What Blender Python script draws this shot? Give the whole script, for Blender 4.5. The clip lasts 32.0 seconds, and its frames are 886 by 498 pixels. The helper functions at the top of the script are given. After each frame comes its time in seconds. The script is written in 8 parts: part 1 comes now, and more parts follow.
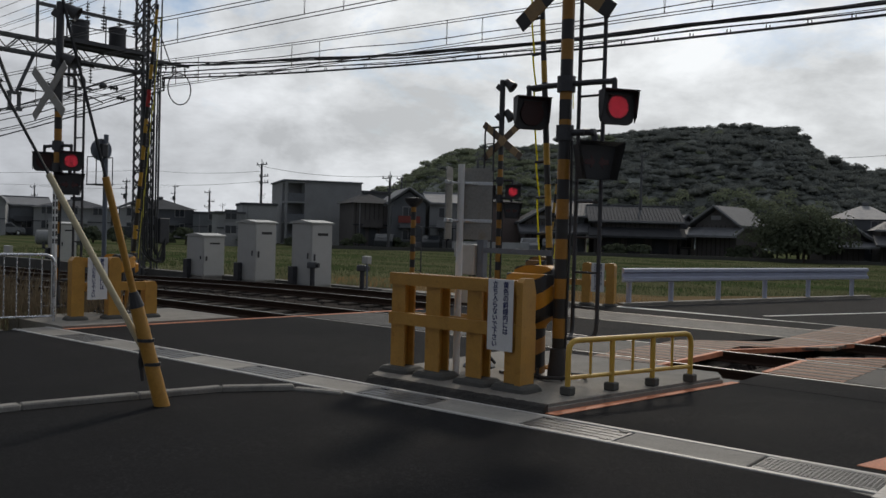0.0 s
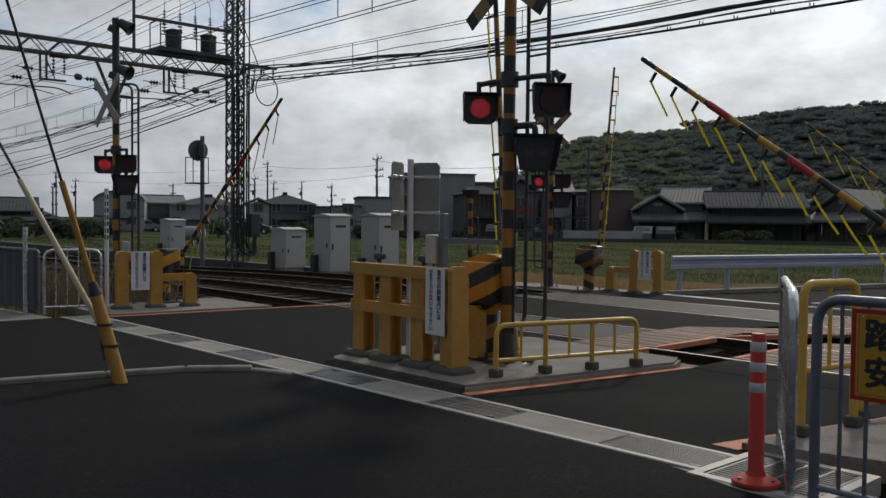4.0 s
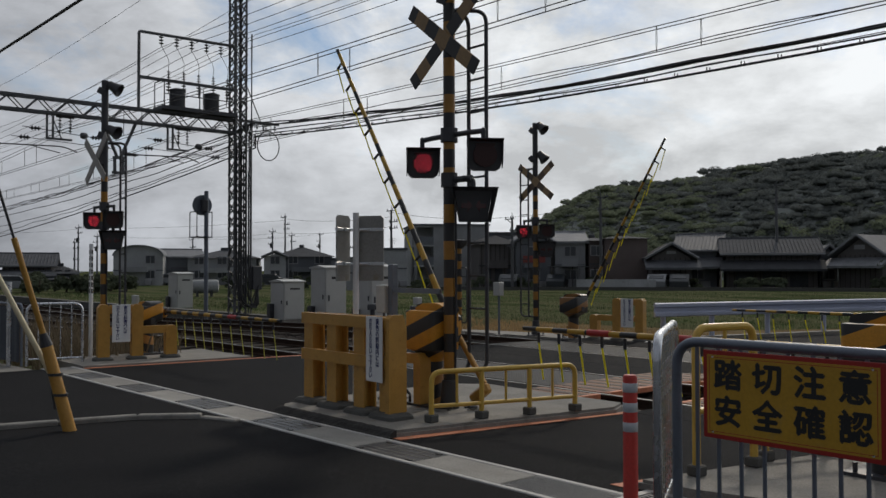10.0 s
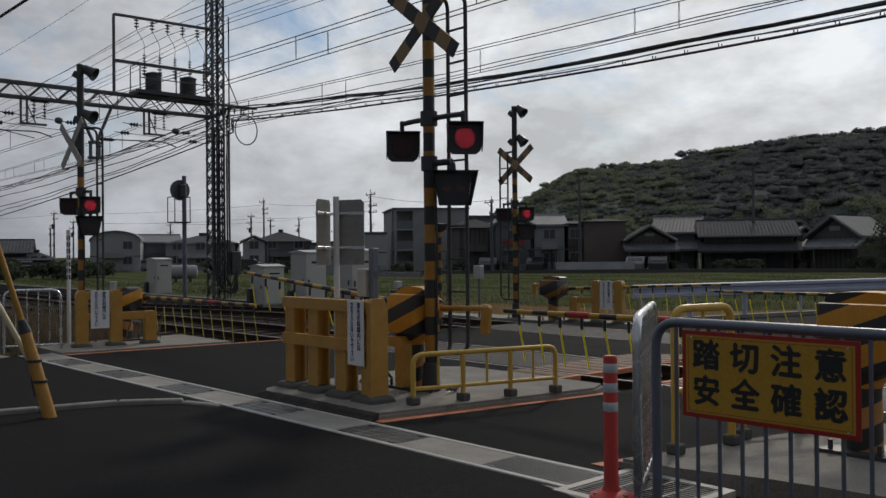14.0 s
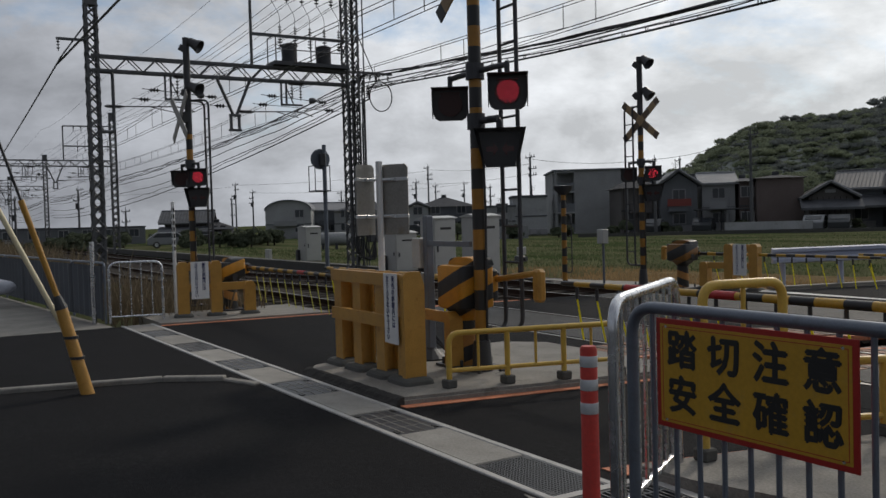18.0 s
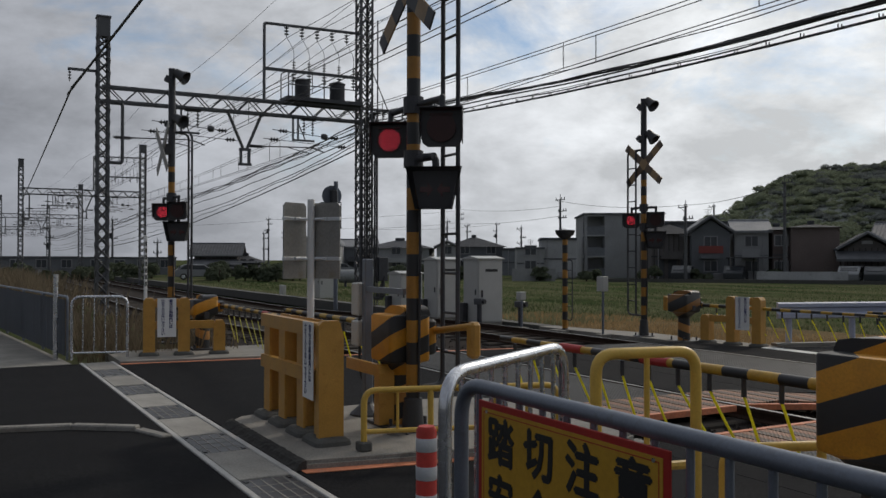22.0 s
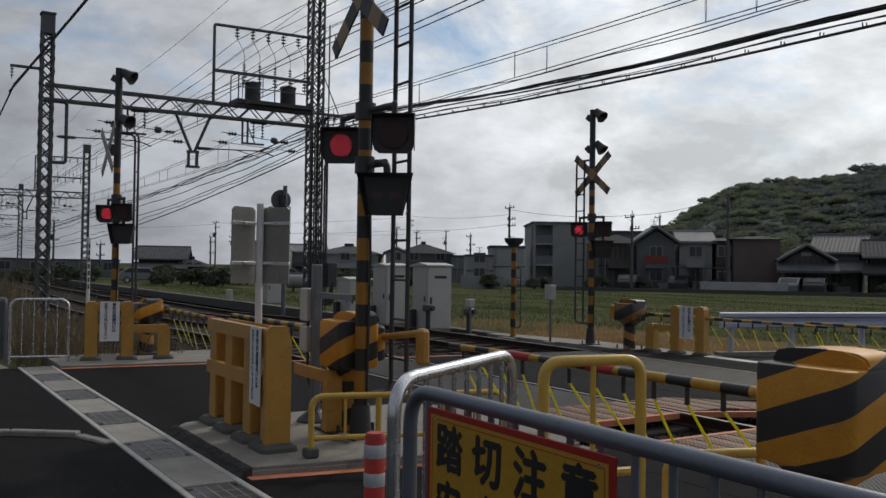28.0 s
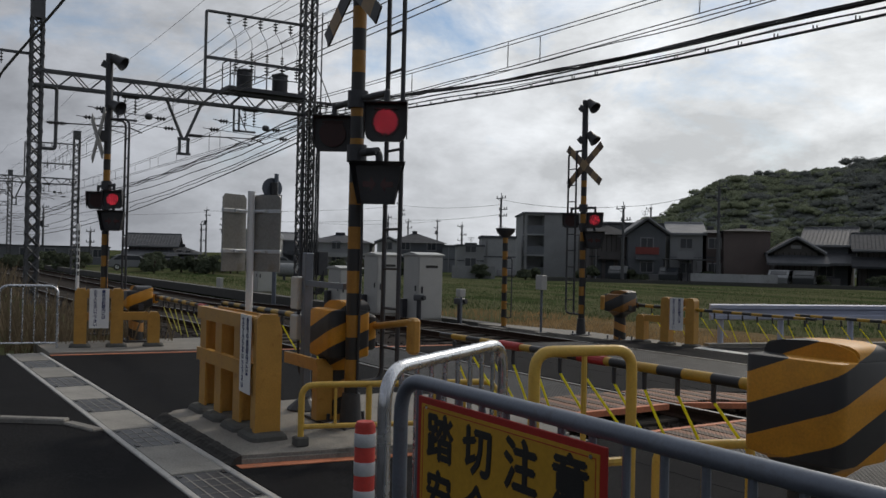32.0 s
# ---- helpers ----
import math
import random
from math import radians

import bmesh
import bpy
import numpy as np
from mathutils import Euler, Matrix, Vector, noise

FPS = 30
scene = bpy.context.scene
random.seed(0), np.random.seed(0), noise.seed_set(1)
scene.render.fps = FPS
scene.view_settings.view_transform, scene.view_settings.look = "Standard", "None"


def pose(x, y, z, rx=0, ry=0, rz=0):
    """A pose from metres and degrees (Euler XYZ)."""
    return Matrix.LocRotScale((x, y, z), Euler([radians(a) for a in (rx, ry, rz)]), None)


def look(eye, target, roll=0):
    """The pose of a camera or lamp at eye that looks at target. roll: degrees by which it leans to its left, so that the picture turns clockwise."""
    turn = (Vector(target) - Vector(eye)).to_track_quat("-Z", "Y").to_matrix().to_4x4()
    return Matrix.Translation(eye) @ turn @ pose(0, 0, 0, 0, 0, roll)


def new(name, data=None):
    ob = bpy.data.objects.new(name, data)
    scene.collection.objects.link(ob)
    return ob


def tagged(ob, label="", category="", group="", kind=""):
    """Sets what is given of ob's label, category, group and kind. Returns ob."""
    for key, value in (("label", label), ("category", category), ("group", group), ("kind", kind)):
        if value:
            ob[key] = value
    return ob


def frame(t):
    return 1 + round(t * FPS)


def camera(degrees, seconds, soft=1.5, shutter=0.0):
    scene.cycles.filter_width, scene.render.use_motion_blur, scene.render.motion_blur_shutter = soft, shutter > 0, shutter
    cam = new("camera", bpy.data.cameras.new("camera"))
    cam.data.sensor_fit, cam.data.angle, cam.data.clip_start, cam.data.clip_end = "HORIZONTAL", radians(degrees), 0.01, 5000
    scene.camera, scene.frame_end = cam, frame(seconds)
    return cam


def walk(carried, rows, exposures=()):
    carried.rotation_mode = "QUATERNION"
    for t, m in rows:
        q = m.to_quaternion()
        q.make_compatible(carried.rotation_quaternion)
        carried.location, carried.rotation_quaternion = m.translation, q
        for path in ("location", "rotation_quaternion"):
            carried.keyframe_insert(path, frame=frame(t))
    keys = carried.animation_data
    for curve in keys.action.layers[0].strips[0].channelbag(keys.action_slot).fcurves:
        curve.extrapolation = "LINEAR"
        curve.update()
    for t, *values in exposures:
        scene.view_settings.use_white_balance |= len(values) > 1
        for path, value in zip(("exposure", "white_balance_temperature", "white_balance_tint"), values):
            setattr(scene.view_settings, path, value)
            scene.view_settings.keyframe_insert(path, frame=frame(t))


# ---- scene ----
cam = camera(53.3, 32.0)
METRES, EYE, TILT, LEAN, TURN = 5.5, 1.4, 0.0, 0.0, 41.5
PATH = [
    (0, (0.773, 1.252, 1.378), (-0.498, 2.795, 1.338), 1.6),
    (0.5, (1.031, 1.288, 1.385), (-0.258, 2.817, 1.355), 1.2),
    (1, (1.304, 1.44, 1.396), (0.028, 2.979, 1.402), 1.7),
    (1.5, (1.526, 1.559, 1.414), (0.236, 3.087, 1.417), 1.2),
    (2, (1.681, 1.673, 1.418), (0.401, 3.21, 1.417), 0.8),
    (2.5, (1.771, 1.755, 1.432), (0.514, 3.311, 1.454), 0.1),
    (3, (1.978, 1.881, 1.429), (0.662, 3.386, 1.433), 1.2),
    (3.5, (2.136, 1.978, 1.42), (0.688, 3.357, 1.377), 1.2),
    (5.5, (2.905, 2.328, 1.418), (1.4, 3.642, 1.325), 0.0),
    (6, (3.051, 2.383, 1.429), (1.574, 3.731, 1.379), 0.2),
    (6.5, (3.091, 2.454, 1.422), (1.608, 3.795, 1.392), 0.2),
    (7, (3.083, 2.456, 1.415), (1.546, 3.736, 1.419), -0.9),
    (7.5, (3.067, 2.44, 1.414), (1.492, 3.671, 1.434), -1.6),
    (8, (3.053, 2.45, 1.418), (1.484, 3.691, 1.434), -1.6),
    (8.5, (3.039, 2.471, 1.414), (1.493, 3.74, 1.444), -1.2),
    (9, (3.043, 2.47, 1.418), (1.502, 3.744, 1.473), -1.2),
    (9.5, (3.048, 2.452, 1.414), (1.511, 3.73, 1.468), -0.6),
    (10, (3.044, 2.447, 1.419), (1.528, 3.75, 1.466), -0.1),
    (10.5, (3.052, 2.451, 1.422), (1.6, 3.826, 1.469), 0.1),
    (11, (3.045, 2.454, 1.417), (1.653, 3.89, 1.459), 0.3),
    (11.5, (3.046, 2.436, 1.413), (1.647, 3.865, 1.454), 0.2),
    (12, (3.05, 2.417, 1.418), (1.626, 3.821, 1.463), 0.3),
    (12.5, (3.043, 2.427, 1.417), (1.605, 3.816, 1.455), 0.3),
    (13, (3.045, 2.422, 1.422), (1.599, 3.804, 1.459), 0.3),
    (13.5, (3.042, 2.42, 1.416), (1.577, 3.781, 1.453), 0.0),
    (14, (3.052, 2.427, 1.415), (1.566, 3.765, 1.425), -0.5),
    (14.5, (3.082, 2.516, 1.418), (1.592, 3.85, 1.404), 0.2),
    (16.5, (3.076, 3.073, 1.432), (1.518, 4.326, 1.385), -1.2),
    (17, (3.085, 3.375, 1.432), (1.464, 4.545, 1.366), -0.7),
    (17.5, (3.178, 3.581, 1.436), (1.512, 4.684, 1.352), -1.3),
    (18, (3.133, 3.821, 1.433), (1.417, 4.845, 1.367), -1.6),
    (18.5, (3.081, 4.099, 1.436), (1.334, 5.071, 1.37), -1.1),
    (19, (3.101, 4.396, 1.451), (1.372, 5.4, 1.386), -0.1),
    (19.5, (3.026, 4.659, 1.446), (1.329, 5.718, 1.424), -0.2),
    (20, (3.002, 4.818, 1.481), (1.321, 5.901, 1.506), -0.5),
    (20.5, (3.024, 4.889, 1.48), (1.333, 5.957, 1.512), -0.4),
    (21, (3.041, 4.899, 1.481), (1.32, 5.918, 1.515), -0.5),
    (21.5, (3.03, 4.9, 1.478), (1.279, 5.867, 1.502), 0.1),
    (22, (3.011, 4.905, 1.475), (1.254, 5.86, 1.499), 0.1),
    (22.5, (3.02, 4.913, 1.475), (1.281, 5.9, 1.486), -0.3),
    (23, (3.024, 4.907, 1.476), (1.284, 5.893, 1.483), -0.1),
    (23.5, (3.011, 4.911, 1.476), (1.262, 5.88, 1.492), 0.2),
    (24, (3.017, 4.908, 1.476), (1.263, 5.868, 1.49), 0.4),
    (24.5, (3.012, 4.905, 1.475), (1.264, 5.877, 1.49), 0.7),
    (25, (3.006, 4.904, 1.471), (1.271, 5.899, 1.479), 1.1),
    (25.5, (3.009, 4.9, 1.474), (1.28, 5.904, 1.48), 1.2),
    (26, (3.003, 4.902, 1.472), (1.284, 5.924, 1.489), 1.3),
    (26.5, (3.005, 4.899, 1.473), (1.303, 5.95, 1.497), 1.2),
    (28.5, (3.022, 4.891, 1.477), (1.324, 5.947, 1.523), 0.8),
    (29, (3.015, 4.898, 1.476), (1.324, 5.965, 1.527), 1.0),
    (29.5, (3.022, 4.896, 1.477), (1.329, 5.96, 1.517), 0.8),
    (30, (3.018, 4.899, 1.477), (1.32, 5.954, 1.498), 0.4),
    (30.5, (3.014, 4.903, 1.476), (1.314, 5.956, 1.498), 0.3),
    (31, (3.013, 4.897, 1.476), (1.313, 5.949, 1.507), 0.7),
    (31.5, (3.003, 4.904, 1.474), (1.303, 5.957, 1.502), 1.0),
    (32, (3.004, 4.898, 1.473), (1.316, 5.969, 1.49), 1.3),
]
walk(cam, [(t, look(eye, target, roll)) for t, eye, target, roll in PATH],
     [(0, -0.1), (1, 0.0), (3, -0.12), (6, 0.05), (8, 0.0), (10, -0.12), (12, -0.2), (14, -0.2), (16.5, 0.0), (32, 0.0)])

# ---- world and sun ----
SUN_AZ, SUN_EL = 114.0, 33.0
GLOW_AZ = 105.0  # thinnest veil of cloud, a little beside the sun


def build_world():
    w = bpy.data.worlds.new("sky")
    scene.world = w
    w.use_nodes = True
    nt = w.node_tree
    nt.nodes.clear()
    N, L = nt.nodes.new, nt.links.new
    out, bg = N("ShaderNodeOutputWorld"), N("ShaderNodeBackground")
    sky = N("ShaderNodeTexSky")
    sky.sky_type, sky.sun_disc = "NISHITA", False
    sky.sun_elevation, sky.sun_rotation = radians(SUN_EL), radians(90 - SUN_AZ)
    sky.air_density, sky.dust_density, sky.ozone_density = 1.0, 0.4, 2.0
    tc = N("ShaderNodeTexCoord")
    sep = N("ShaderNodeSeparateXYZ")
    L(tc.outputs["Generated"], sep.inputs[0])
    # clouds: noise over the dome, a little flattened
    comb = N("ShaderNodeMapping"); comb.inputs["Scale"].default_value = (1.0, 1.0, 2.1)
    comb.inputs["Location"].default_value = CLOUD_SHIFT
    L(tc.outputs["Generated"], comb.inputs[0])
    n1 = N("ShaderNodeTexNoise"); n1.inputs["Scale"].default_value = 5.0; n1.inputs["Detail"].default_value = 10; n1.inputs["Roughness"].default_value = 0.62
    n1.inputs["Distortion"].default_value = 0.25
    L(comb.outputs[0], n1.inputs["Vector"])
    cover = N("ShaderNodeValToRGB")
    cover.color_ramp.elements[0].position, cover.color_ramp.elements[1].position = 0.25, 0.47
    low = N("ShaderNodeMapRange"); low.inputs[1].default_value, low.inputs[2].default_value = 0.0, 0.2
    low.inputs[3].default_value, low.inputs[4].default_value = 0.2, -0.03
    L(sep.outputs["Z"], low.inputs[0])
    thick = N("ShaderNodeMath"); thick.operation = "ADD"
    L(n1.outputs["Fac"], thick.inputs[0]); L(low.outputs[0], thick.inputs[1])
    L(thick.outputs[0], cover.inputs[0])
    n2 = N("ShaderNodeTexNoise"); n2.inputs["Scale"].default_value = 6.5; n2.inputs["Detail"].default_value = 12; n2.inputs["Roughness"].default_value = 0.6
    n2.inputs["Distortion"].default_value = 0.15
    L(comb.outputs[0], n2.inputs["Vector"])
    shade = N("ShaderNodeMapRange")
    shade.inputs[1].default_value, shade.inputs[2].default_value = 0.36, 0.66
    shade.inputs[3].default_value, shade.inputs[4].default_value = 0.7, 1.16
    L(n2.outputs["Fac"], shade.inputs[0])
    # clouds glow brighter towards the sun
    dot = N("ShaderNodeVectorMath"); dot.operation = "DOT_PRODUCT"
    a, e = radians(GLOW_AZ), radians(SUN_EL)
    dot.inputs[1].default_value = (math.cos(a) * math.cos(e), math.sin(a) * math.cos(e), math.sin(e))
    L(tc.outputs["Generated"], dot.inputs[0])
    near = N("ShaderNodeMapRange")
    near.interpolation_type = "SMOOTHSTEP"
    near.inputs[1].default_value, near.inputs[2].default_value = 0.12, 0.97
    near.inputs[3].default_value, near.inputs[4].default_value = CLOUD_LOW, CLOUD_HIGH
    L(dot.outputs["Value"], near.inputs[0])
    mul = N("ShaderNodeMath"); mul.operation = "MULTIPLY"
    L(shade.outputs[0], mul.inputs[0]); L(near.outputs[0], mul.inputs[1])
    cc = N("ShaderNodeVectorMath"); cc.operation = "SCALE"
    # thick cloud away from the sun is bluer
    warm = N("ShaderNodeMapRange")
    warm.inputs[1].default_value, warm.inputs[2].default_value = 0.25, 0.85
    L(dot.outputs["Value"], warm.inputs[0])
    tint = N("ShaderNodeMix"); tint.data_type = "RGBA"
    tint.inputs["A"].default_value, tint.inputs["B"].default_value = (0.935, 0.985, 1.105, 1), (0.972, 1.0, 1.02, 1)
    L(warm.outputs[0], tint.inputs["Factor"]); L(tint.outputs["Result"], cc.inputs[0])
    L(mul.outputs[0], cc.inputs["Scale"])
    sk = N("ShaderNodeVectorMath"); sk.operation = "SCALE"
    sk.inputs["Scale"].default_value = SKY_STRENGTH
    L(sky.outputs[0], sk.inputs[0])
    mix = N("ShaderNodeMix"); mix.data_type = "RGBA"
    L(cover.outputs[0], mix.inputs["Factor"])
    L(sk.outputs[0], mix.inputs["A"]); L(cc.outputs[0], mix.inputs["B"])
    L(mix.outputs["Result"], bg.inputs["Color"])
    bg.inputs["Strength"].default_value = 1.0
    L(bg.outputs[0], out.inputs["Surface"])


CLOUD_SHIFT = (1.7, 0.4, 1.1)
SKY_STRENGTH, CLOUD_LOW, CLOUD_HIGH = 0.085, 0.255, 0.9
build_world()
sun_data = bpy.data.lights.new("sun", "SUN")
sun_data.energy, sun_data.angle, sun_data.color = 1.3, radians(6.0), (1.0, 0.9, 0.77)
sun = new("sun", sun_data)
_a, _e = radians(SUN_AZ), radians(SUN_EL)
sun.matrix_world = look((60 * math.cos(_a), 60 * math.sin(_a), 60 * math.tan(_e)), (0, 0, 0))


# ---- materials ----
def mat(name, color, rough=0.6, metal=0.0, var=0.18, scale=6.0, fine=60.0, bump=0.15, coat=0.0, dirt=None, spec=0.5, rand=0.0, trans=0.0):
    """A painted, stone or metal surface with variation at two scales and a fine relief."""
    m = bpy.data.materials.new(name)
    m.use_nodes = True
    nt = m.node_tree
    b = nt.nodes["Principled BSDF"]
    N, L = nt.nodes.new, nt.links.new
    tc = N("ShaderNodeTexCoord")
    n1 = N("ShaderNodeTexNoise"); n1.inputs["Scale"].default_value = scale; n1.inputs["Detail"].default_value = 5
    n2 = N("ShaderNodeTexNoise"); n2.inputs["Scale"].default_value = fine; n2.inputs["Detail"].default_value = 3
    L(tc.outputs["Object"], n1.inputs["Vector"]); L(tc.outputs["Object"], n2.inputs["Vector"])
    add = N("ShaderNodeMath"); add.operation = "MULTIPLY_ADD"; add.inputs[1].default_value = 0.5
    L(n2.outputs["Fac"], add.inputs[0])
    half = N("ShaderNodeMath"); half.operation = "MULTIPLY"; half.inputs[1].default_value = 0.5
    L(n1.outputs["Fac"], half.inputs[0]); L(half.outputs[0], add.inputs[2])
    mr = N("ShaderNodeMapRange")
    mr.inputs[1].default_value, mr.inputs[2].default_value = 0.3, 0.7
    mr.inputs[3].default_value, mr.inputs[4].default_value = 1 - var, 1 + var
    L(add.outputs[0], mr.inputs[0])
    val = mr.outputs[0]
    if rand:
        oi = N("ShaderNodeObjectInfo")
        rr = N("ShaderNodeMapRange"); rr.inputs[3].default_value, rr.inputs[4].default_value = 1 - rand, 1 + rand
        L(oi.outputs["Random"], rr.inputs[0])
        mm = N("ShaderNodeMath"); mm.operation = "MULTIPLY"
        L(val, mm.inputs[0]); L(rr.outputs[0], mm.inputs[1])
        val = mm.outputs[0]
    sc = N("ShaderNodeVectorMath"); sc.operation = "SCALE"; sc.inputs[0].default_value = color
    L(val, sc.inputs["Scale"])
    col = sc.outputs[0]
    if dirt:
        n3 = N("ShaderNodeTexNoise"); n3.inputs["Scale"].default_value = scale * 1.7; n3.inputs["Detail"].default_value = 7; n3.inputs["Roughness"].default_value = 0.7
        L(tc.outputs["Object"], n3.inputs["Vector"])
        ra = N("ShaderNodeValToRGB"); ra.color_ramp.elements[0].position, ra.color_ramp.elements[1].position = 0.56, 0.72
        L(n3.outputs["Fac"], ra.inputs[0])
        dm = N("ShaderNodeMath"); dm.operation = "MULTIPLY"; dm.inputs[1].default_value = 0.75
        L(ra.outputs[0], dm.inputs[0])
        mx = N("ShaderNodeMix"); mx.data_type = "RGBA"
        mx.inputs["B"].default_value = (*dirt, 1)
        L(dm.outputs[0], mx.inputs["Factor"]); L(col, mx.inputs["A"])
        col = mx.outputs["Result"]
    L(col, b.inputs["Base Color"])
    rm = N("ShaderNodeMapRange"); rm.inputs[3].default_value, rm.inputs[4].default_value = max(rough - 0.1, 0.04), min(rough + 0.12, 1)
    L(n1.outputs["Fac"], rm.inputs[0]); L(rm.outputs[0], b.inputs["Roughness"])
    b.inputs["Metallic"].default_value = metal
    b.inputs["Specular IOR Level"].default_value = spec
    if coat:
        b.inputs["Coat Weight"].default_value = coat
    if bump:
        bp = N("ShaderNodeBump"); bp.inputs["Strength"].default_value = bump; bp.inputs["Distance"].default_value = 0.004
        L(n2.outputs["Fac"], bp.inputs["Height"]); L(bp.outputs[0], b.inputs["Normal"])
    if trans:
        # thin leaf or plastic: part of the light passes through
        tr, mxs = N("ShaderNodeBsdfTranslucent"), N("ShaderNodeMixShader")
        mxs.inputs[0].default_value = trans
        L(col, tr.inputs["Color"])
        L(b.outputs[0], mxs.inputs[1]); L(tr.outputs[0], mxs.inputs[2])
        L(mxs.outputs[0], nt.nodes["Material Output"].inputs["Surface"])
    return m


def striped(name, period, axis=(0, 0, 1), phase=0.0, colors=((0.52, 0.235, 0.015), (0.022, 0.022, 0.023)), share=0.5, rough=0.42):
    """Warning stripes of two paints across the axis, in the thing's own space, with chipped and dirty paint."""
    m = mat(name, colors[0], rough, 0, 0.22, 9, 80, 0.08)
    nt = m.node_tree
    b = nt.nodes["Principled BSDF"]
    N, L = nt.nodes.new, nt.links.new
    first = b.inputs["Base Color"].links[0].from_socket
    tc = N("ShaderNodeTexCoord")
    dp = N("ShaderNodeVectorMath"); dp.operation = "DOT_PRODUCT"; dp.inputs[1].default_value = axis
    L(tc.outputs["Object"], dp.inputs[0])
    ma = N("ShaderNodeMath"); ma.operation = "MULTIPLY_ADD"; ma.inputs[1].default_value = 1 / period; ma.inputs[2].default_value = phase
    L(dp.outputs["Value"], ma.inputs[0])
    fr = N("ShaderNodeMath"); fr.operation = "FRACT"
    L(ma.outputs[0], fr.inputs[0])
    gt = N("ShaderNodeMath"); gt.operation = "GREATER_THAN"; gt.inputs[1].default_value = share
    L(fr.outputs[0], gt.inputs[0])
    mx = N("ShaderNodeMix"); mx.data_type = "RGBA"; mx.inputs["B"].default_value = (*colors[1], 1)
    L(gt.outputs[0], mx.inputs["Factor"]); L(first, mx.inputs["A"])
    L(mx.outputs["Result"], b.inputs["Base Color"])
    return m


def glow(name, color, strength):
    m = bpy.data.materials.new(name)
    m.use_nodes = True
    b = m.node_tree.nodes["Principled BSDF"]
    b.inputs["Base Color"].default_value = (*[c * 0.3 for c in color], 1)
    b.inputs["Emission Color"].default_value = (*color, 1)
    b.inputs["Emission Strength"].default_value = strength
    return m


YELLOW = (0.465, 0.248, 0.05)
M_YELLOW = mat("yellow_paint", YELLOW, 0.4, 0, 0.2, 7, 90, 0.06, dirt=(0.3, 0.13, 0.02))
M_PIPEY = mat("pale_yellow_pipe_paint", (0.6, 0.39, 0.07), 0.42, 0, 0.15, 9, 90, 0.05, dirt=(0.42, 0.26, 0.06))
M_COVER = mat("steel_cover_plate", (0.04, 0.043, 0.049), 0.42, 0.2, 0.3, 4, 60, 0.2, dirt=(0.09, 0.085, 0.08), rand=0.15)
M_GUY = mat("bleached_guard_tube", (0.62, 0.55, 0.36), 0.5, 0, 0.12, 6, 60, 0.05)
M_BLACK = mat("black_paint", (0.034, 0.034, 0.037), 0.45, 0, 0.3, 8, 80, 0.06)
M_DARK = mat("dark_steel", (0.055, 0.056, 0.062), 0.5, 0.3, 0.3, 8, 80, 0.08)
M_LATTICE = mat("weathered_lattice_steel", (0.11, 0.113, 0.12), 0.6, 0.4, 0.3, 5, 60, 0.1)
M_GALV = mat("galvanised_steel", (0.62, 0.63, 0.65), 0.25, 0.9, 0.2, 12, 120, 0.05)
M_GREYPIPE = mat("grey_painted_pipe", (0.155, 0.175, 0.21), 0.42, 0.35, 0.15, 9, 120, 0.04, dirt=(0.12, 0.12, 0.13))
M_CONC = mat("concrete", (0.225, 0.212, 0.188), 0.9, 0, 0.4, 2.2, 70, 0.6, dirt=(0.1, 0.092, 0.078))
# Dark colour paints the shade inside the ditch; blotches vary at random.
M_DITCH = mat("shaded_ditch_concrete", (0.055, 0.052, 0.044), 0.95, 0, 0.4, 3, 40, 0.6, dirt=(0.03, 0.033, 0.02), spec=0.05)
M_CONCD = mat("dark_mortar", (0.085, 0.084, 0.077), 0.92, 0, 0.25, 5, 70, 0.5)
# This dark colour holds dirt plus painted shade of the slab's front.
M_MORTAR = mat("dirty_shaded_mortar", (0.05, 0.048, 0.045), 0.95, 0, 0.4, 7, 60, 0.7, dirt=(0.1, 0.095, 0.085), spec=0.1)
M_CHAN = mat("channel_concrete", (0.245, 0.234, 0.212), 0.85, 0, 0.32, 3, 60, 0.45, dirt=(0.13, 0.125, 0.115), rand=0.16)
# Drain lips are lightened so that the colour holds their glare.
M_LIP = mat("glare_pale_lip", (0.4, 0.39, 0.37), 0.55, 0.1, 0.25, 5, 60, 0.25, dirt=(0.2, 0.19, 0.17))
M_GRATE = mat("steel_grating", (0.1, 0.104, 0.108), 0.5, 0.6, 0.3, 8, 60, 0.15)
M_BALLAST = mat("ballast", (0.036, 0.031, 0.028), 1.0, 0, 0.5, 9, 40, 0.9, rand=0.3, spec=0.03)
M_RAIL = mat("rail_steel", (0.05, 0.033, 0.025), 0.9, 0.0, 0.3, 6, 60, 0.2, spec=0.1)
M_RAILTOP = mat("polished_rail_head", (0.17, 0.165, 0.16), 0.48, 1.0, 0.15, 6, 60, 0.03)
M_SLEEPER = mat("sleeper_concrete", (0.075, 0.066, 0.058), 0.95, 0, 0.3, 4, 50, 0.4, rand=0.25, spec=0.05)
M_ORANGE = mat("orange_edge_paint", (0.55, 0.19, 0.09), 0.7, 0, 0.35, 5, 50, 0.3, dirt=(0.3, 0.2, 0.15))
M_WHITE = mat("white_paint", (0.75, 0.75, 0.74), 0.45, 0, 0.08, 5, 60, 0.05)
M_WHITELINE = mat("road_marking_white", (0.6, 0.6, 0.58), 0.7, 0, 0.25, 4, 50, 0.2, dirt=(0.25, 0.25, 0.25))
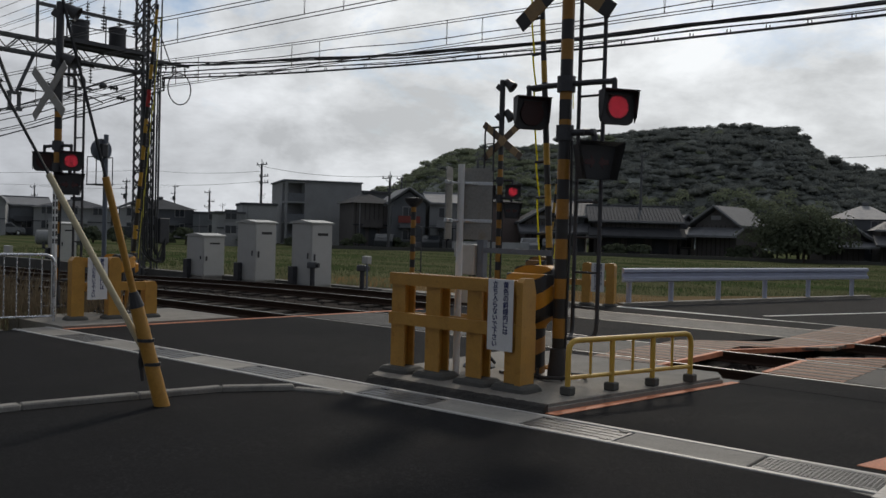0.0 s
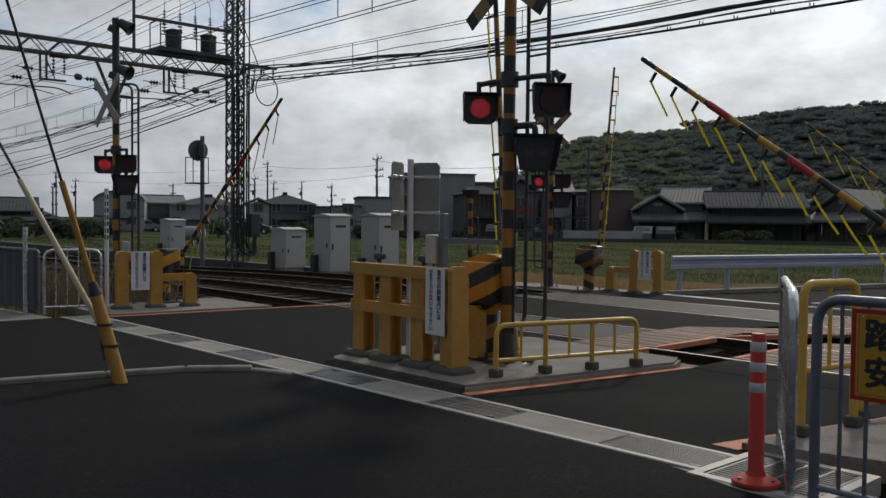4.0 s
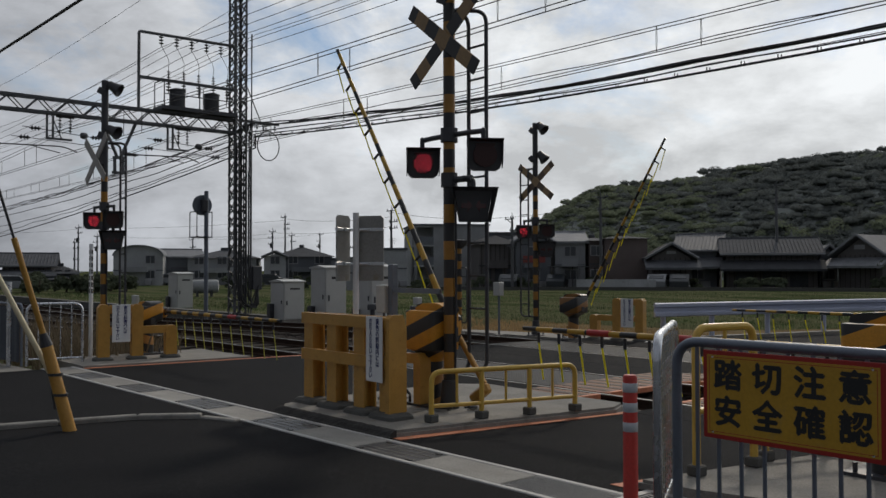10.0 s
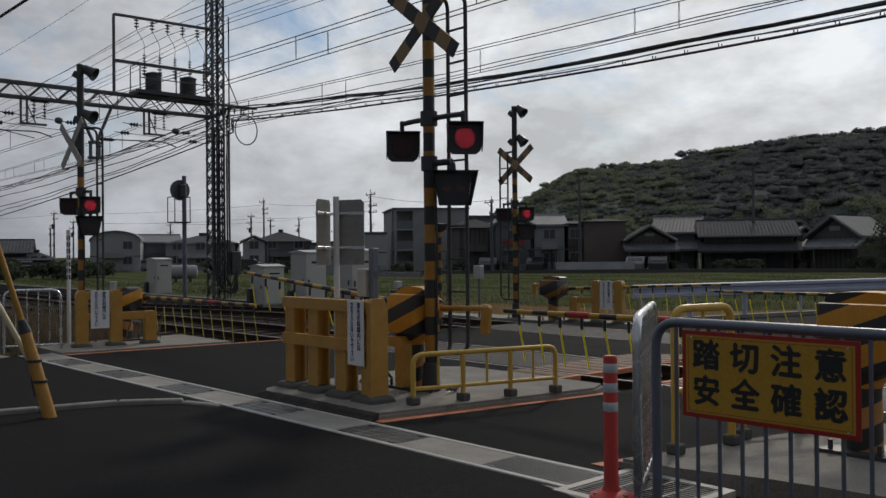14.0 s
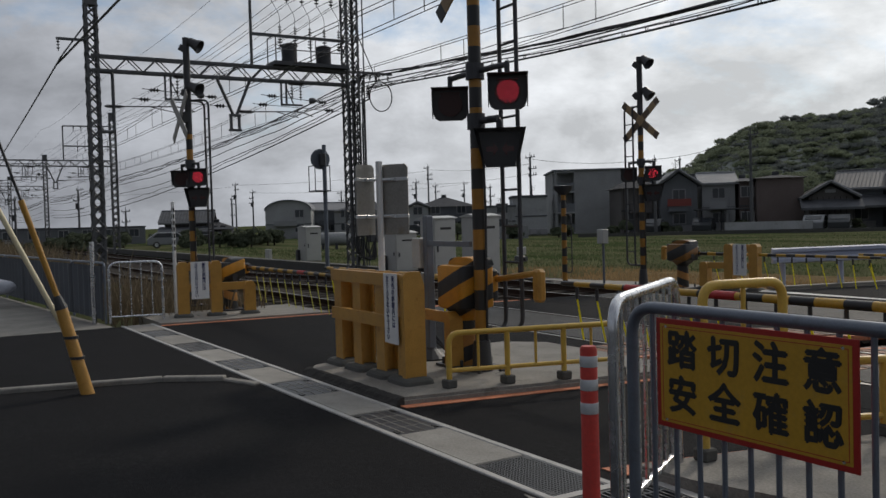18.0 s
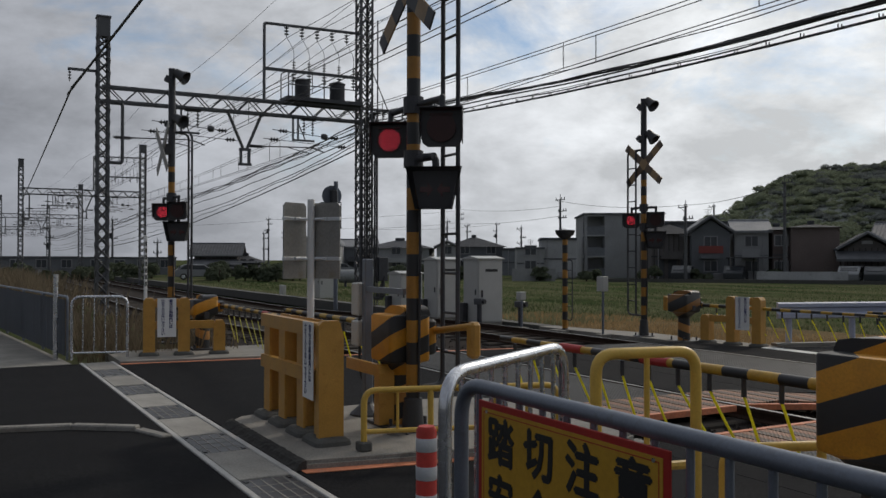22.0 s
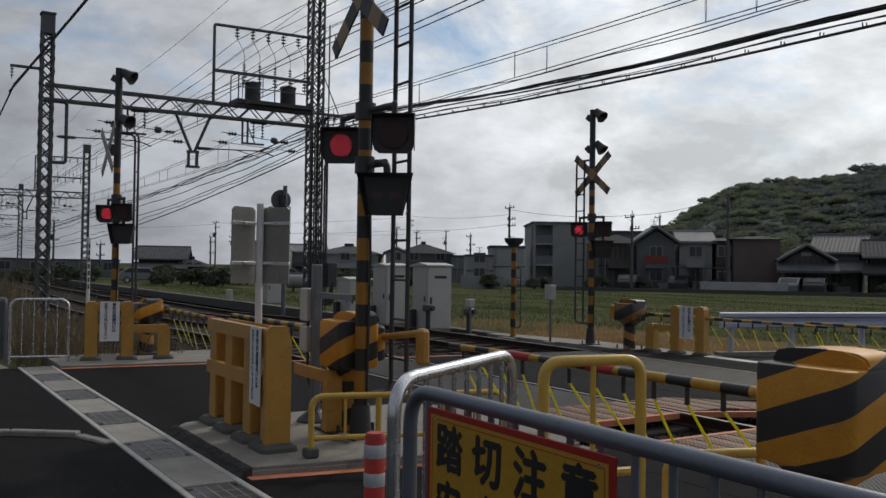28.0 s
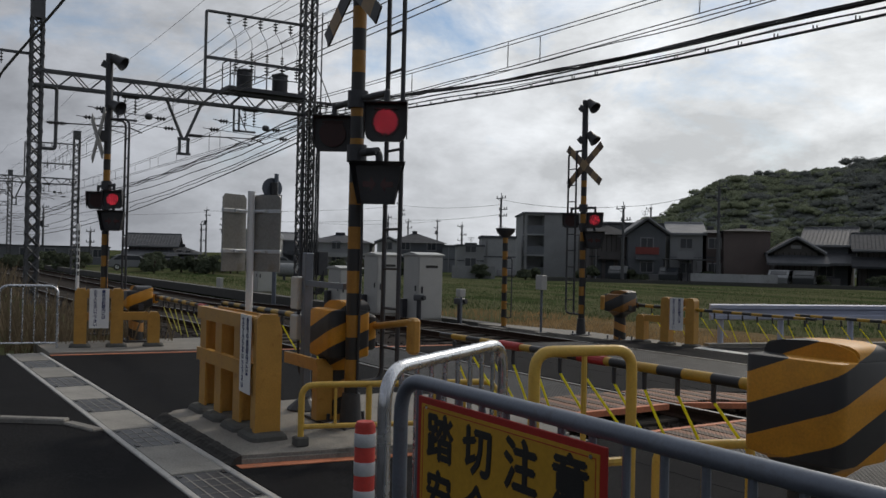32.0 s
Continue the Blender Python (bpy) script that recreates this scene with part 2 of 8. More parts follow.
M_CAB = mat("pale_grey_enamel", (0.45, 0.45, 0.43), 0.42, 0.1, 0.08, 3, 40, 0.04, dirt=(0.42, 0.41, 0.38))
M_BLUEGREY = mat("blue_grey_beam_paint", (0.4, 0.43, 0.54), 0.62, 0.1, 0.12, 3, 40, 0.05)
M_RED = mat("red_rubber", (0.47, 0.03, 0.018), 0.5, 0, 0.2, 8, 60, 0.05)
M_REFLECT = mat("reflective_silver_band", (0.6, 0.62, 0.64), 0.35, 0.3, 0.1, 30, 120, 0.05)
M_SIGNY = mat("sign_yellow", (0.5, 0.285, 0.025), 0.42, 0, 0.14, 3, 60, 0.02, dirt=(0.36, 0.24, 0.06))
M_SIGNR = mat("sign_red", (0.36, 0.02, 0.015), 0.42, 0, 0.12, 3, 60, 0.02)
M_INK = mat("sign_ink", (0.02, 0.02, 0.02), 0.45, 0, 0.1, 3, 60, 0.0)
M_BLUEINK = mat("blue_sign_ink", (0.02, 0.03, 0.12), 0.45, 0, 0.1, 3, 60, 0.0)
M_WIRE = mat("cable_black", (0.035, 0.035, 0.038), 0.6, 0.1, 0.1, 3, 30, 0.0)
M_COPPER = mat("weathered_copper_wire", (0.08, 0.075, 0.07), 0.5, 0.6, 0.1, 3, 30, 0.0)
M_PORC = mat("insulator_glaze", (0.045, 0.042, 0.043), 0.3, 0, 0.2, 10, 60, 0.0)
M_TAN = mat("weathered_tan_panel", (0.29, 0.282, 0.262), 0.55, 0.15, 0.2, 4, 60, 0.08, dirt=(0.22, 0.18, 0.12))
M_STRIPD = mat("weathered_strip", (0.5, 0.46, 0.07), 0.7, 0, 0.2, 6, 60, 0.0)
M_STRIP = mat("yellow_rope_strip", (0.78, 0.72, 0.03), 0.55, 0, 0.12, 10, 60, 0.0, trans=0.55)
M_LENS = mat("dark_red_lens", (0.06, 0.008, 0.008), 0.15, 0, 0.1, 10, 60, 0.0)
M_LED = glow("red_led", (1.0, 0.05, 0.09), 1.4)
M_LEDDIM = glow("red_led_seen_aslant", (1.0, 0.06, 0.1), 0.9)
M_BOARD = mat("dark_lamp_board", (0.04, 0.012, 0.012), 0.4, 0, 0.2, 20, 80, 0.0)
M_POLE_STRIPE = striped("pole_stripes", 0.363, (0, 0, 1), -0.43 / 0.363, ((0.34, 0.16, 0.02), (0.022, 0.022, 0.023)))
M_CROSSFADE = striped("faded_cross_board_stripes", 0.40, (1, 0, 0), 0.25, ((0.32, 0.215, 0.11), (0.13, 0.09, 0.06)))
M_DIAG = striped("diagonal_stripes", 0.255, (0.34, 0.34, 0.88), 0.8, rough=0.58)
M_DIAGS = striped("post_stripes", 0.26, (0.25, 0.25, 0.94), 0.3, ((0.42, 0.2, 0.05), (0.022, 0.022, 0.023)))
M_DIAG2 = striped("diagonal_stripes_turned", 0.30, (-0.34, -0.34, 0.88), 0.45)
M_DIAG3 = striped("sooty_diagonal_stripes", 0.30, (-0.34, -0.34, 0.88), 0.45, ((0.21, 0.092, 0.014), (0.018, 0.018, 0.018)), 0.4)
M_CROSSBAR = striped("cross_board_stripes", 0.40, (1, 0, 0), 0.25, ((0.27, 0.17, 0.07), (0.02, 0.019, 0.018)))
M_ARM = striped("arm_stripes", 0.40, (1, 0, 0), 0.975, ((0.45, 0.265, 0.03), (0.022, 0.022, 0.023)), 0.525)
M_ARMRED = mat("arm_red_band", (0.4, 0.025, 0.025), 0.45, 0, 0.1, 9, 60, 0.03)
M_PANELB = mat("blue_grey_fence_sheet", (0.105, 0.118, 0.14), 0.65, 0, 0.2, 2, 40, 0.08)


def asphalt():
    """Dark bitumen in which single paler stones show, worn bare in patches."""
    m = mat("asphalt", (0.0106, 0.0107, 0.0119), 0.88, 0, 0.36, 1.6, 120, 1.0, spec=0.07)
    nt = m.node_tree
    N, L = nt.nodes.new, nt.links.new
    b = nt.nodes["Principled BSDF"]
    first = b.inputs["Base Color"].links[0].from_socket
    tc = N("ShaderNodeTexCoord")
    vo = N("ShaderNodeTexVoronoi"); vo.inputs["Scale"].default_value = 70
    L(tc.outputs["Object"], vo.inputs["Vector"])
    sp = N("ShaderNodeSeparateColor"); L(vo.outputs["Color"], sp.inputs[0])
    st = N("ShaderNodeMapRange"); st.inputs[1].default_value, st.inputs[2].default_value = 0.62, 1.0
    L(sp.outputs[0], st.inputs[0])
    nz = N("ShaderNodeTexNoise"); nz.inputs["Scale"].default_value = 1.7; nz.inputs["Detail"].default_value = 5
    L(tc.outputs["Object"], nz.inputs["Vector"])
    wr = N("ShaderNodeMapRange"); wr.inputs[1].default_value, wr.inputs[2].default_value, wr.inputs[3].default_value, wr.inputs[4].default_value = 0.35, 0.7, 0.08, 0.36
    L(nz.outputs["Fac"], wr.inputs[0])
    mu = N("ShaderNodeMath"); mu.operation = "MULTIPLY"
    L(st.outputs[0], mu.inputs[0]); L(wr.outputs[0], mu.inputs[1])
    mx = N("ShaderNodeMix"); mx.data_type = "RGBA"; mx.inputs["B"].default_value = (0.05, 0.051, 0.053, 1)
    L(mu.outputs[0], mx.inputs["Factor"]); L(first, mx.inputs["A"])
    L(mx.outputs["Result"], b.inputs["Base Color"])
    return m


M_ASPH = asphalt()


# ---- mesh tools ----
def faces_of(bm, verts, quads):
    vs = [bm.verts.new(v) for v in verts]
    return [bm.faces.new([vs[i] for i in q]) for q in quads]


def box(bm, x0, y0, z0, x1, y1, z1, m=None, b=0.0, seg=1):
    """A box, its edges cut by b."""
    tmp = bmesh.new() if b else bm
    pts = [Vector(p) for p in ((x0, y0, z0), (x1, y0, z0), (x1, y1, z0), (x0, y1, z0), (x0, y0, z1), (x1, y0, z1), (x1, y1, z1), (x0, y1, z1))]
    if m is not None:
        pts = [m @ p for p in pts]
    faces_of(tmp, pts, ((3, 2, 1, 0), (4, 5, 6, 7), (0, 1, 5, 4), (1, 2, 6, 5), (2, 3, 7, 6), (3, 0, 4, 7)))
    if b:
        bmesh.ops.bevel(tmp, geom=tmp.edges[:], offset=b, segments=seg, affect="EDGES")
        merge(bm, tmp)


def merge(bm, tmp):
    me = bpy.data.meshes.new("tmp")
    tmp.to_mesh(me)
    tmp.free()
    bm.from_mesh(me)
    bpy.data.meshes.remove(me)


def basis(d):
    d = Vector(d).normalized()
    a = Vector((0, 0, 1)) if abs(d.z) < 0.95 else Vector((1, 0, 0))
    u = d.cross(a).normalized()
    return u, d.cross(u).normalized()


def tube(bm, pts, r, n=8, r1=None, cap=True):
    """A round bar swept along points, tapering from r to r1."""
    pts = [Vector(p) for p in pts]
    rings, u = [], None
    for i, p in enumerate(pts):
        d = (pts[min(i + 1, len(pts) - 1)] - pts[max(i - 1, 0)]).normalized()
        if u is None:
            u, v = basis(d)
        else:
            u = (u - d * u.dot(d)).normalized()
            v = d.cross(u)
        rr = r if r1 is None else r + (r1 - r) * i / (len(pts) - 1)
        rings.append([bm.verts.new(p + rr * (math.cos(2 * math.pi * k / n) * u + math.sin(2 * math.pi * k / n) * v)) for k in range(n)])
    for a, b in zip(rings, rings[1:]):
        for k in range(n):
            bm.faces.new((a[k], a[(k + 1) % n], b[(k + 1) % n], b[k]))
    if cap:
        bm.faces.new(rings[0][::-1])
        bm.faces.new(rings[-1])


def cyl(bm, p, q, r, r1=None, n=16):
    tube(bm, (p, q), r, n, r1)


def round_ring(a, b, r, z, k=5):
    """A round-cornered oblong ring, half sizes a and b."""
    out = []
    for cx, cy, a0 in ((1, 1, 0), (-1, 1, 90), (-1, -1, 180), (1, -1, 270)):
        for i in range(k + 1):
            t = radians(a0 + 90 * i / k)
            out.append((cx * max(a - r, 0) + r * math.cos(t), cy * max(b - r, 0) + r * math.sin(t), z))
    return out


def loft(bm, rings):
    """Skins rings of equal count and closes both ends."""
    vs = [[bm.verts.new(p) for p in ring] for ring in rings]
    n = len(vs[0])
    for a, b in zip(vs, vs[1:]):
        for k in range(n):
            bm.faces.new((a[k], a[(k + 1) % n], b[(k + 1) % n], b[k]))
    bm.faces.new(vs[0][::-1])
    bm.faces.new(vs[-1])


def bend(pts, r, k=5):
    """Rounds the corners of a line of points."""
    pts = [Vector(p) for p in pts]
    out = [pts[0]]
    for a, b, c in zip(pts, pts[1:], pts[2:]):
        u, v = (a - b), (c - b)
        s = min(r, u.length * 0.49, v.length * 0.49)
        p, q = b + u.normalized() * s, b + v.normalized() * s
        for i in range(k + 1):
            t = i / k
            out.append((1 - t) ** 2 * p + 2 * t * (1 - t) * b + t * t * q)
    out.append(pts[-1])
    return out


def lathe(bm, prof, n=20, m=None):
    """A turned shape: (radius, height) pairs about z."""
    m = m or Matrix()
    rings = [[bm.verts.new(m @ Vector((max(r, 1e-4) * math.cos(2 * math.pi * k / n), max(r, 1e-4) * math.sin(2 * math.pi * k / n), z))) for k in range(n)] for r, z in prof]
    for a, b in zip(rings, rings[1:]):
        for k in range(n):
            bm.faces.new((a[k], a[(k + 1) % n], b[(k + 1) % n], b[k]))
    bm.faces.new(rings[0][::-1])
    bm.faces.new(rings[-1])


def prism(bm, poly, a, b, axis="z"):
    """A polygon (u, v) drawn out from a to b along an axis."""
    def at(u, v, w):
        return {"z": (u, v, w), "y": (u, w, v), "x": (w, u, v)}[axis]
    lo = [bm.verts.new(at(u, v, a)) for u, v in poly]
    hi = [bm.verts.new(at(u, v, b)) for u, v in poly]
    n = len(poly)
    bm.faces.new(lo[::-1])
    bm.faces.new(hi)
    for i in range(n):
        bm.faces.new((lo[i], lo[(i + 1) % n], hi[(i + 1) % n], hi[i]))


def part(name, bm, material, parent=None, label="", smooth=False, m=None):
    bmesh.ops.recalc_face_normals(bm, faces=bm.faces[:])
    me = bpy.data.meshes.new(name)
    bm.to_mesh(me)
    bm.free()
    me.materials.append(material)
    if smooth:
        for p in me.polygons:
            p.use_smooth = True
        me.set_sharp_from_angle(angle=radians(40))
    ob = new(name, me)
    ob.parent = parent
    if m is not None:
        ob.matrix_basis = m
    if label:
        tagged(ob, label)
    return ob


def thing(name, label, category, m=None, group="", kind=""):
    ob = new(name)
    ob.empty_display_size = 0.2
    if m is not None:
        ob.matrix_basis = m
    return tagged(ob, label, category, group, kind)


def structure(name, bm, material, label, category, smooth=False):
    return tagged(part(name, bm, material, None, "", smooth), label, category, "", "structure")


def lettering(name, text, size, material, parent, m, bold=0.0, spacing=1.0, depth=0.0015, thick=0.0):
    cu = bpy.data.curves.new(name, "FONT")
    cu.body, cu.size, cu.align_x, cu.align_y = text, size, "CENTER", "CENTER"
    cu.offset, cu.extrude, cu.space_character, cu.resolution_u = bold, depth, spacing, 3
    tmp = new(name + "_curve", cu)
    bpy.context.view_layer.update()
    me = bpy.data.meshes.new_from_object(tmp.evaluated_get(bpy.context.evaluated_depsgraph_get()))
    bpy.data.objects.remove(tmp)
    bpy.data.curves.remove(cu)
    if thick:
        # heavier strokes: the glyph laid over itself, shifted a little
        bm = bmesh.new()
        for k, (dx, dy) in enumerate(((0, 0), (thick, 0), (-thick, 0), (0, thick), (0, -thick))):
            one = bmesh.new()
            one.from_mesh(me)
            bmesh.ops.translate(one, verts=one.verts[:], vec=(dx, dy, 0.0002 * k))
            merge(bm, one)
        bm.to_mesh(me)
        bm.free()
    me.materials.clear()
    me.materials.append(material)
    ob = new(name, me)
    ob.parent = parent
    ob.matrix_basis = m
    return ob


# ---- ground and railway ----
def tread_plate(name, pale, dark, rust):
    """Steel deck plate with a raised diamond tread, its glints painted pale on the ridges."""
    m = mat(name, pale, 0.6, 0.0, 0.3, 3, 60, 0.1, dirt=rust, spec=0.12, rand=0.15)
    nt = m.node_tree
    b = nt.nodes["Principled BSDF"]
    N, L = nt.nodes.new, nt.links.new
    first = b.inputs["Base Color"].links[0].from_socket
    tc = N("ShaderNodeTexCoord")
    hs = []
    for ang in (45, -45):
        mp = N("ShaderNodeMapping"); mp.inputs["Rotation"].default_value = (0, 0, radians(ang))
        wv = N("ShaderNodeTexWave"); wv.inputs["Scale"].default_value = 10.0
        L(tc.outputs["Object"], mp.inputs[0]); L(mp.outputs[0], wv.inputs["Vector"])
        hs.append(wv)
    mx = N("ShaderNodeMath"); mx.operation = "MULTIPLY"
    L(hs[0].outputs["Fac"], mx.inputs[0]); L(hs[1].outputs["Fac"], mx.inputs[1])
    bp = N("ShaderNodeBump"); bp.inputs["Strength"].default_value = 0.7; bp.inputs["Distance"].default_value = 0.008
    L(mx.outputs[0], bp.inputs["Height"]); L(bp.outputs[0], b.inputs["Normal"])
    # Pale ridges over dark hollows paint the light caught by the tread.
    rg = N("ShaderNodeMapRange"); rg.inputs[1].default_value, rg.inputs[2].default_value = 0.1, 0.5
    L(mx.outputs[0], rg.inputs[0])
    cm = N("ShaderNodeMix"); cm.data_type = "RGBA"; cm.inputs["A"].default_value = (*dark, 1)
    L(rg.outputs[0], cm.inputs["Factor"]); L(first, cm.inputs["B"])
    L(cm.outputs["Result"], b.inputs["Base Color"])
    return m


def field_grass():
    m = mat("field_grass", (0.043, 0.06, 0.025), 0.95, 0, 0.65, 0.35, 6, 0.8, spec=0.0)
    nt = m.node_tree
    b = nt.nodes["Principled BSDF"]
    N, L = nt.nodes.new, nt.links.new
    first = b.inputs["Base Color"].links[0].from_socket
    tc = N("ShaderNodeTexCoord")
    mp = N("ShaderNodeMapping"); mp.inputs["Scale"].default_value = (0.03, 0.16, 0.1)
    mp.inputs["Rotation"].default_value = (0, 0, radians(8))
    n = N("ShaderNodeTexNoise"); n.inputs["Scale"].default_value = 2.2; n.inputs["Detail"].default_value = 6
    L(tc.outputs["Object"], mp.inputs[0]); L(mp.outputs[0], n.inputs["Vector"])
    ra = N("ShaderNodeValToRGB"); ra.color_ramp.elements[0].position, ra.color_ramp.elements[1].position = 0.42, 0.6
    L(n.outputs["Fac"], ra.inputs[0])
    mx = N("ShaderNodeMix"); mx.data_type = "RGBA"; mx.inputs["B"].default_value = (0.098, 0.1, 0.056, 1)
    L(ra.outputs[0], mx.inputs["Factor"]); L(first, mx.inputs["A"]); L(mx.outputs["Result"], b.inputs["Base Color"])
    return m


M_PLATE = tread_plate("tread_plate", (0.06, 0.059, 0.058), (0.014, 0.014, 0.014), (0.04, 0.034, 0.03))
M_PLANKO = tread_plate("faded_orange_tread", (0.36, 0.2, 0.13), (0.22, 0.12, 0.078), (0.16, 0.1, 0.075))
M_RUSTPLANK = tread_plate("rusty_brown_tread", (0.19, 0.135, 0.105), (0.1, 0.075, 0.06), (0.1, 0.07, 0.055))
M_FIELD = field_grass()
M_DRY = mat("dry_grass", (0.3, 0.21, 0.11), 0.95, 0, 0.4, 2, 30, 0.8, rand=0.2, spec=0.0, trans=0.4)
M_REED = mat("withered_reeds", (0.18, 0.145, 0.1), 0.95, 0, 0.4, 2, 30, 0.5, rand=0.2, spec=0.0, trans=0.2)
M_TUSSOCK = mat("rough_tussock_grass", (0.2, 0.205, 0.118), 0.95, 0, 0.45, 0.3, 10, 0.0, spec=0.0, trans=0.35)
M_GRASS = mat("green_grass_blades", (0.083, 0.108, 0.046), 0.95, 0, 0.5, 0.25, 10, 0.0, spec=0.0, trans=0.3)
M_DRYEARTH = mat("dry_grass_ground", (0.155, 0.118, 0.068), 1.0, 0, 0.5, 0.9, 14, 0.9, dirt=(0.06, 0.07, 0.03), spec=0.0)
M_EARTH = mat("dark_earth", (0.05, 0.042, 0.032), 0.95, 0, 0.35, 3, 30, 0.7)


def fall(x):
    """The track drops away gently to the left of the crossing."""
    f = min(1.0, max(0.0, (-13.0 - x) / 18.0))
    return -0.3 * f * f * (3 - 2 * f)


def along_track(bm, poly):
    """Runs a profile of (y, z) along the falling track."""
    n = len(poly)
    rings = [[bm.verts.new((x, y, z + fall(x))) for y, z in poly] for x in [-260] + [-31 + 1.5 * k for k in range(13)] + [120]]
    for a, b in zip(rings, rings[1:]):
        for i in range(n):
            bm.faces.new((a[i], a[(i + 1) % n], b[(i + 1) % n], b[i]))
    bm.faces.new(rings[0][::-1])
    bm.faces.new(rings[-1])
    bmesh.ops.recalc_face_normals(bm, faces=bm.faces[:])


def ground_height(x, y):
    if y < 8.8:
        z = -0.06
        if x < -10.4:
            z = -0.16
        elif x > 0.3 and y > 6.65:
            z = -0.38
    elif y < 17.0:
        z = -0.36 + 1.5 * fall(x)
    else:
        z = -0.10 - 0.30 * min(1, max(0, (y - 18.5) / 5.0))
        z += 0.05 * noise.noise((x * 0.15, y * 0.15, 0)) if y > 22 else 0
        z += fall(x) * max(0.0, 1 - (y - 17) / 9)
    return z


def build_ground():
    xs = [-1500, -700, -300, -150, -90] + [-70 + 2 * i for i in range(28)] + [-14 + 0.7 * i for i in range(32)] + [9, 12, 20, 40, 80, 150, 400, 1500]
    ys = [-1500, -400, -100, -40, -15, -5, 0, 3, 5, 6.4, 6.7, 7.4, 8.7, 8.9, 13, 16.9, 17.1, 17.8, 18.5, 19.5, 21, 23.5, 27] + [30 + 4 * i for i in range(20)] + [120, 180, 300, 700, 1500]
    bm = bmesh.new()
    vs = [[bm.verts.new((x, y, ground_height(x, y))) for x in xs] for y in ys]
    for j in range(len(ys) - 1):
        for i in range(len(xs) - 1):
            bm.faces.new((vs[j][i], vs[j][i + 1], vs[j + 1][i + 1], vs[j + 1][i]))
    structure("ground", bm, M_FIELD, "green spring field and bare verges around the crossing", "ground", True)


def sheet(name, poly, z0, z1, material, label, category):
    bm = bmesh.new()
    prism(bm, poly, z0, z1)
    return structure(name, bm, material, label, category)


RAILS = (10.42, 11.86, 14.13, 15.57)


def left_edge(y):
    return -10.08 + (y - 6.9) * 0.115


def build_roads():
    sheet("road_near", [(-10.35, -45), (16, -45), (16, 6.45), (-0.38, 6.505), (-10.3, 6.35)], -0.12, 0.0, M_ASPH, "dark worn asphalt road before the crossing", "road")
    sheet("road_left_approach", [(left_edge(6.84), 6.84), (-4.6, 6.93), (-4.9, 7.2), (-4.9, 9.5), (left_edge(9.5), 9.5)], -0.3, 0.0, M_ASPH, "dark asphalt between the drain and the track", "road")
    sheet("road_right_approach", [(-2.9, 6.955), (-0.4, 6.99), (-0.4, 7.19), (0.12, 9.6), (-2.45, 9.6)], -0.3, -0.002, M_ASPH, "dark asphalt footway up to the track", "road")
    sheet("road_far", [(-7.9, 16.7), (-1.9, 16.7), (-1.2, 17.5), (1.5, 24), (6, 32), (26, 60), (20, 64), (-1.0, 33), (-5.0, 26.2), (-7.3, 18.2)], -0.3, -0.02, M_ASPH, "asphalt road beyond the crossing", "road")
    sheet("verge_far", [(-19, 17.1), (-13.5, 17.1), (-7.95, 17.2), (-7.35, 18.2), (-5.05, 26.2), (-6.2, 26.6), (-9, 21.6), (-12.5, 21.2), (-16, 19.4)], -0.5, -0.085, M_DRYEARTH, "dry brown grass verge beside the track", "verge")


def build_track():
    bm = bmesh.new()
    along_track(bm, [(8.9, -0.5), (17.2, -0.5), (16.7, -0.17), (9.5, -0.17)])
    structure("ballast_bed", bm, M_BALLAST, "brown stone ballast under the double track", "ballast")
    # loose stones, packed near the crossing
    rng = random.Random(4)
    bm = bmesh.new()
    for _ in range(7500):
        x = rng.uniform(-34, 6) if rng.random() < 0.6 else rng.uniform(-4.2, -1.2)
        y = rng.uniform(9.45, 16.7)
        s = rng.uniform(0.02, 0.045)
        z = -0.17 + fall(x)
        a = rng.uniform(0, 6)
        p = [(x + s * math.cos(a + k * 2.1) * rng.uniform(0.7, 1.2), y + s * math.sin(a + k * 2.1) * rng.uniform(0.7, 1.2), z - 0.005) for k in range(3)]
        q = (x, y, z + s * rng.uniform(0.5, 1.1))
        vs = [bm.verts.new(v) for v in p] + [bm.verts.new(q)]
        for f in ((0, 1, 3), (1, 2, 3), (2, 0, 3)):
            bm.faces.new([vs[i] for i in f])
    tagged(part("ballast_stones", bm, M_BALLAST), "loose brown ballast stones between the sleepers", "ballast", "", "stuff")
    bm = bmesh.new()
    box(bm, -0.12, -1.15, -0.2, 0.12, 1.15, -0.125, b=0.02)
    first = None
    for x0 in np.arange(-40, 9, 0.62):
        if -9.9 < x0 < -3.9:
            continue
        for yc, nm in ((11.14, "near"), (14.85, "far")):
            m = pose(float(x0), yc, fall(float(x0)))
            if first is None:
                first = tagged(part("sleeper", bm, M_SLEEPER, None, "", False, m), "weathered concrete railway sleeper in ballast", "sleeper", "sleepers under the track", "structure")
            else:
                o = new("sleeper", first.data)
                o.matrix_basis = m
                tagged(o, "weathered concrete railway sleeper in ballast", "sleeper", "sleepers under the track", "structure")
    for y in RAILS:
        rail = thing("rail", "brown rusted steel rail with a polished head", "rail", pose(0, y, 0), "rails of the double track", "structure")
        bm = bmesh.new()
        along_track(bm, [(-0.065, -0.125), (0.065, -0.125), (0.065, -0.113), (0.012, -0.095), (0.012, -0.04), (0.034, -0.03), (0.034, -0.003), (-0.034, -0.003), (-0.034, -0.03), (-0.012, -0.04), (-0.012, -0.095), (-0.065, -0.113)])
        part("web", bm, M_RAIL, rail)
        bm = bmesh.new()
        along_track(bm, [(-0.027, -0.003), (0.027, -0.003), (0.027, 0.001), (-0.027, 0.001)])
        part("head", bm, M_RAILTOP, rail, "polished running surface")


